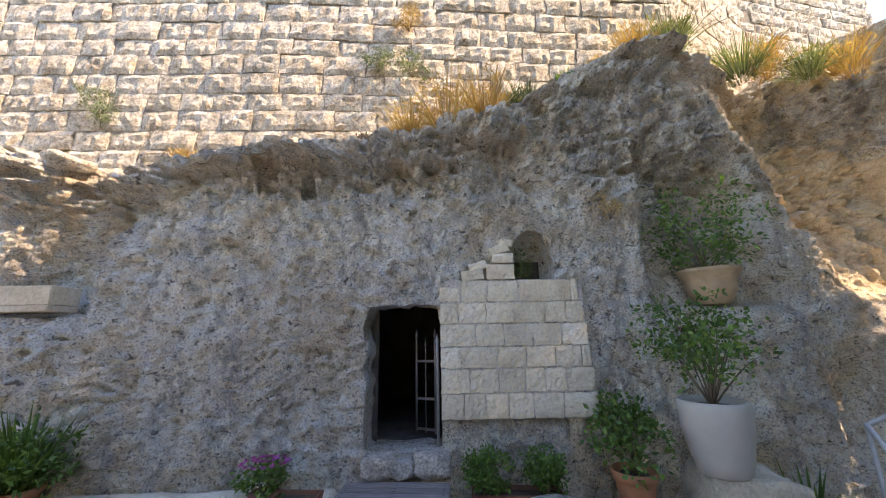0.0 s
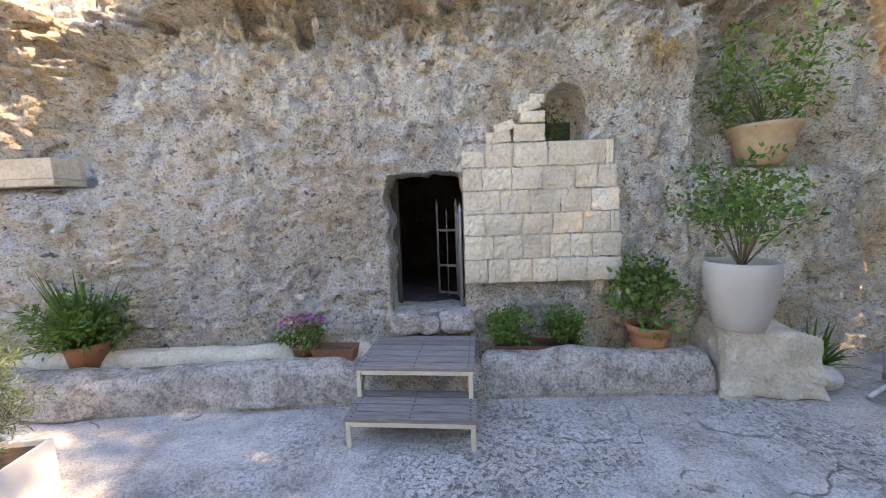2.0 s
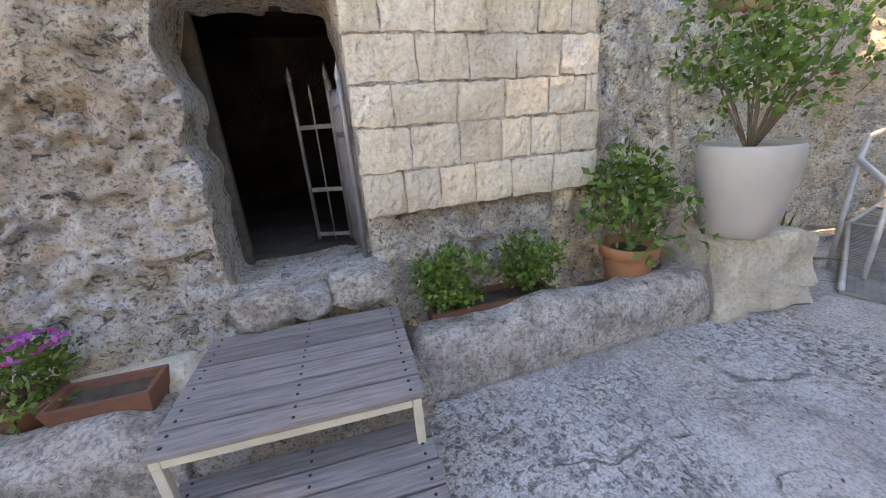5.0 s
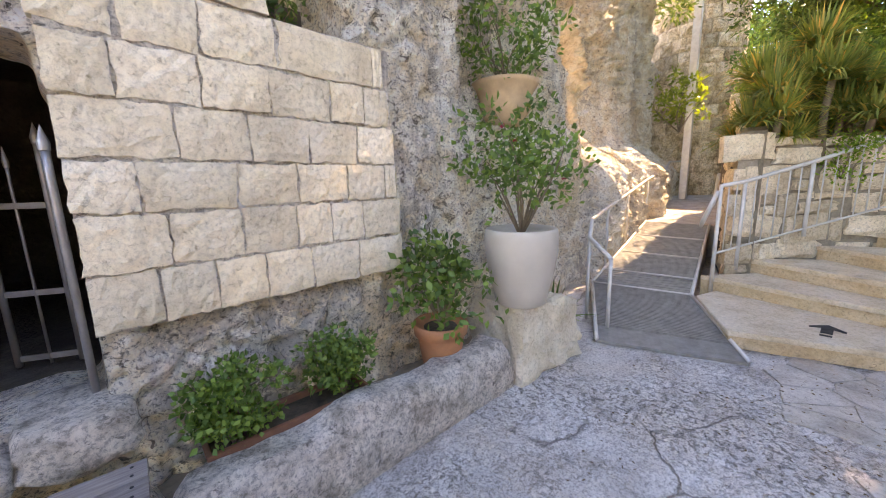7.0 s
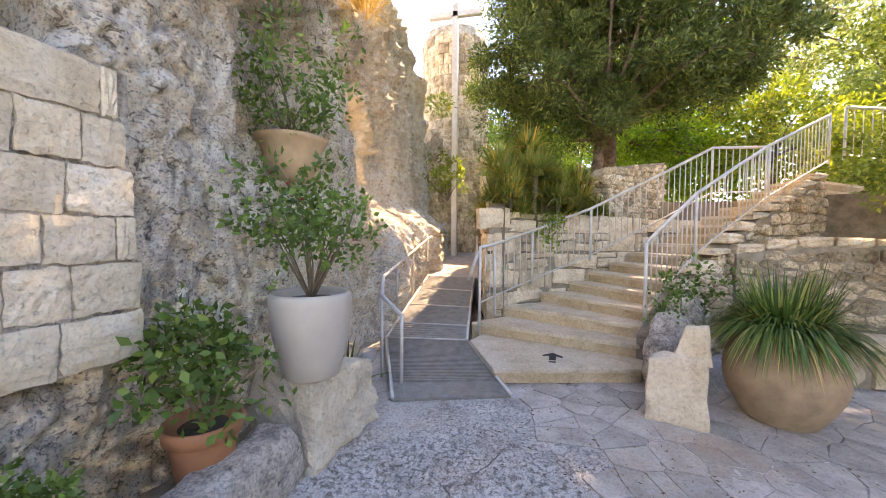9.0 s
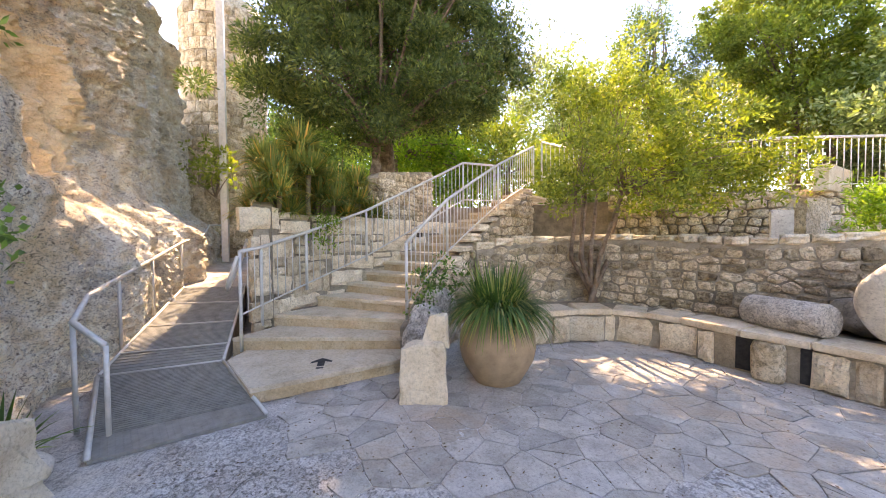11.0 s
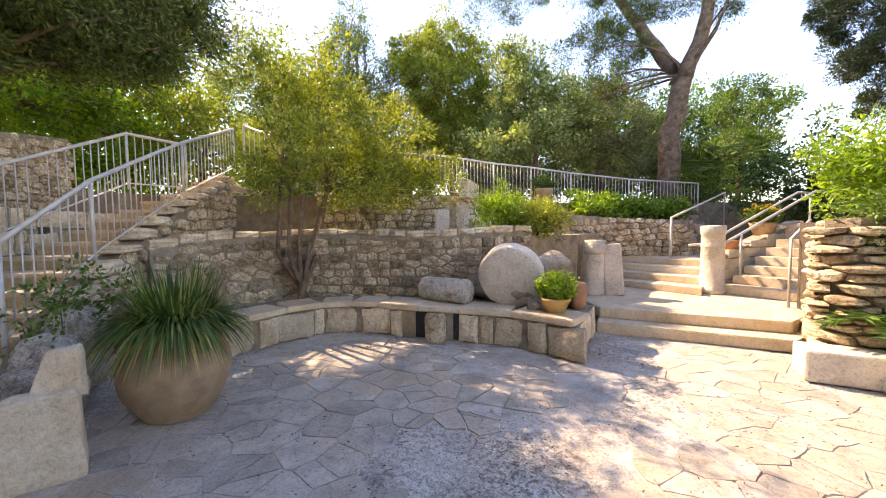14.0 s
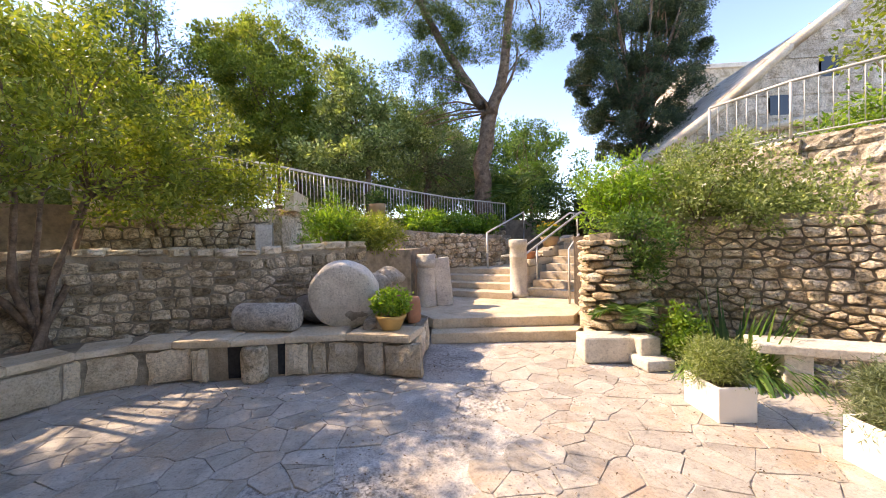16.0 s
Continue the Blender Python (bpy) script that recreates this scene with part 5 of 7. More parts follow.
rock("small_boulder", 3.62, -0.5, 0, 0.3, 0.28, 0.22, "small pinkish boulder by the ramp", 83, PALE, 0.1)
e = tagged(empty("stone_trough", -4.2, 0.12, 2.16, -2), "long cream stone trough on the rock ledge", "trough")
part("base", box_bm(-0.42, -0.17, 0, 0.42, 0.17, 0.07, 0.012), STEP, e)
for sy in (-1, 1):
    part("side_wall", box_bm(-0.42, sy * 0.17 - (0.05 if sy > 0 else 0), 0.071, 0.42, sy * 0.17 + (0.05 if sy < 0 else 0), 0.28, 0.012), STEP, e)
for sx in (-1, 1):
    part("end_wall", box_bm(sx * 0.418 - (0.06 if sx > 0 else 0), -0.119, 0.071, sx * 0.418 + (0.06 if sx < 0 else 0), 0.119, 0.277, 0.01), STEP, e)
b = box_bm(-0.22, -0.15, 0, 0.22, 0.15, 0.26, 0.02)
tagged(part("stone_block", b, PALE, None), "pale stone block on the rock ledge", "stone block").matrix_basis = pose(-4.9, 0.14, 2.16)


# ---- wooden step platforms ----
def platform(x, y, rz, w, d, top, n, label):
    e = tagged(empty("wooden_step", x, y, 0, rz), label, "step")
    pw = d / n
    for k in range(n):
        y0 = -d / 2 + k * pw
        part("plank", box_bm(-w / 2, y0 + 0.006, top - 0.028, w / 2, y0 + pw - 0.006, top + random.uniform(-0.002, 0.002), 0.004), WOOD, e)
        for sx in (-1, 0, 1):
            for sy in (0.28, 0.72):
                s = lathe("screw", [(0, 0), (0.007, 0), (0.006, 0.003), (0, 0.003)], BLACKPAINT_SHADE, e, 8)
                s.matrix_basis = Matrix.Translation((sx * (w / 2 - 0.05), y0 + pw * sy, top + 0.001))
    for sx in (-1, 1):
        for sy in (-1, 1):
            cx, cy = sx * (w / 2 - 0.03), sy * (d / 2 - 0.03)
            part("leg", box_bm(cx - 0.018, cy - 0.018, 0, cx + 0.018, cy + 0.018, top - 0.066, 0.003), CREAM, e)
        part("side_bar", box_bm(sx * (w / 2 - 0.03) - 0.018, -d / 2 + 0.012, top - 0.066, sx * (w / 2 - 0.03) + 0.018, d / 2 - 0.012, top - 0.029, 0.003), CREAM, e)
    for sy in (-1, 1):
        part("front_bar", box_bm(-w / 2 + 0.05, sy * (d / 2 - 0.03) - 0.018, top - 0.066, w / 2 - 0.05, sy * (d / 2 - 0.03) + 0.018, top - 0.029, 0.003), CREAM, e)
    return e


platform(-0.09, -0.55, -5.5, 0.99, 0.78, 0.5, 6, "upper weathered grey plank step on cream steel legs")
platform(-0.12, -1.02, -4.7, 1.0, 0.46, 0.24, 4, "lower weathered grey plank step on cream steel legs")


# ---- open iron gate in the doorway ----
def gate_leaf(x, y, rz, w, z0, z1, n, label):
    e = tagged(empty("iron_gate", x, y, z0, rz), label, "gate")
    h = z1 - z0
    for k in range(n):
        u = w * k / (n - 1)
        big = k in (0, n - 1)
        tube("bar", [(u, 0, 0), (u, 0, h + (0.1 if big else 0.04)), (u, 0, h + (0.2 if big else 0.09))], 0.015 if big else 0.007, GATE, e, 8)
        lathe("spike", [(0.018 if big else 0.01, 0), (0.02 if big else 0.012, 0.03), (0, 0.1)], GATE, e, 8).matrix_basis = Matrix.Translation((u, 0, h + (0.2 if big else 0.09)))
    for z in (0.04, h * 0.42, h * 0.9):
        part("cross_rail", box_bm(0, -0.006, z - 0.015, w, 0.006, z + 0.015, 0.002), GATE, e)
    return e


gate_leaf(0.33, 0.1, 92, 0.5, 0.72, 1.55, 8, "open barred iron gate folded against the doorway side")
gate_leaf(0.3, 0.6, 152, 0.26, 0.72, 1.62, 3, "inner leaf of the barred iron gate standing ajar")


# ---- railings ----
def railing(name, tops, label, drop=0.9, spacing=0.11, post_r=0.022, posts=None, bottom=0.1, group="", bar_r=0.008, foot=None):
    """Posts, handrail, lower rail and thin balusters along a line of top points."""
    T = [Vector(p) for p in tops]
    o = T[0].copy()
    o.z -= drop
    e = tagged(empty(name, *o), label, "railing", group)
    R = [p - o for p in T]
    tube("handrail", R, 0.024, RAIL, e, 10)
    low = [p - Vector((0, 0, drop - bottom)) for p in R]
    tube("bottom_rail", low, 0.013, RAIL, e, 6)
    for i in range(len(R)):
        if posts is None or i in posts:
            f = (foot or {}).get(i, 0.0)
            tube("post", [R[i], R[i] - Vector((0, 0, drop + f))], post_r, RAIL, e, 8)
    for a, b in zip(R, R[1:]):
        n = max(1, int((b - a).length / spacing))
        for k in range(1, n):
            p = a.lerp(b, k / n)
            tube("baluster", [p, p - Vector((0, 0, drop - bottom))], bar_r, RAIL, e, 5)
    return e


railing("stair_railing", [(5.81, -1.34, 1.46), (6.25, -1.52, 1.5), (6.75, -2.1, 1.72), (7.3, -3.1, 2.12), (7.75, -4.2, 2.68), (8.2, -5.33, 3.28), (8.5, -6.35, 3.32)], "grey painted steel railing on the outer side of the stair", 0.92, 0.12, foot={0: 0.38, 1: 0.2}, posts=(0, 1, 2, 3, 5, 6))
railing("stair_railing", [(5.33, -3.42, 1.56), (6.04, -4.23, 2.22), (6.75, -5.02, 2.68), (7.42, -5.8, 3.12), (8.5, -7.3, 3.85)], "grey painted steel railing on the inner side of the stair", 0.92, 0.12, foot={0: 0.2}, posts=(0, 1, 3, 4))
railing("terrace_railing", FENCE, "long grey steel railing along the upper terrace", 0.95, 0.12)
railing("terrace_railing", [(8.6, -7.6, 4.0), (7.6, -8.2, 3.55), (7.2, -8.4, 3.5)], "grey steel railing at the top of the stair", 0.95, 0.12)
railing("wall_railing", [(-3.9, -10.3, 4.05), (-4.45, -9.2, 4.05), (-5.3, -8.3, 4.05), (-6.9, -7.0, 4.05), (-8.5, -5.7, 4.05)], "grey steel railing on the upper wall", 0.95, 0.14)
# handrails of the ramp
e = tagged(empty("ramp_handrail", 4.3, -0.5, 0), "tubular grey steel handrail beside the ramp", "handrail")
o = Vector((4.3, -0.5, 0))
top = [Vector(p) - o for p in ((4.12, -0.72, 0.78), (4.3, -0.42, 0.95), (5.23, -0.06, 1.05), (8.9, 0.3, 1.55), (11.5, 0.62, 1.75), (12.3, 0.72, 2.0), (14, 0.6, 2.05))]
tube("handrail", top, 0.025, RAIL, e, 10)
for x, y, z0, z1 in ((4.12, -0.72, 0.02, 0.78), (4.3, -0.42, 0.02, 0.95), (6.0, 0.02, 0.2, 1.15), (7.2, 0.13, 0.4, 1.31), (8.9, 0.3, 0.62, 1.55), (10.5, 0.5, 0.75, 1.67)):
    tube("post", [Vector((x, y, z0)) - o, Vector((x, y, z1)) - o], 0.02, RAIL, e, 8)
e = tagged(empty("wall_handrail", 6.0, -1.3, 0.9), "short bent tubular handrail on the stair wall", "handrail")
tube("handrail", [(-0.2, -0.02, 0.5), (-0.15, 0.12, 0.12), (0.05, 0.16, 0.05), (0.6, 0.12, 0.35), (2.2, 0.32, 0.7)], 0.025, RAIL, e, 10)
# central handrails on the sunny steps
e = tagged(empty("step_handrail", -0.42, -11.6, 0.33), "pair of tubular handrails rising from the white pillar", "handrail")
for dx, dy in ((0.1, -0.08), (-0.14, 0.12)):
    tube("handrail", [(dx + 0.3, dy + 0.15, 0.93), (dx, dy, 0.96), (dx - 1.9, dy - 2.3, 2.06), (dx - 2.2, dy - 2.65, 2.06)], 0.026, RAIL, e, 8)
for k in (0.15, 0.95):
    tube("post", [(-0.2 - 1.8 * k, 0.1 - 2.2 * k, 0.17 + 1.0 * k), (-0.2 - 1.8 * k, 0.1 - 2.2 * k, 0.98 + 1.08 * k)], 0.02, RAIL, e, 8)
e = tagged(empty("step_handrail", 0.25, -12.95, 0.75), "tubular handrail beside a flight of garden steps", "handrail")
tube("handrail", [(0, 0, 1.1), (-1.2, -1.55, 1.75), (-1.2, -1.55, 0.14)], 0.028, RAIL, e, 8)
tube("post", [(0, 0, 0), (0, 0, 1.1)], 0.025, RAIL, e, 8)
e = tagged(empty("step_handrail", -1.28, -10.4, 0.33), "slim grey handrail post by the rock pier", "handrail")
tube("handrail", [(0, 0, 0), (0, 0, 1.1), (-0.45, -0.9, 1.4)], 0.022, RAIL, e, 8)
# tall cross beside the lane
e = tagged(empty("metal_cross", 12.6, 0.4, 0.95), "tall plain grey metal cross on a pole", "cross")
part("upright", box_bm(-0.09, -0.09, 0, 0.09, 0.09, 8.35, 0.01), RAIL, e)
part("crossbar", box_bm(-0.09, -0.9, 7.9, 0.09, 0.9, 8.08, 0.01), RAIL, e)

# ---- pots ----
def pot(x, y, z, profile, material, label, soil_z, soil_r, name="plant_pot", rz=0):
    e = tagged(empty(name, x, y, z, rz), label, "plant pot")
    lathe("body", profile, material, e, 48, 0.012)
    lathe("soil", [(soil_r, soil_z), (soil_r * 0.5, soil_z + 0.015), (0, soil_z + 0.02)], SOIL, e, 24)
    return e


pot(2.86, -0.46, 0.6, [(0, 0), (0.185, 0), (0.2, 0.012), (0.235, 0.14), (0.268, 0.3), (0.287, 0.44), (0.291, 0.54), (0.284, 0.6), (0.272, 0.615), (0.256, 0.61), (0.25, 0.57), (0.24, 0.5), (0, 0.5)], GREYPOT, "tall rounded pale grey ceramic plant pot", 0.55, 0.245)
pot(3.52, 0.16, 2.12, [(0, 0), (0.15, 0), (0.17, 0.02), (0.24, 0.14), (0.26, 0.22), (0.25, 0.26), (0.31, 0.36), (0.33, 0.4), (0.31, 0.41), (0.28, 0.37), (0, 0.34)], CLAYPOT, "wide-rimmed sandy clay bowl pot on the rock shelf", 0.35, 0.27)
pot(2.18, -0.2, 0.2, [(0, 0), (0.125, 0), (0.135, 0.01), (0.175, 0.26), (0.178, 0.28), (0.2, 0.285), (0.208, 0.36), (0.2, 0.37), (0.188, 0.365), (0.18, 0.34), (0, 0.3)], TERRA, "orange terracotta pot with a thick rim", 0.32, 0.175)
pot(-3.5, -0.24, 0.3, [(0, 0), (0.13, 0), (0.17, 0.2), (0.19, 0.22), (0.19, 0.26), (0.175, 0.26), (0, 0.2)], TERRA, "orange terracotta pot behind the kerb", 0.21, 0.16)
pot(-1.28, -0.22, 0.3, [(0, 0), (0.1, 0), (0.13, 0.15), (0.14, 0.16), (0.13, 0.17), (0, 0.14)], TERRA_DARK, "small brown flower pot behind the kerb", 0.145, 0.11)
pot(1.72, -7.62, 0.5, [(0, 0), (0.11, 0), (0.12, 0.01), (0.18, 0.15), (0.2, 0.17), (0.205, 0.2), (0.19, 0.21), (0.16, 0.16), (0, 0.15)], plain("ochre_terracotta", (0.55, 0.36, 0.14), 0.8, 0, 14, 0.15, 0.003, True), "yellow terracotta pot on the seat wall corner", 0.165, 0.16)
pot(4.3, -4.25, 0, [(0, 0), (0.24, 0), (0.26, 0.01)] + [(0.26 + 0.17 * math.sin(math.pi * min(1, k / 26) * 0.92) + 0.005 * (k % 2), 0.02 + 0.74 * k / 26) for k in range(27)] + [(0.3, 0.78), (0.33, 0.8), (0.33, 0.84), (0.3, 0.85), (0.27, 0.8), (0, 0.78)], JAR, "huge round ribbed brown clay jar", 0.8, 0.27)
pot(3.35, -13.2, 2.4, [(0, 0), (0.2, 0), (0.24, 0.3), (0.26, 0.35), (0.24, 0.36), (0, 0.32)], CLAYPOT, "square-shouldered clay pot by the railing", 0.33, 0.22)
pot(-1.5, -13.3, 1.42, [(0, 0), (0.16, 0), (0.24, 0.22), (0.26, 0.28), (0.24, 0.29), (0, 0.25)], CLAYPOT, "clay pot on the low wall between the flights", 0.26, 0.22)
pot(-0.78, -12.4, 1.08, [(0, 0), (0.12, 0), (0.17, 0.2), (0.19, 0.24), (0.17, 0.25), (0, 0.2)], TERRA, "small terracotta pot on the low wall between the flights", 0.21, 0.15)


def trough(x, y, z, rz, w, d, h, material, label, name="planter_box", flare=0.03, wall=0.025):
    e = tagged(empty(name, x, y, z, rz), label, "planter")
    bm = bmesh.new()
    rings = []
    for (a, b, zz) in ((w / 2 - flare, d / 2 - flare, 0), (w / 2, d / 2, h), (w / 2 - wall, d / 2 - wall, h), (w / 2 - wall - flare * 0.3, d / 2 - wall - flare * 0.3, h - 0.05)):
        rings.append([bm.verts.new((sx * a, sy * b, zz)) for sx, sy in ((-1, -1), (1, -1), (1, 1), (-1, 1))])
    bm.faces.new(rings[0][::-1])
    for r0, r1 in zip(rings, rings[1:]):
        for k in range(4):
            bm.faces.new((r0[k], r0[(k + 1) % 4], r1[(k + 1) % 4], r1[k]))
    bmesh.ops.bevel(bm, geom=[ed for ed in bm.edges if ed.is_manifold], offset=0.004, segments=2, affect="EDGES")
    part("body", bm, material, e)
    part("soil", box_bm(-w / 2 + wall, -d / 2 + wall, h - 0.08, w / 2 - wall, d / 2 - wall, h - 0.035), SOIL, e)
    return e


trough(1.06, -0.16, 0.2, -4, 0.85, 0.26, 0.2, TERRA_DARK, "long brown terracotta trough planter")
trough(-0.95, -0.3, 0.3, -4, 0.42, 0.22, 0.17, TERRA_DARK, "empty brown terracotta trough planter with dry soil")
trough(-2.72, -1.95, 0, 8, 0.7, 0.7, 0.38, WHITEBOX, "square white planter box in the shaded court", flare=0.0)
trough(-1.64, -6.5, 0, 5, 0.34, 0.46, 0.31, WHITEBOX, "white rectangular planter box on sunlit paving", flare=0.0)
trough(-2.26, -5.58, 0, 5, 0.42, 0.42, 0.33, WHITEBOX, "white rectangular planter box near the bench", flare=0.0)
# stone bench
e = tagged(empty("stone_bench", -3.35, -6.95, 0, -18), "white stone garden bench on block legs", "bench")
part("seat", box_bm(-0.95, -0.22, 0.38, 0.95, 0.22, 0.48, 0.015), PALE, e)
for sx in (0.6, -0.6):
    part("leg", box_bm(sx - 0.12, -0.18, 0, sx + 0.12, 0.18, 0.38, 0.015), PALE, e)


# ---- plants ----
def leaf_cloud(pts, dirs, length, width, seed, fold=0.25, spread=0.5):
    """Each leaf is a folded lozenge of two triangles pairs with its own turn."""
    r = np.random.default_rng(seed)
    n = len(pts)
    d = dirs + spread * r.normal(size=(n, 3))
    d /= np.linalg.norm(d, axis=1, keepdims=True) + 1e-9
    s = np.cross(d, r.normal(size=(n, 3)))
    s /= np.linalg.norm(s, axis=1, keepdims=True) + 1e-9
    up = np.cross(d, s)
    L = length * r.uniform(0.6, 1.25, (n, 1))
    W = width * r.uniform(0.7, 1.2, (n, 1))
    A, T = pts, pts + d * L
    m = pts + d * L * 0.45 - up * L * 0.06
    B, C = m + s * W * 0.5 + up * W * fold, m - s * W * 0.5 + up * W * fold
    V = np.stack([A, B, T, C], 1).reshape(-1, 3)
    k = np.arange(n)[:, None] * 4
    F = np.concatenate([k + np.array([[0, 1, 2]]), k + np.array([[0, 2, 3]])], 1).reshape(-1, 3)
    return V, F


def fast_mesh(name, V, F, material, parent, smooth=False):
    me = bpy.data.meshes.new(name)
    V, F = np.asarray(V, float), np.asarray(F, np.int64)
    me.vertices.add(len(V))
    me.vertices.foreach_set("co", V.ravel())
    k = F.shape[1]
    me.loops.add(F.size)
    me.loops.foreach_set("vertex_index", F.ravel())
    me.polygons.add(len(F))
    me.polygons.foreach_set("loop_start", np.arange(0, F.size, k))
    me.polygons.foreach_set("loop_total", np.full(len(F), k))
    me.update(calc_edges=True)
    me.materials.append(material)
    ob = new(name, me)
    ob.parent = parent
    return ob


def clumps(center, radii, n, seed, hollow=0.45, squash=1.0):
    r = np.random.default_rng(seed)
    p = r.normal(size=(n, 3))
    p /= np.linalg.norm(p, axis=1, keepdims=True)
    p *= (hollow + (1 - hollow) * r.uniform(0, 1, (n, 1)) ** 0.6)
    p *= 1 + 0.55 * vnoise(p * 2, 1.0, seed)[:, None]
    return np.asarray(center) + p * np.asarray(radii)


def foliage(parent, centers, per, spread, length, width, material, seed, name="crown", droop=0.0, base=None):
    r = np.random.default_rng(seed)
    c = np.repeat(centers, per, 0)
    off = r.normal(size=c.shape)
    off /= np.linalg.norm(off, axis=1, keepdims=True)
    off *= r.uniform(0.1, 1, (len(c), 1)) ** 0.5
    sp = np.repeat(spread * r.uniform(0.45, 1.5, len(centers)), per)[:, None]
    p = c + off * sp * np.array([1, 1, 0.75])
    d = off + np.array([0, 0, 0.15 - droop])
    V, F = leaf_cloud(p, d, length, width, seed + 1)
    return fast_mesh(name, V, F, material, parent)


def branches(parent, root, ends, r0, material, seed, name="branch", bend=0.15, taper=0.25, sides=6):
    r = np.random.default_rng(seed)
    parts = []
    for e in ends:
        a, b = Vector(root), Vector(e)
        l = (b - a).length
        path = []
        o1 = Vector(r.normal(size=3)) * bend * l
        for k in range(6):
            f = k / 5
            path.append(a.lerp(b, f) + o1 * math.sin(math.pi * f) * 0.5 + Vector((0, 0, 0.12 * l * math.sin(math.pi * f))))
        parts.append(tube_data(path, r0, sides, taper))
    V, F = join_data(parts)
    return add_mesh(name, V, F, material, parent, True)


def shrub(name, x, y, z, h, radius, leaf, width, per, n, material, label, seed, stem=0.012, cat="shrub", stems=7, low=0.35, lean=(0, 0), hollow=0.3, spread=0.13, bare=TWIG):
    e = tagged(empty(name, x, y, z), label, cat)
    cen = (lean[0], lean[1], h * (low + (1 - low) / 2))
    c = clumps(cen, (radius, radius, h * (1 - low) / 2), n, seed, hollow)
    branches(e, (0, 0, 0), [tuple(p) for p in c[:: max(1, n // stems)]], stem, bare, seed, "stem")["kind"] = "stuff"
    foliage(e, c, per, spread, leaf, width, material, seed, "foliage")
    return e


def blades(name, x, y, z, n, length, width, material, label, seed, up=0.8, droop=0.9, base_r=0.1, cat="grass", parent=None, segs=4, lift=0.0, fall=1.0):
    r = np.random.default_rng(seed)
    e = parent or tagged(empty(name, x, y, z), label, cat)
    az = r.uniform(0, 2 * np.pi, n)
    L = length * r.uniform(0.55, 1.1, n)
    tilt = 0.1 + 0.9 * r.uniform(0, 1.0, n) ** fall
    V = np.zeros((n, segs + 1, 2, 3))
    out = np.stack([np.cos(az), np.sin(az)], 1)
    side = np.stack([-np.sin(az), np.cos(az)], 1)
    br = base_r * r.uniform(0, 1, n) ** 0.5
    for k in range(segs + 1):
        f = k / segs
        rad = br + L * (tilt * f * 0.75 + 0.1 * f)
        hz = L * (up * (1.15 - 0.6 * tilt) * f - droop * tilt * f * f * 0.8) + lift
        w = width * (1 - f ** 2.2) * 0.5 + 0.0006
        for s, sg in ((0, -1), (1, 1)):
            V[:, k, s, :2] = out * rad[:, None] + side * w * sg
            V[:, k, s, 2] = hz
    idx = np.arange(n)[:, None] * (segs + 1) * 2
    F = np.concatenate([idx + np.array([[2 * k, 2 * k + 1, 2 * k + 3, 2 * k + 2]]) for k in range(segs)], 1).reshape(-1, 4)
    fast_mesh("foliage", V.reshape(-1, 3), F, material, e)
    return e


def petals(parent, centers, size, material, seed, name="blossom", per=7):
    r = np.random.default_rng(seed)
    c = np.repeat(np.asarray(centers, float), per, 0)
    d = r.normal(size=c.shape)
    d[:, 2] = np.abs(d[:, 2]) * 0.5
    V, F = leaf_cloud(c, d, size, size * 0.8, seed, 0.1, 0.2)
    return fast_mesh(name, V, F, material, parent)


# court side
shrub("rose_bush", 2.86, -0.46, 1.14, 0.95, 0.55, 0.06, 0.036, 14, 95, L_MID, "leafy rose bush with a few red blooms in the tall pot", 101, 0.01, stems=12, low=0.25, hollow=0.25)
petals(bpy.data.objects["rose_bush"], [(-0.25, -0.1, 0.72), (0.2, -0.25, 0.45), (-0.1, 0.1, 0.85)], 0.03, PETAL_RED, 5)
shrub("trailing_shrub", 3.52, 0.16, 2.47, 1.0, 0.62, 0.075, 0.034, 17, 85, L_MID, "straggling dark green shrub in the clay bowl", 102, 0.009, stems=14, low=0.0, hollow=0.35)
shrub("bougainvillea", 2.16, -0.24, 0.52, 0.78, 0.36, 0.07, 0.042, 10, 84, L_MID, "sprawling dark green potted shrub with pale stems", 103, 0.012, stems=16, low=0.15, lean=(-0.08, -0.02), hollow=0.2, spread=0.1, bare=plain("pale_stem", (0.3, 0.24, 0.16), 0.8))
petals(bpy.data.objects["bougainvillea"], [(0.62, -0.2, 0.36)], 0.035, PETAL, 6)
for k, dx in enumerate((-0.3, 0.29)):
    shrub("geranium_bush", 1.06 + dx, -0.18 - 0.03 * k, 0.36, 0.42, 0.19, 0.036, 0.03, 34, 48, L_MID, "dense small green bush in the trough planter", 110 + k, 0.008, low=0.0, hollow=0.2, spread=0.08)
blades("potted_fern", -3.5, -0.24, 0.5, 170, 0.95, 0.035, L_MID, "bushy green fern in a terracotta pot", 111, 0.95, 0.55, 0.08, "fern")
shrub("fern_filling", -3.5, -0.24, 0.5, 0.55, 0.42, 0.07, 0.025, 30, 50, L_MID, "soft green fern leaves spilling over the pot", 112, 0.004, "fern", low=0.05)
shrub("rosemary_bush", -2.72, -1.95, 0.34, 0.95, 0.42, 0.05, 0.008, 120, 130, L_OLIVE, "tall feathery green rosemary in the white planter", 113, 0.006, stems=30, low=0.0, hollow=0.1, spread=0.14)
shrub("pink_flower_plant", -1.28, -0.22, 0.44, 0.3, 0.2, 0.045, 0.025, 30, 26, L_MID, "small plant with bright pink-purple flowers", 114, 0.004, low=0.0, spread=0.07)
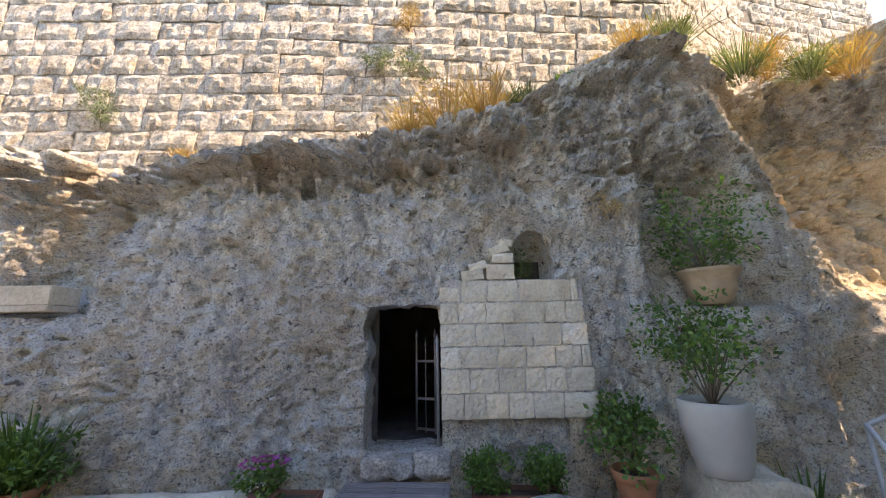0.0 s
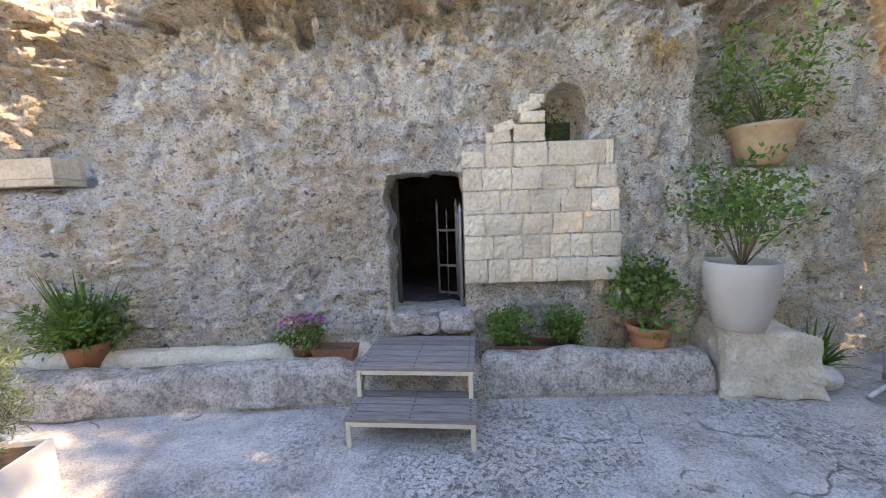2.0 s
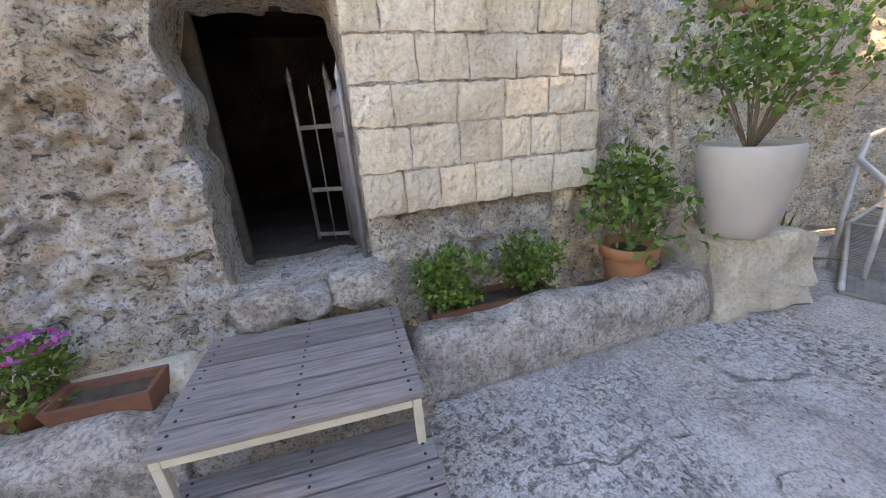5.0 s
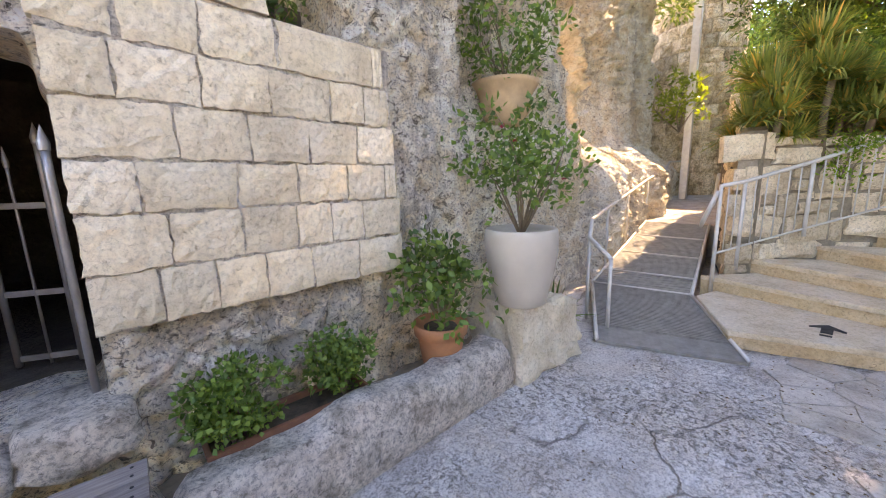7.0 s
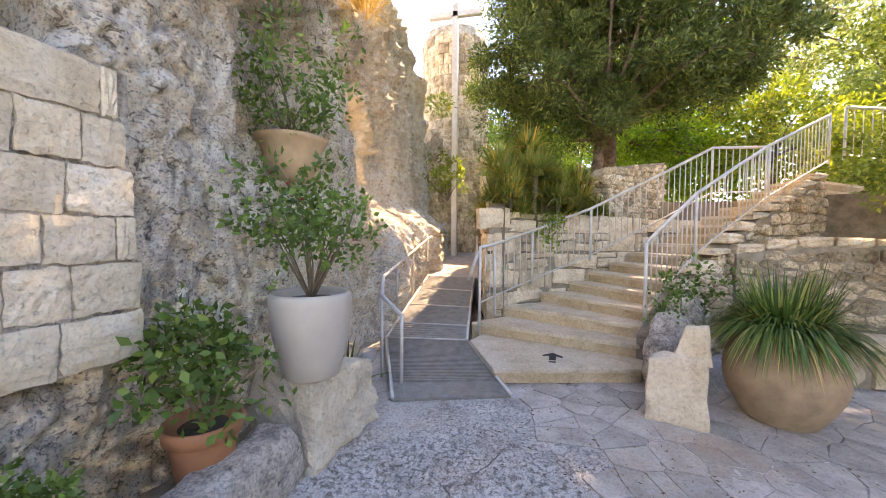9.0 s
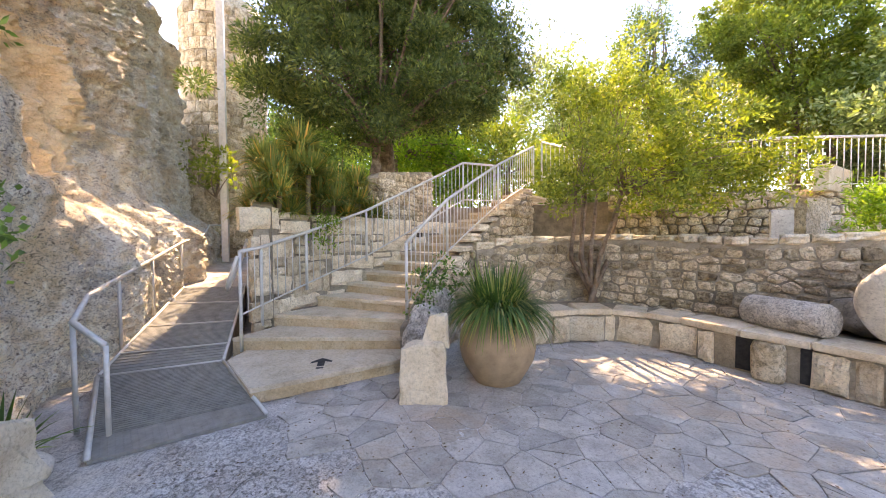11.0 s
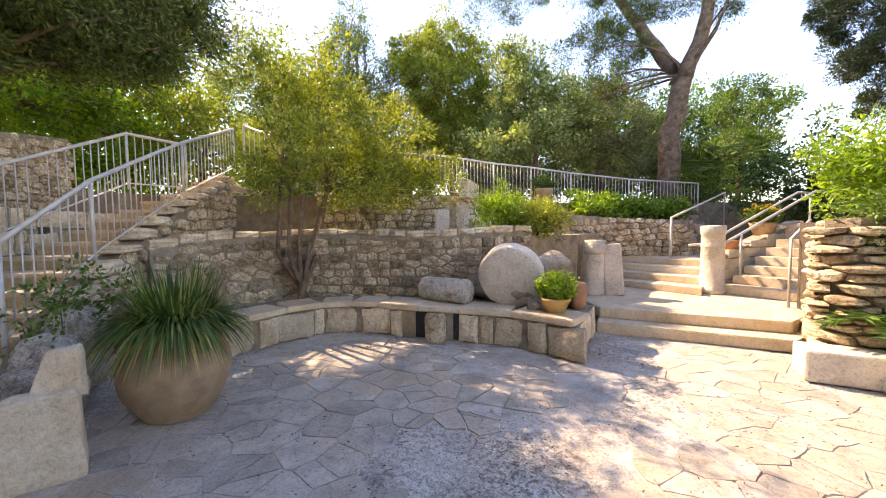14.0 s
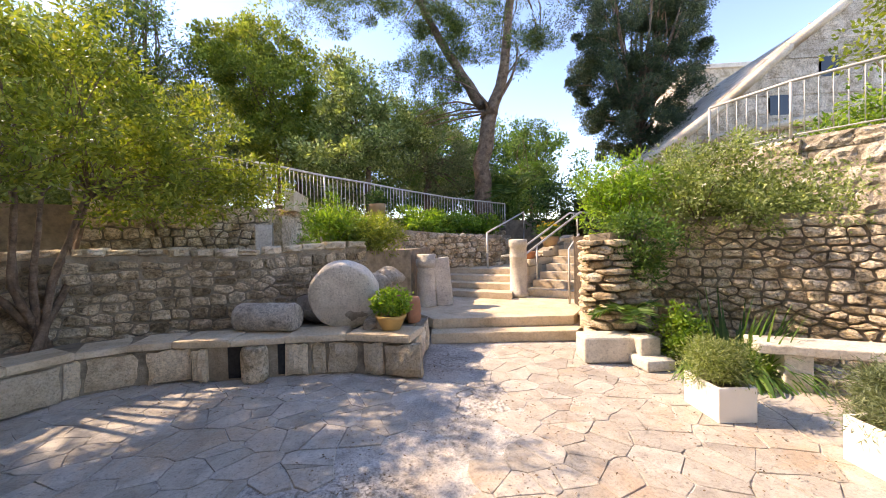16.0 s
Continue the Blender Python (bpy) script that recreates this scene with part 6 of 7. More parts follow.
petals(bpy.data.objects["pink_flower_plant"], [(0.24 * math.cos(a) * q, 0.2 * math.sin(a) * q - 0.02, 0.27 + 0.06 * (1 - q)) for a in np.linspace(0, 6.2, 16) for q in (0.4, 0.85)], 0.035, PETAL, 7)
shrub("niche_fern", 1.3, 0.1, 2.43, 0.3, 0.14, 0.05, 0.02, 20, 16, L_DARK, "small dark fern growing in the window niche", 115, 0.004, low=0.0, spread=0.07, cat="fern")
shrub("wall_weed", 2.35, -0.03, 3.1, 0.35, 0.16, 0.05, 0.012, 24, 16, L_DRY, "dry weed clinging to the cliff", 116, 0.004, low=0.0, spread=0.08, cat="weed")
blades("lily_clump", 3.75, -0.25, 0.1, 70, 0.55, 0.035, L_MID, "leafy green clump between plinth and ramp", 117, 0.9, 0.6, 0.12, "plant")
# weeds along the top of the rock
TOPS = [(0.5, 0.5, 4.5, L_DRY, 1.1), (1.05, 0.5, 4.75, L_DRY, 1.0), (0.05, 0.55, 4.4, L_DRY, 0.8), (1.6, 0.5, 4.9, L_OLIVE, 0.5), (2.2, 0.4, 5.15, L_MID, 0.35), (2.7, 0.35, 5.4, L_DRY, 0.3), (3.4, 0.6, 5.85, L_DRY, 0.75), (3.9, 0.6, 5.95, L_OLIVE, 0.85),
        (5.2, 0.9, 5.75, L_OLIVE, 0.9), (5.7, 1.0, 5.9, L_DRY, 0.8), (6.3, 0.9, 5.8, L_OLIVE, 0.7), (-0.6, 0.5, 4.3, TWIG, 0.3), (-3.0, 0.5, 4.1, L_DRY, 0.3), (7.4, 1.2, 6.1, L_DRY, 0.9)]
for k, (x, y, z, mt, s) in enumerate(TOPS):
    e = blades("dry_tuft" if mt is L_DRY else "weed_tuft", x, y, z - 0.05, 140, s * 0.9, 0.012, mt, "tuft of dry weeds on the rock edge", 130 + k, 1.0, 0.5, 0.16 * s + 0.1, "weed")
    foliage(e, clumps((0, 0, s * 0.35), (s * 0.5, s * 0.4, s * 0.35), 34, 160 + k, 0.2), 44, 0.11, 0.06, 0.017, mt, 170 + k, "foliage")["kind"] = "stuff"
# plants rooted in the boundary wall
for k, (x, z, mt) in enumerate(((-0.55, 5.85, L_OLIVE), (0.0, 5.75, L_OLIVE), (-0.05, 6.6, L_DRY), (-4.6, 4.9, L_OLIVE), (-4.7, 5.1, L_OLIVE))):
    shrub("wall_plant", x, 0.9, z, 0.45, 0.24, 0.045, 0.014, 40, 26, mt, "small shrub rooted in the boundary wall", 180 + k, 0.006, low=0.0, spread=0.09)
# stair side
blades("strap_leaf_plant", 4.3, -4.25, 0.78, 1900, 0.62, 0.018, L_GRASS, "fountain of dark green strap leaves in the clay jar", 201, 1.2, 1.4, 0.26, "plant", segs=8, fall=0.5)
blades("", 4.3, -4.25, 0, 150, 0.6, 0.016, L_DRY, "", 202, 0.8, 1.15, 0.26, parent=bpy.data.objects["strap_leaf_plant"], segs=6, fall=0.25).children[-1].name = "dry_leaf"
rr = np.random.default_rng(5)
SP = [(6.75, -1.7), (6.95, -2.15), (7.15, -1.8), (7.35, -2.3), (7.55, -2.75), (7.6, -1.9), (7.9, -2.6), (8.1, -2.1), (8.0, -3.3), (6.9, -1.5), (6.55, -1.75), (7.2, -2.55), (6.6, -1.5), (7.3, -2.0), (6.7, -1.65), (7.0, -1.95), (7.4, -1.6), (7.5, -2.4), (7.9, -2.2), (7.0, -1.35), (8.2, -3.0), (7.8, -3.0), (8.3, -1.6), (6.85, -1.85)]
for k, (x, y) in enumerate(SP):
    h = 0.1 + 1.35 * rr.uniform(0, 1) * (0.35 + 0.65 * min(1.0, (x - 6.5) / 0.9))
    e = blades("aloe_clump", x, y, 1.82, 380, 0.62, 0.028, L_SPIKE, "spiky orange-tipped green succulent clump on the wall", 210 + k, 0.85, 0.8, 0.12, "succulent", lift=h)
    tube("stem", [(0, 0, -0.05), (0.05, 0.03, h * 0.5), (0, 0, h + 0.05)], 0.04, TWIG, e, 6)
    e["group"] = "succulents on the wall"
shrub("ivy_trail", 7.0, -2.35, 1.5, 0.7, 0.25, 0.05, 0.03, 24, 26, L_BRIGHT, "green trailing creeper hanging over the stair wall", 230, 0.004, low=0.0, cat="creeper")
shrub("young_shrub", 12.5, 0.6, 2.8, 1.6, 0.7, 0.16, 0.07, 14, 50, L_YELLOW, "bright yellow-green shrub beside the cross", 231, 0.02, low=0.1)
shrub("stair_weed", 5.1, -3.75, 0.6, 0.7, 0.35, 0.06, 0.035, 24, 30, L_MID, "green sprig growing by the stair edge", 232, 0.006, low=0.0)
for k, (x, y, h) in enumerate(((9.2, -2.0, 2.4), (10.6, -1.9, 3.0), (12.3, -1.8, 3.2))):
    shrub("bank_shrub", x, y, 1.8, h, 1.1, 0.09, 0.05, 60, 90, L_MID, "leafy green shrub on the planted bank", 240 + k, 0.03, low=0.0, spread=0.3)


# ---- trees ----
def tree(name, x, y, z, trunk_h, trunk_r, crowns, leaf, width, per, n, material, label, seed, spread=0.5, bark=BARK, limbs=10, fork=None, hollow=0.45, cat="tree", trunks=None):
    e = tagged(empty(name, x, y, z), label, cat)
    r = np.random.default_rng(seed)
    tops = []
    for tr in trunks or [[(0, 0, -0.2), (0.1 * trunk_h * r.uniform(-1, 1), 0.05 * trunk_h, trunk_h * 0.5), (0, 0, trunk_h)]]:
        P = [Vector(p) for p in tr]
        path = []
        for a, b in zip(P, P[1:]):
            path += [a.lerp(b, k / 5) + Vector(r.normal(size=3)) * trunk_r * 0.12 for k in range(5)]
        path.append(P[-1])
        tube("trunk", path, trunk_r * (fork if fork and tops else 1), bark, e, 12, 0.78 if fork and not tops else 0.45)
        tops.append(P[-1])
    allc = []
    for c, rad in crowns:
        cc = clumps(c, rad, max(8, int(n * (rad[0] * rad[1] * rad[2]) ** (2 / 3) / 3)), seed + len(allc), hollow)
        allc.append(cc)
        ends = cc[r.integers(0, len(cc), limbs)]
        root = min(tops, key=lambda p: (p - Vector(c)).length)
        branches(e, root, [tuple(q) for q in ends], min(0.05, trunk_r * 0.2), bark, seed + 3, "limb", 0.2)["kind"] = "stuff"
    foliage(e, np.concatenate(allc), per, spread, leaf, width, material, seed, "crown")
    return e


tree("dark_conifer", 9.4, -3.6, 1.8, 2.0, 0.2, [((0.0, 0.2, 3.5), (1.9, 2.7, 1.8)), ((0.5, 0.0, 5.4), (2.0, 2.6, 1.9)), ((-0.5, -1.9, 3.2), (1.4, 1.5, 0.9)), ((0.7, -0.8, 6.9), (1.4, 1.5, 1.5)), ((0.6, 1.5, 3.7), (1.2, 1.2, 1.5)), ((-0.2, -2.2, 4.6), (1.5, 1.6, 1.3)), ((0.4, 0.6, 6.2), (1.5, 1.5, 1.6))], 0.12, 0.034, 420, 80, L_CONIFER, "broad dark green conifer overhanging the stair", 301, 0.42, limbs=14)
bough = clumps((0.1, -3.5, 4.2), (2.0, 1.7, 0.7), 84, 321, 0.1)
branches(bpy.data.objects["dark_conifer"], (0, 0, 2.6), [tuple(p) for p in bough[::3]], 0.05, BARK, 322, "limb", 0.12)["kind"] = "stuff"
foliage(bpy.data.objects["dark_conifer"], bough, 70, 0.34, 0.12, 0.026, L_OLIVE, 323, "bough")
tree("bay_tree", 5.78, -6.75, 0.46, 1.6, 0.05, [((-0.1, -0.8, 2.9), (1.2, 1.6, 1.2)), ((-0.3, 0.4, 2.3), (0.8, 0.9, 0.8)), ((0.0, -2.0, 2.6), (0.9, 1.0, 0.9)), ((0.2, -0.4, 3.7), (0.9, 1.2, 0.7)), ((-0.6, -1.2, 1.9), (0.7, 1.0, 0.5)), ((-1.0, -1.5, 2.5), (0.9, 1.0, 0.9)), ((-1.2, -2.3, 2.3), (0.7, 0.8, 0.6))], 0.088, 0.034, 120, 110, L_YELLOW, "yellow-green multi-stemmed tree growing behind the seat wall", 302, 0.26, BARK, 18,
     trunks=[[(0.05 * k - 0.15, -0.09 * k + 0.2, -0.1), (0.08 * math.sin(k * 2.1), 0.13 * (k - 3), 0.8), (0.25 * math.cos(k * 1.7), 0.22 * (k - 4), 1.9)] for k in range(7)], hollow=0.3)
tree("young_tree", 9.0, -17.9, 2.4, 3.6, 0.17, [((0, 0, 5.6), (2.5, 2.5, 2.4)), ((0.5, -0.4, 7.8), (1.7, 1.7, 1.5)), ((-0.8, 0.2, 3.4), (1.9, 1.9, 1.3)), ((1.2, 0.8, 6.6), (1.5, 1.5, 1.2))], 0.15, 0.07, 170, 70, L_YELLOW, "tall tree with light yellow-green leaves", 303, 0.42)
# pale leaf colour puts distance haze into the crown
tree("leafy_tree", 4.4, -16.2, 2.4, 2.6, 0.16, [((0, 0, 3.5), (1.9, 2.0, 1.8)), ((0.8, 0.8, 2.2), (1.5, 1.5, 1.2)), ((0.6, 0, 5.0), (1.1, 1.1, 0.9))], 0.15, 0.07, 150, 70, L_SAGE, "full green leafy tree behind the railing", 304, 0.42)
tree("cedar_tree", 13.5, -16.5, 2.4, 5, 0.25, [((0, 0, 6.0), (2.6, 2.6, 0.9)), ((0, 0, 7.6), (1.8, 1.8, 0.8)), ((0, 0, 9.2), (1.0, 1.0, 0.9))], 0.18, 0.04, 170, 55, L_CONIFER, "blue-green cedar in the distance", 305, 0.5)
tree("great_pine", 0.15, -17.6, 2.4, 4.0, 0.36, [((3.4, -0.3, 9.4), (2.4, 2.2, 1.2)), ((0.6, 0, 7.4), (1.0, 1.2, 1.4)), ((-1.6, -0.3, 10.2), (1.8, 2.0, 1.0)), ((2.3, 0.4, 6.0), (1.3, 1.2, 0.9)), ((-1.5, 0, 6.6), (0.7, 0.8, 0.7)), ((5.8, 0.2, 9.4), (2.4, 2.2, 1.3)), ((2.0, 0.4, 7.8), (1.2, 1.2, 0.8)), ((1.7, -0.3, 5.0), (1.5, 1.2, 1.2)), ((-0.7, -0.2, 7.8), (0.9, 0.8, 1.4)), ((-2.4, 0, 7.4), (0.7, 0.8, 0.9)), ((2.8, -0.2, 3.6), (1.1, 1.0, 0.8)), ((0.4, 0, 10.2), (1.5, 1.2, 1.2))], 0.16, 0.024, 340, 44, L_CONIFER,
     "tall old pine with a forked leaning reddish trunk", 306, 0.45, limbs=3, fork=0.72, trunks=[[(0, 0, -0.3), (0.1, 0, 2.2), (-0.3, 0, 4.3)], [(-0.2, 0, 4.1), (1.0, 0, 6.2), (2.6, -0.1, 9.2)], [(-0.3, 0, 4.1), (-0.9, 0, 6.2), (-1.3, 0, 9.6)]], hollow=0.3)
tree("tall_cypress", -6.1, -18.5, 2.6, 3.0, 0.3, [((0, 0, 3.6), (2.1, 2.0, 2.0)), ((-0.3, 0, 6.4), (2.5, 2.3, 2.4)), ((0.2, 0, 9.2), (2.4, 2.2, 2.6)), ((-0.1, 0, 12.2), (2.0, 1.9, 2.6)), ((1.5, 0.2, 5.4), (0.9, 1.2, 2.2)), ((-1.7, 0.2, 8.0), (0.9, 1.2, 2.6))], 0.1, 0.03, 640, 64, L_CYPRESS, "massive dark cypress beside the building", 307, 0.36, limbs=12)
tree("olive_tree", 2.6, -19.5, 2.4, 2.4, 0.25, [((0, 0, 3.4), (2.0, 2.0, 1.8)), ((1.6, -0.6, 4.2), (1.6, 1.6, 1.4)), ((-1.2, 0.3, 2.0), (1.4, 1.4, 1.1))], 0.15, 0.035, 190, 60, L_OLIVE, "silver-grey olive tree behind the railing", 308, 0.45)
tree("fir_sapling", -2.2, -21.5, 2.4, 2.0, 0.12, [((0, 0, 2.2), (1.5, 1.5, 1.3)), ((0, 0, 4.0), (0.9, 0.9, 1.3))], 0.14, 0.05, 150, 55, L_MID, "green tree at the head of the garden steps", 309, 0.4)
tree("olive_tree", 9.5, -21, 2.4, 3, 0.25, [((0, 0, 3.8), (2.8, 2.4, 2.2)), ((3.5, 0.4, 4.0), (2.4, 2.2, 2.0))], 0.18, 0.05, 150, 46, L_OLIVE, "grey-green tree in the upper garden", 310, 0.55)
# crowns added out of view, along the sun's rays, to shade cliff and court
tree("high_pine", 12.0, -6.4, 2.4, 5.6, 0.3, [((-6.8, 4.2, 6.4), (1.5, 1.0, 0.8)), ((-5.2, 4.1, 5.7), (1.5, 1.1, 0.9)), ((-3.8, 3.0, 5.4), (1.5, 1.1, 0.8)), ((-4.4, 2.6, 6.0), (1.6, 1.3, 0.8)), ((-8.0, 4.0, 7.2), (1.2, 1.0, 0.7)), ((-2.4, 0.3, 6.0), (1.5, 1.4, 0.9)), ((-4.6, 1.2, 6.8), (1.3, 1.1, 0.7)), ((-4.3, 4.1, 4.2), (1.1, 0.9, 0.6)), ((-6.4, 4.1, 8.7), (1.7, 0.9, 0.9)), ((-8.0, 4.2, 7.9), (1.5, 0.9, 0.9)), ((-8.2, 3.0, 6.2), (1.3, 1.2, 0.8)), ((-6.2, 3.2, 6.6), (1.3, 1.1, 0.8)), ((-3.9, 4.25, 8.8), (1.9, 0.95, 1.0)), ((-1.6, 4.2, 8.7), (1.9, 0.95, 1.0)), ((-5.3, 4.3, 7.4), (1.7, 0.95, 0.9)), ((-2.9, 4.2, 7.3), (1.7, 0.95, 0.9)), ((0.2, 4.0, 9.0), (1.5, 0.9, 1.0)), ((-5.9, 0.9, 7.3), (1.4, 1.2, 0.7)), ((-4.6, 0.4, 7.7), (1.4, 1.2, 0.7))], 0.15, 0.03, 230, 60, L_CONIFER, "unseen high pine added to shade the cliff and court", 311, 0.38, hollow=0.3, limbs=4, trunks=[[(-1.0, 2.3, -0.3), (-1.2, 2.5, 3.0), (-2.4, 2.4, 5.4)]])
tree("garden_tree", 14.5, -5.0, 2.0, 3.0, 0.2, [((0, 0, 3.6), (2.3, 2.3, 1.8)), ((0.5, -2.4, 2.8), (2.0, 2.0, 1.4))], 0.16, 0.07, 120, 50, L_BRIGHT, "bright green tree behind the stair", 312, 0.5)
tree("garden_tree", 13.0, -9.0, 2.4, 1.6, 0.2, [((0, 0, 2.2), (2.2, 2.4, 1.5))], 0.16, 0.07, 120, 50, L_YELLOW, "sunny yellow-green tree at the stair head", 313, 0.5)
# woods that close the view; paler leaf colours stand in for haze
for k, (x, y, s, mt) in enumerate(((20, -8, 1.6, L_BRIGHT), (19, -16, 1.7, L_SAGE), (16, -23, 1.6, L_OLIVE), (10, -28, 1.6, L_OLIVE), (3, -27, 1.4, L_MID), (-2, -27, 1.2, L_MID), (25, -2, 1.6, L_MID), (24, -22, 1.8, L_SAGE))):
    tree("background_tree", x, y, 2.4, 3 * s, 0.2 * s, [((0, 0, 3.4 * s), (2.6 * s, 2.6 * s, 2.2 * s)), ((0.6, -0.5, 1.6 * s), (2.4 * s, 2.4 * s, 1.2 * s))], 0.2, 0.1, 130, 44, mt, "dense green tree of the surrounding woods", 330 + k, 0.8)["group"] = "background trees"

# ---- planting of the sunny side ----
shrub("tall_bush", -1.75, -9.1, 1.65, 1.3, 0.75, 0.09, 0.03, 70, 95, L_BRIGHT, "bright green upright bush on top of the pier", 401, 0.015, stems=20, low=0.0, spread=0.22)
shrub("flowering_shrub", -2.8, -8.85, 1.6, 1.4, 0.9, 0.06, 0.03, 100, 130, L_SAGE, "grey-green shrub dotted with tiny white flowers", 402, 0.015, stems=20, low=0.0, spread=0.25)
r = np.random.default_rng(3)
petals(bpy.data.objects["flowering_shrub"], clumps((0, 0.1, 0.7), (1.0, 1.0, 0.7), 130, 9, 0.85), 0.035, PETAL_WHITE, 8, per=4)
shrub("flowering_shrub", -3.7, -8.6, 1.6, 0.9, 0.85, 0.06, 0.03, 100, 120, L_SAGE, "sprawling grey-green shrub over the garden wall", 403, 0.015, stems=20, low=0.0, spread=0.25)
shrub("hanging_shrub", -1.7, -8.35, 0.9, 1.2, 0.5, 0.06, 0.03, 80, 70, L_MID, "green shrub hanging over stacked rocks", 404, 0.01, low=0.0, spread=0.18)
shrub("upper_hedge", -6.4, -8.6, 3.1, 0.6, 1.5, 0.09, 0.04, 80, 120, L_BRIGHT, "bright green hedge behind the upper railing", 405, 0.02, low=0.0, spread=0.3, cat="hedge")
shrub("spring_foliage", -6.2, -8.4, 3.1, 2.6, 1.0, 0.1, 0.05, 50, 80, L_YELLOW, "light green tree top beside the upper railing", 406, 0.03, low=0.2, spread=0.3)
blades("agapanthus_clump", -2.55, -7.7, 0.0, 560, 1.0, 0.035, L_MID, "lush clump of dark green strap leaves below the wall", 407, 1.1, 1.5, 0.5, "plant", segs=7, fall=0.6)
shrub("low_bush", -2.0, -7.75, 0.0, 0.78, 0.26, 0.05, 0.03, 60, 50, L_BRIGHT, "small bright green bush by the stone block", 408, 0.006, low=0.0, spread=0.12)
shrub("rosemary_bush", -1.64, -6.5, 0.27, 0.42, 0.24, 0.05, 0.008, 90, 110, L_SAGE, "yellow-green rosemary bush in a white planter", 409, 0.005, stems=40, low=0.0, hollow=0.1, spread=0.12)
shrub("rosemary_bush", -2.26, -5.58, 0.29, 0.45, 0.32, 0.05, 0.007, 130, 120, L_OLIVE, "grey-green rosemary bush in a white planter", 410, 0.005, stems=40, low=0.0, hollow=0.1, spread=0.12)


def palm(x, y, z, n, length, label, seed):
    e = tagged(empty("palm_plant", x, y, z), label, "palm")
    r = np.random.default_rng(seed)
    for k in range(n):
        az, el = r.uniform(0, 2 * np.pi), r.uniform(0.25, 1.1)
        P = []
        for q in range(9):
            f = q / 8
            rad = length * math.cos(el) * f
            P.append(Vector((math.cos(az) * rad, math.sin(az) * rad, length * (math.sin(el) * f - 0.55 * f * f))))
        V, F = tube_data(P, 0.008, 5, 0.4)
        pts, dirs = [], []
        for q in range(60):
            f = 0.15 + 0.85 * q / 60
            i = min(7, int(f * 8))
            p = P[i].lerp(P[i + 1], f * 8 - i)
            d = (P[i + 1] - P[i]).normalized()
            s = d.cross(Vector((0, 0, 1))).normalized() * (1 if q % 2 else -1)
            pts.append(p), dirs.append(s + d * 0.7 + Vector((0, 0, 0.1)))
        fr = add_mesh("frond", V, F, L_MID, e)
        lv, lf = leaf_cloud(np.array([tuple(p) for p in pts]), np.array([tuple(d.normalized()) for d in dirs]), length * 0.32, 0.022, seed + k, 0.1, 0.05)
        fast_mesh("foliage", lv, lf, L_MID, fr)
    return e


shrub("stair_head_bush", -2.4, -16.8, 1.6, 2.6, 1.3, 0.12, 0.06, 60, 90, L_DARK, "dark leafy bush at the head of the garden steps", 461, 0.02, low=0.0, spread=0.35)
shrub("stair_head_bush", -0.6, -19.2, 1.8, 2.2, 1.5, 0.12, 0.06, 60, 90, L_MID, "leafy bush behind the terrace railing", 462, 0.02, low=0.0, spread=0.35)
palm(-1.55, -8.15, 0.55, 11, 0.6, "small palm growing between the rocks", 420)
palm(-1.2, -19.0, 3.6, 16, 2.2, "green palm at the head of the garden steps", 421)
shrub("terrace_bush", 3.15, -9.35, 1.48, 0.9, 0.5, 0.1, 0.022, 70, 70, L_BRIGHT, "bright green bush on the first terrace", 430, 0.01, low=0.0, spread=0.2)
shrub("terrace_bush", 2.55, -9.7, 1.48, 0.75, 0.6, 0.1, 0.022, 70, 80, L_YELLOW, "yellow-green arching bush above the rockery", 431, 0.01, low=0.0, spread=0.2)
for k, (x, y) in enumerate(((2.1, -13.1), (1.7, -14.2), (1.1, -15.2), (0.2, -16.0))):
    shrub("bed_plant", x, y, 1.85, 0.7, 0.6, 0.12, 0.06, 36, 45, L_BRIGHT, "leafy green plant in the bed below the railing", 440 + k, 0.01, low=0.0, spread=0.2)["group"] = "bed plants"
shrub("pot_flowers", 1.72, -7.62, 0.66, 0.38, 0.27, 0.05, 0.035, 40, 40, L_BRIGHT, "bright green plant with pink flowers in the yellow pot", 450, 0.005, low=0.0, spread=0.09)
petals(bpy.data.objects["pot_flowers"], [(0.05, -0.05, 0.33), (-0.12, 0.05, 0.3), (-0.2, 0.0, 0.22)], 0.03, PETAL, 11)
shrub("pot_plant", 3.35, -13.2, 2.72, 0.4, 0.4, 0.1, 0.04, 30, 26, L_DARK, "dark leafy plant in the clay pot by the railing", 451, 0.006, low=0.0)
shrub("pot_plant", -1.5, -13.3, 1.68, 0.4, 0.3, 0.07, 0.04, 40, 30, L_MID, "green plant with yellow flowers in a clay pot", 452, 0.006, low=0.0)
petals(bpy.data.objects["pot_plant.001"], clumps((0, 0, 0.32), (0.3, 0.3, 0.12), 40, 4, 0.6), 0.05, PETAL_YELLOW, 12)

# ---- buildings ----
e = tagged(empty("stone_house", -9, -17, 2.4), "cream stone house with a sloping parapet and a dark window", "house")
poly = [(-4.57, 3.71), (-4.9, 2.4), (-16, 2.4), (-16, 9.6), (-9.6, 7.9), (-8.2, 6.75), (-6.6, 5.35)]
V = [(x + 9, 3.0, z - 2.4) for x, z in poly] + [(x + 9, -2.0, z - 2.4) for x, z in poly]
n = len(poly)
for k in range(9):
    z = 3.0 + 0.5 * k
    x0 = float(np.interp(z, [3.71, 5.35, 6.75, 7.9], [-4.7, -6.7, -8.3, -9.7])) - 0.15
    part("string_course", box_bm(-6.9, 3.0, z - 2.4, x0 + 9, 3.02 + 0.012 * (k % 2), z - 2.4 + 0.46, 0.01), ASHLAR, e)
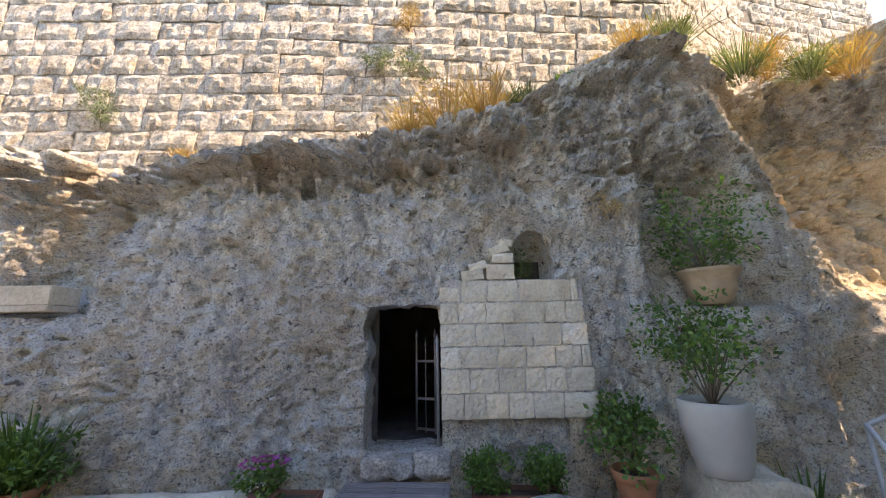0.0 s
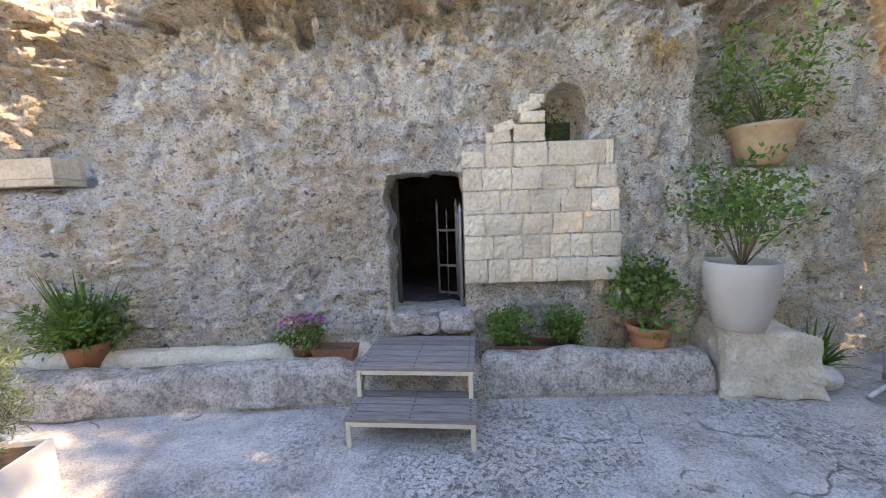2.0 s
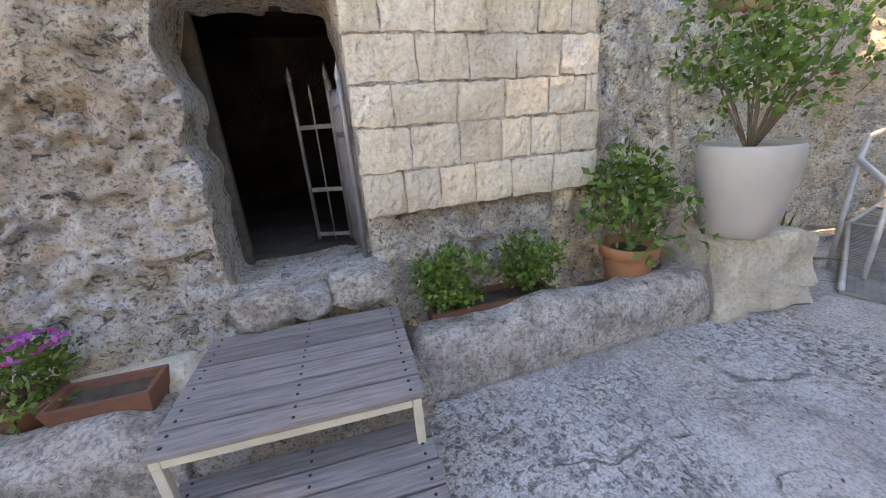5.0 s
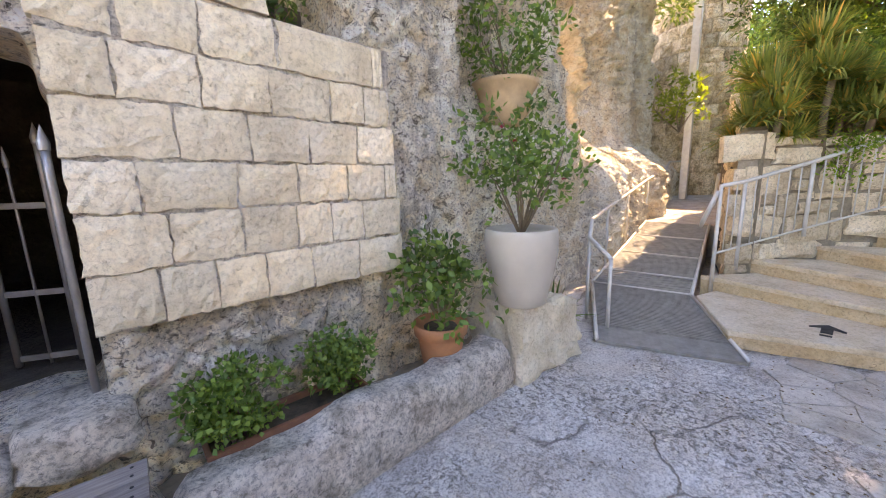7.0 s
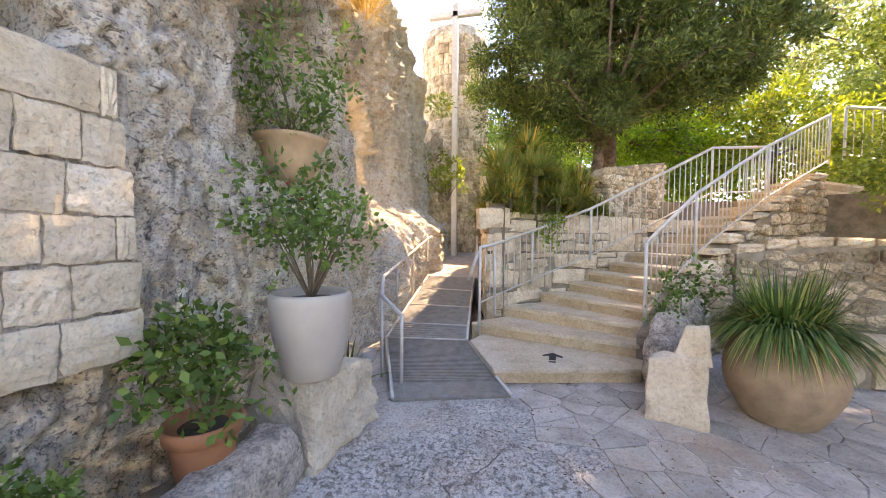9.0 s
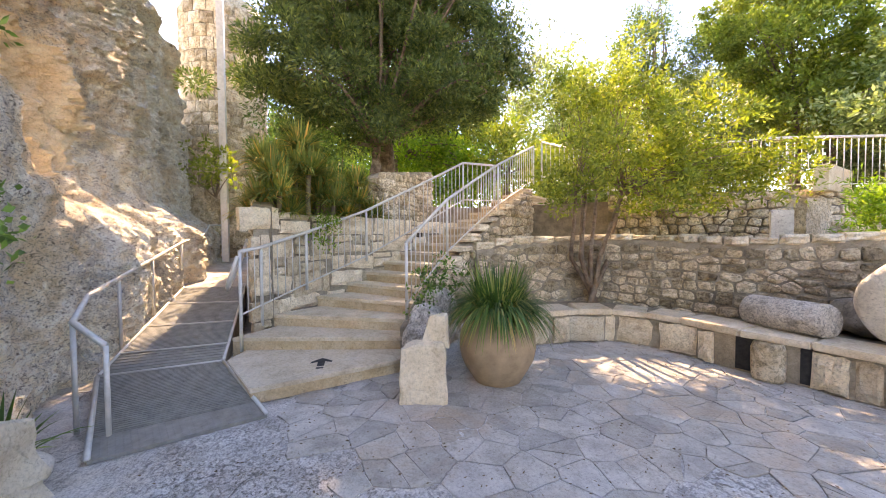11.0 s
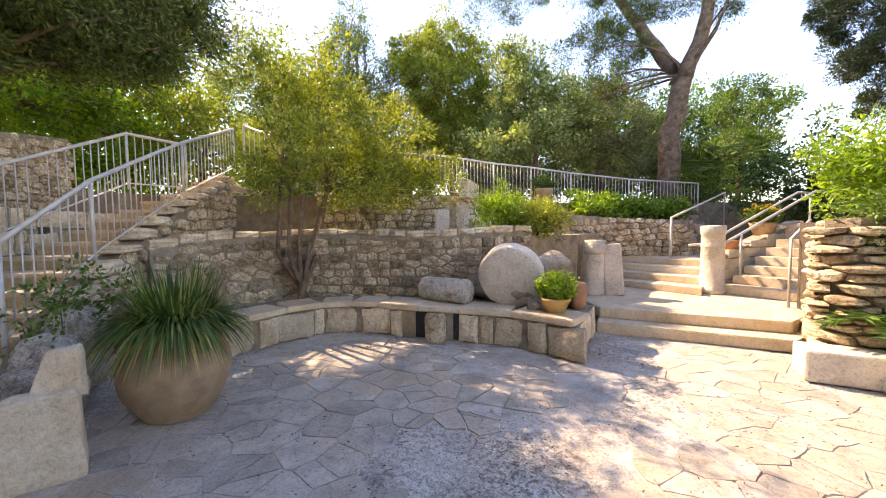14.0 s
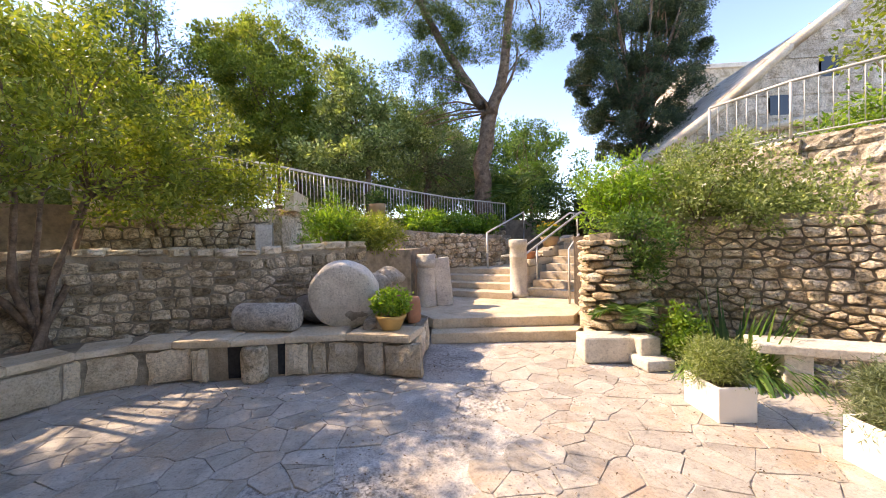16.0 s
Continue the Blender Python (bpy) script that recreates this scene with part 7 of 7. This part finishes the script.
add_mesh("wall", V, [tuple(range(n)), tuple(range(n, 2 * n))[::-1]] + [(i, n + i, n + (i + 1) % n, (i + 1) % n) for i in range(n)], ASHLAR, e)
for (x0, z0), (x1, z1) in (((-4.4, 3.75), (-6.6, 5.4)), ((-6.6, 5.4), (-8.2, 6.8)), ((-8.2, 6.8), (-9.7, 7.95)), ((-5.0, 3.6), (-7.4, 4.55)), ((-6.0, 4.3), (-9.5, 4.9))):
    a, b = Vector((x0 + 9, 3.12, z0 - 2.4)), Vector((x1 + 9, 3.12, z1 - 2.4))
    tube("coping", [a, b], 0.13, STEP, e, 4)
for wx, wz, ww, wh in ((-8.0, 4.9, 0.5, 1.0), (-9.3, 5.6, 0.45, 1.0)):
    w = part("window", box_bm(wx + 9 - ww / 2, 3.0, wz - 2.4, wx + 9 + ww / 2, 3.03, wz - 2.4 + wh), GLASS, e)
    part("frame", box_bm(wx + 9 - ww / 2 - 0.07, 2.95, wz - 2.47, wx + 9 + ww / 2 + 0.07, 3.02, wz - 2.33 + wh, 0.01), PALE, w)
e = tagged(empty("grey_block_building", -9.5, -24, 2.4), "plain grey stone building behind the cypress", "house")
part("wall", box_bm(-9, -4, 0, -1.6, 0, 8.2), ASHLAR, e)
part("roof", box_bm(-9.1, -4.1, 8.2, -1.5, 0.1, 8.45, 0.03), PALE, e)
e = tagged(empty("stone_tower", 15.4, 0.95, 0.8), "weathered round-cornered stone bastion above the lane", "tower")
lathe("wall", [(1.3, 0), (1.27, 3), (1.22, 8.8), (0, 8.8)], RUBBLE, e, 40, 0.02)
TOWER_ROWS = 21
r = np.random.default_rng(77)
for k in range(TOWER_ROWS):
    z = 0.3 + 0.4 * k
    nst = 20
    for q in range(nst):
        a = 2 * math.pi * (q + 0.5 * (k % 2)) / nst
        if math.cos(a) > 0.35:
            continue
        piece("stone", RUBBLE_BLOCKS[int(r.integers(8))], e, Matrix.Translation((1.25 * math.cos(a), 1.25 * math.sin(a), z)) @ Matrix.Rotation(a + math.pi / 2, 4, "Z") @ Matrix.Diagonal((0.38, 0.14, 0.38, 1)))
e = tagged(empty("garden_hut", 5.6, -10.6, 1.5), "low rubble shed with dark windows on the terrace", "shed")
part("wall", box_bm(-0.9, -0.5, 0, 0.9, 0.2, 0.78), RUBBLE, e)
for dx in (-0.45, 0.3):
    w = part("window", box_bm(dx - 0.22, 0.2, 0.12, dx + 0.22, 0.215, 0.6), GLASS, e)
    part("frame", box_bm(dx - 0.26, 0.19, 0.08, dx + 0.26, 0.206, 0.64, 0.005), RAIL, w)
e = tagged(empty("concrete_parapet", 4.8, -11.4, 2.4, 14), "plain beige parapet behind the terrace railing", "parapet")
part("wall", box_bm(-0.1, -0.6, 0, 0.1, 0.9, 0.45, 0.01), STEP, e)

# ---- irregular paving, stone by stone ----
def paved(x, y):
    """Where the court is paved and not bare rock."""
    n = float(vnoise(np.array([[x, y, 0.0]]), 0.8, 4)[0]) * 1.1
    if y < -8.75 or (x > 1.3 and y < -7.15) or (x > 4.9 and y > -4.9) or x > 5.15 or (x < -0.8 and y < -7.7) or x < -3.2:
        return False
    court = x > 2.1 + n and y < -2.9 + 0.5 * n
    by_ramp = x > 2.9 + 0.5 * n and -3.0 < y < -1.95 - 0.2 * n and x < 4.7
    sunny = x < 0.5 + 1.3 * n and y < -4.6 + 0.8 * n
    return court or by_ramp or sunny


r = np.random.default_rng(12)
seeds = []
S = 0.28
for i in range(-13, 20):
    for j in range(-33, -4):
        seeds.append(((i + 0.5 * (j % 2)) * S + r.uniform(-0.17, 0.17), j * S + r.uniform(-0.17, 0.17)))
seeds = np.array(seeds)
paving = tagged(empty("pavement"), "irregular pale limestone crazy paving with mortar joints", "paving", kind="structure")
made = 0
rest = []
order = sorted(range(len(seeds)), key=lambda k: (seeds[k][0] - 2) ** 2 + (seeds[k][1] + 4) ** 2)
for k in order:
    x, y = seeds[k]
    if not paved(x, y):
        continue
    poly = [(x - 0.6, y - 0.6), (x + 0.6, y - 0.6), (x + 0.6, y + 0.6), (x - 0.6, y + 0.6)]
    near = np.argsort(((seeds - seeds[k]) ** 2).sum(1))[1:16]
    for q in near:
        dx, dy = seeds[q] - seeds[k]
        l = math.hypot(dx, dy)
        g = 0.5 - 0.0028 / l
        poly = clip_poly(poly, x + dx * g, y + dy * g, dx / l, dy / l)
    if len(poly) < 3:
        continue
    z = (0.006 if x > 1.2 else 0.0015) + r.uniform(-0.001, 0.0015)      # worn flush on the sunny side
    rings = []
    fine = []
    for (ax, ay), (bx, by) in zip(poly, poly[1:] + poly[:1]):
        for f in (0, 0.5):
            fine.append((ax + (bx - ax) * f + r.uniform(-0.007, 0.007), ay + (by - ay) * f + r.uniform(-0.007, 0.007)))
    for s, zz in ((1.0, -0.02), (0.99, z - 0.003), (0.97, z)):
        rings.append([((px - x) * s, (py - y) * s, zz) for px, py in fine])
    n = len(fine)
    V = [v for ring in rings for v in ring]
    F = [(i + a * n, (i + 1) % n + a * n, (i + 1) % n + (a + 1) * n, i + (a + 1) * n) for a in (0, 1) for i in range(n)] + [tuple(range(2 * n, 3 * n))]
    if made < 300:
        me = bpy.data.meshes.new("flagstone")
        me.from_pydata(V, [], F)
        me.materials.append(FLAG)
        piece("flagstone", me, paving, Matrix.Translation((x, y, 0)))
        made += 1
    else:
        rest.append(([(a + x, b + y, c) for a, b, c in V], F))
if rest:
    V, F = join_data(rest)
    tagged(add_mesh("far_flagstones", V, F, FLAG, paving), kind="stuff")

# ---- fallen leaves ----
r = np.random.default_rng(99)
q = np.stack([r.uniform(-3.5, 5.0, 5200), r.uniform(-8.6, -0.7, 5200), np.full(5200, 0.016)], 1)
dens = vnoise(q, 0.9, 8) + 0.6 * vnoise(q, 2.3, 9) + 0.25 * (q[:, 1] < -3)
q = q[(dens > 0.15) & ~((q[:, 0] > 1.2) & (q[:, 1] < -7.0)) & ~((q[:, 0] > 4.4) & (q[:, 1] > -4.0))]
V, F = leaf_cloud(q, np.stack([r.normal(size=len(q)), r.normal(size=len(q)), np.zeros(len(q))], 1), 0.028, 0.012, 5, 0.15, 0.1)
V[:, 2] = np.clip(V[:, 2], 0.013, 0.03)
tagged(fast_mesh("fallen_leaves", V, F, plain("dead_leaf", (0.2, 0.13, 0.07), 0.9), None), "scattered small dry leaves on the courtyard floor", "leaves", kind="stuff")
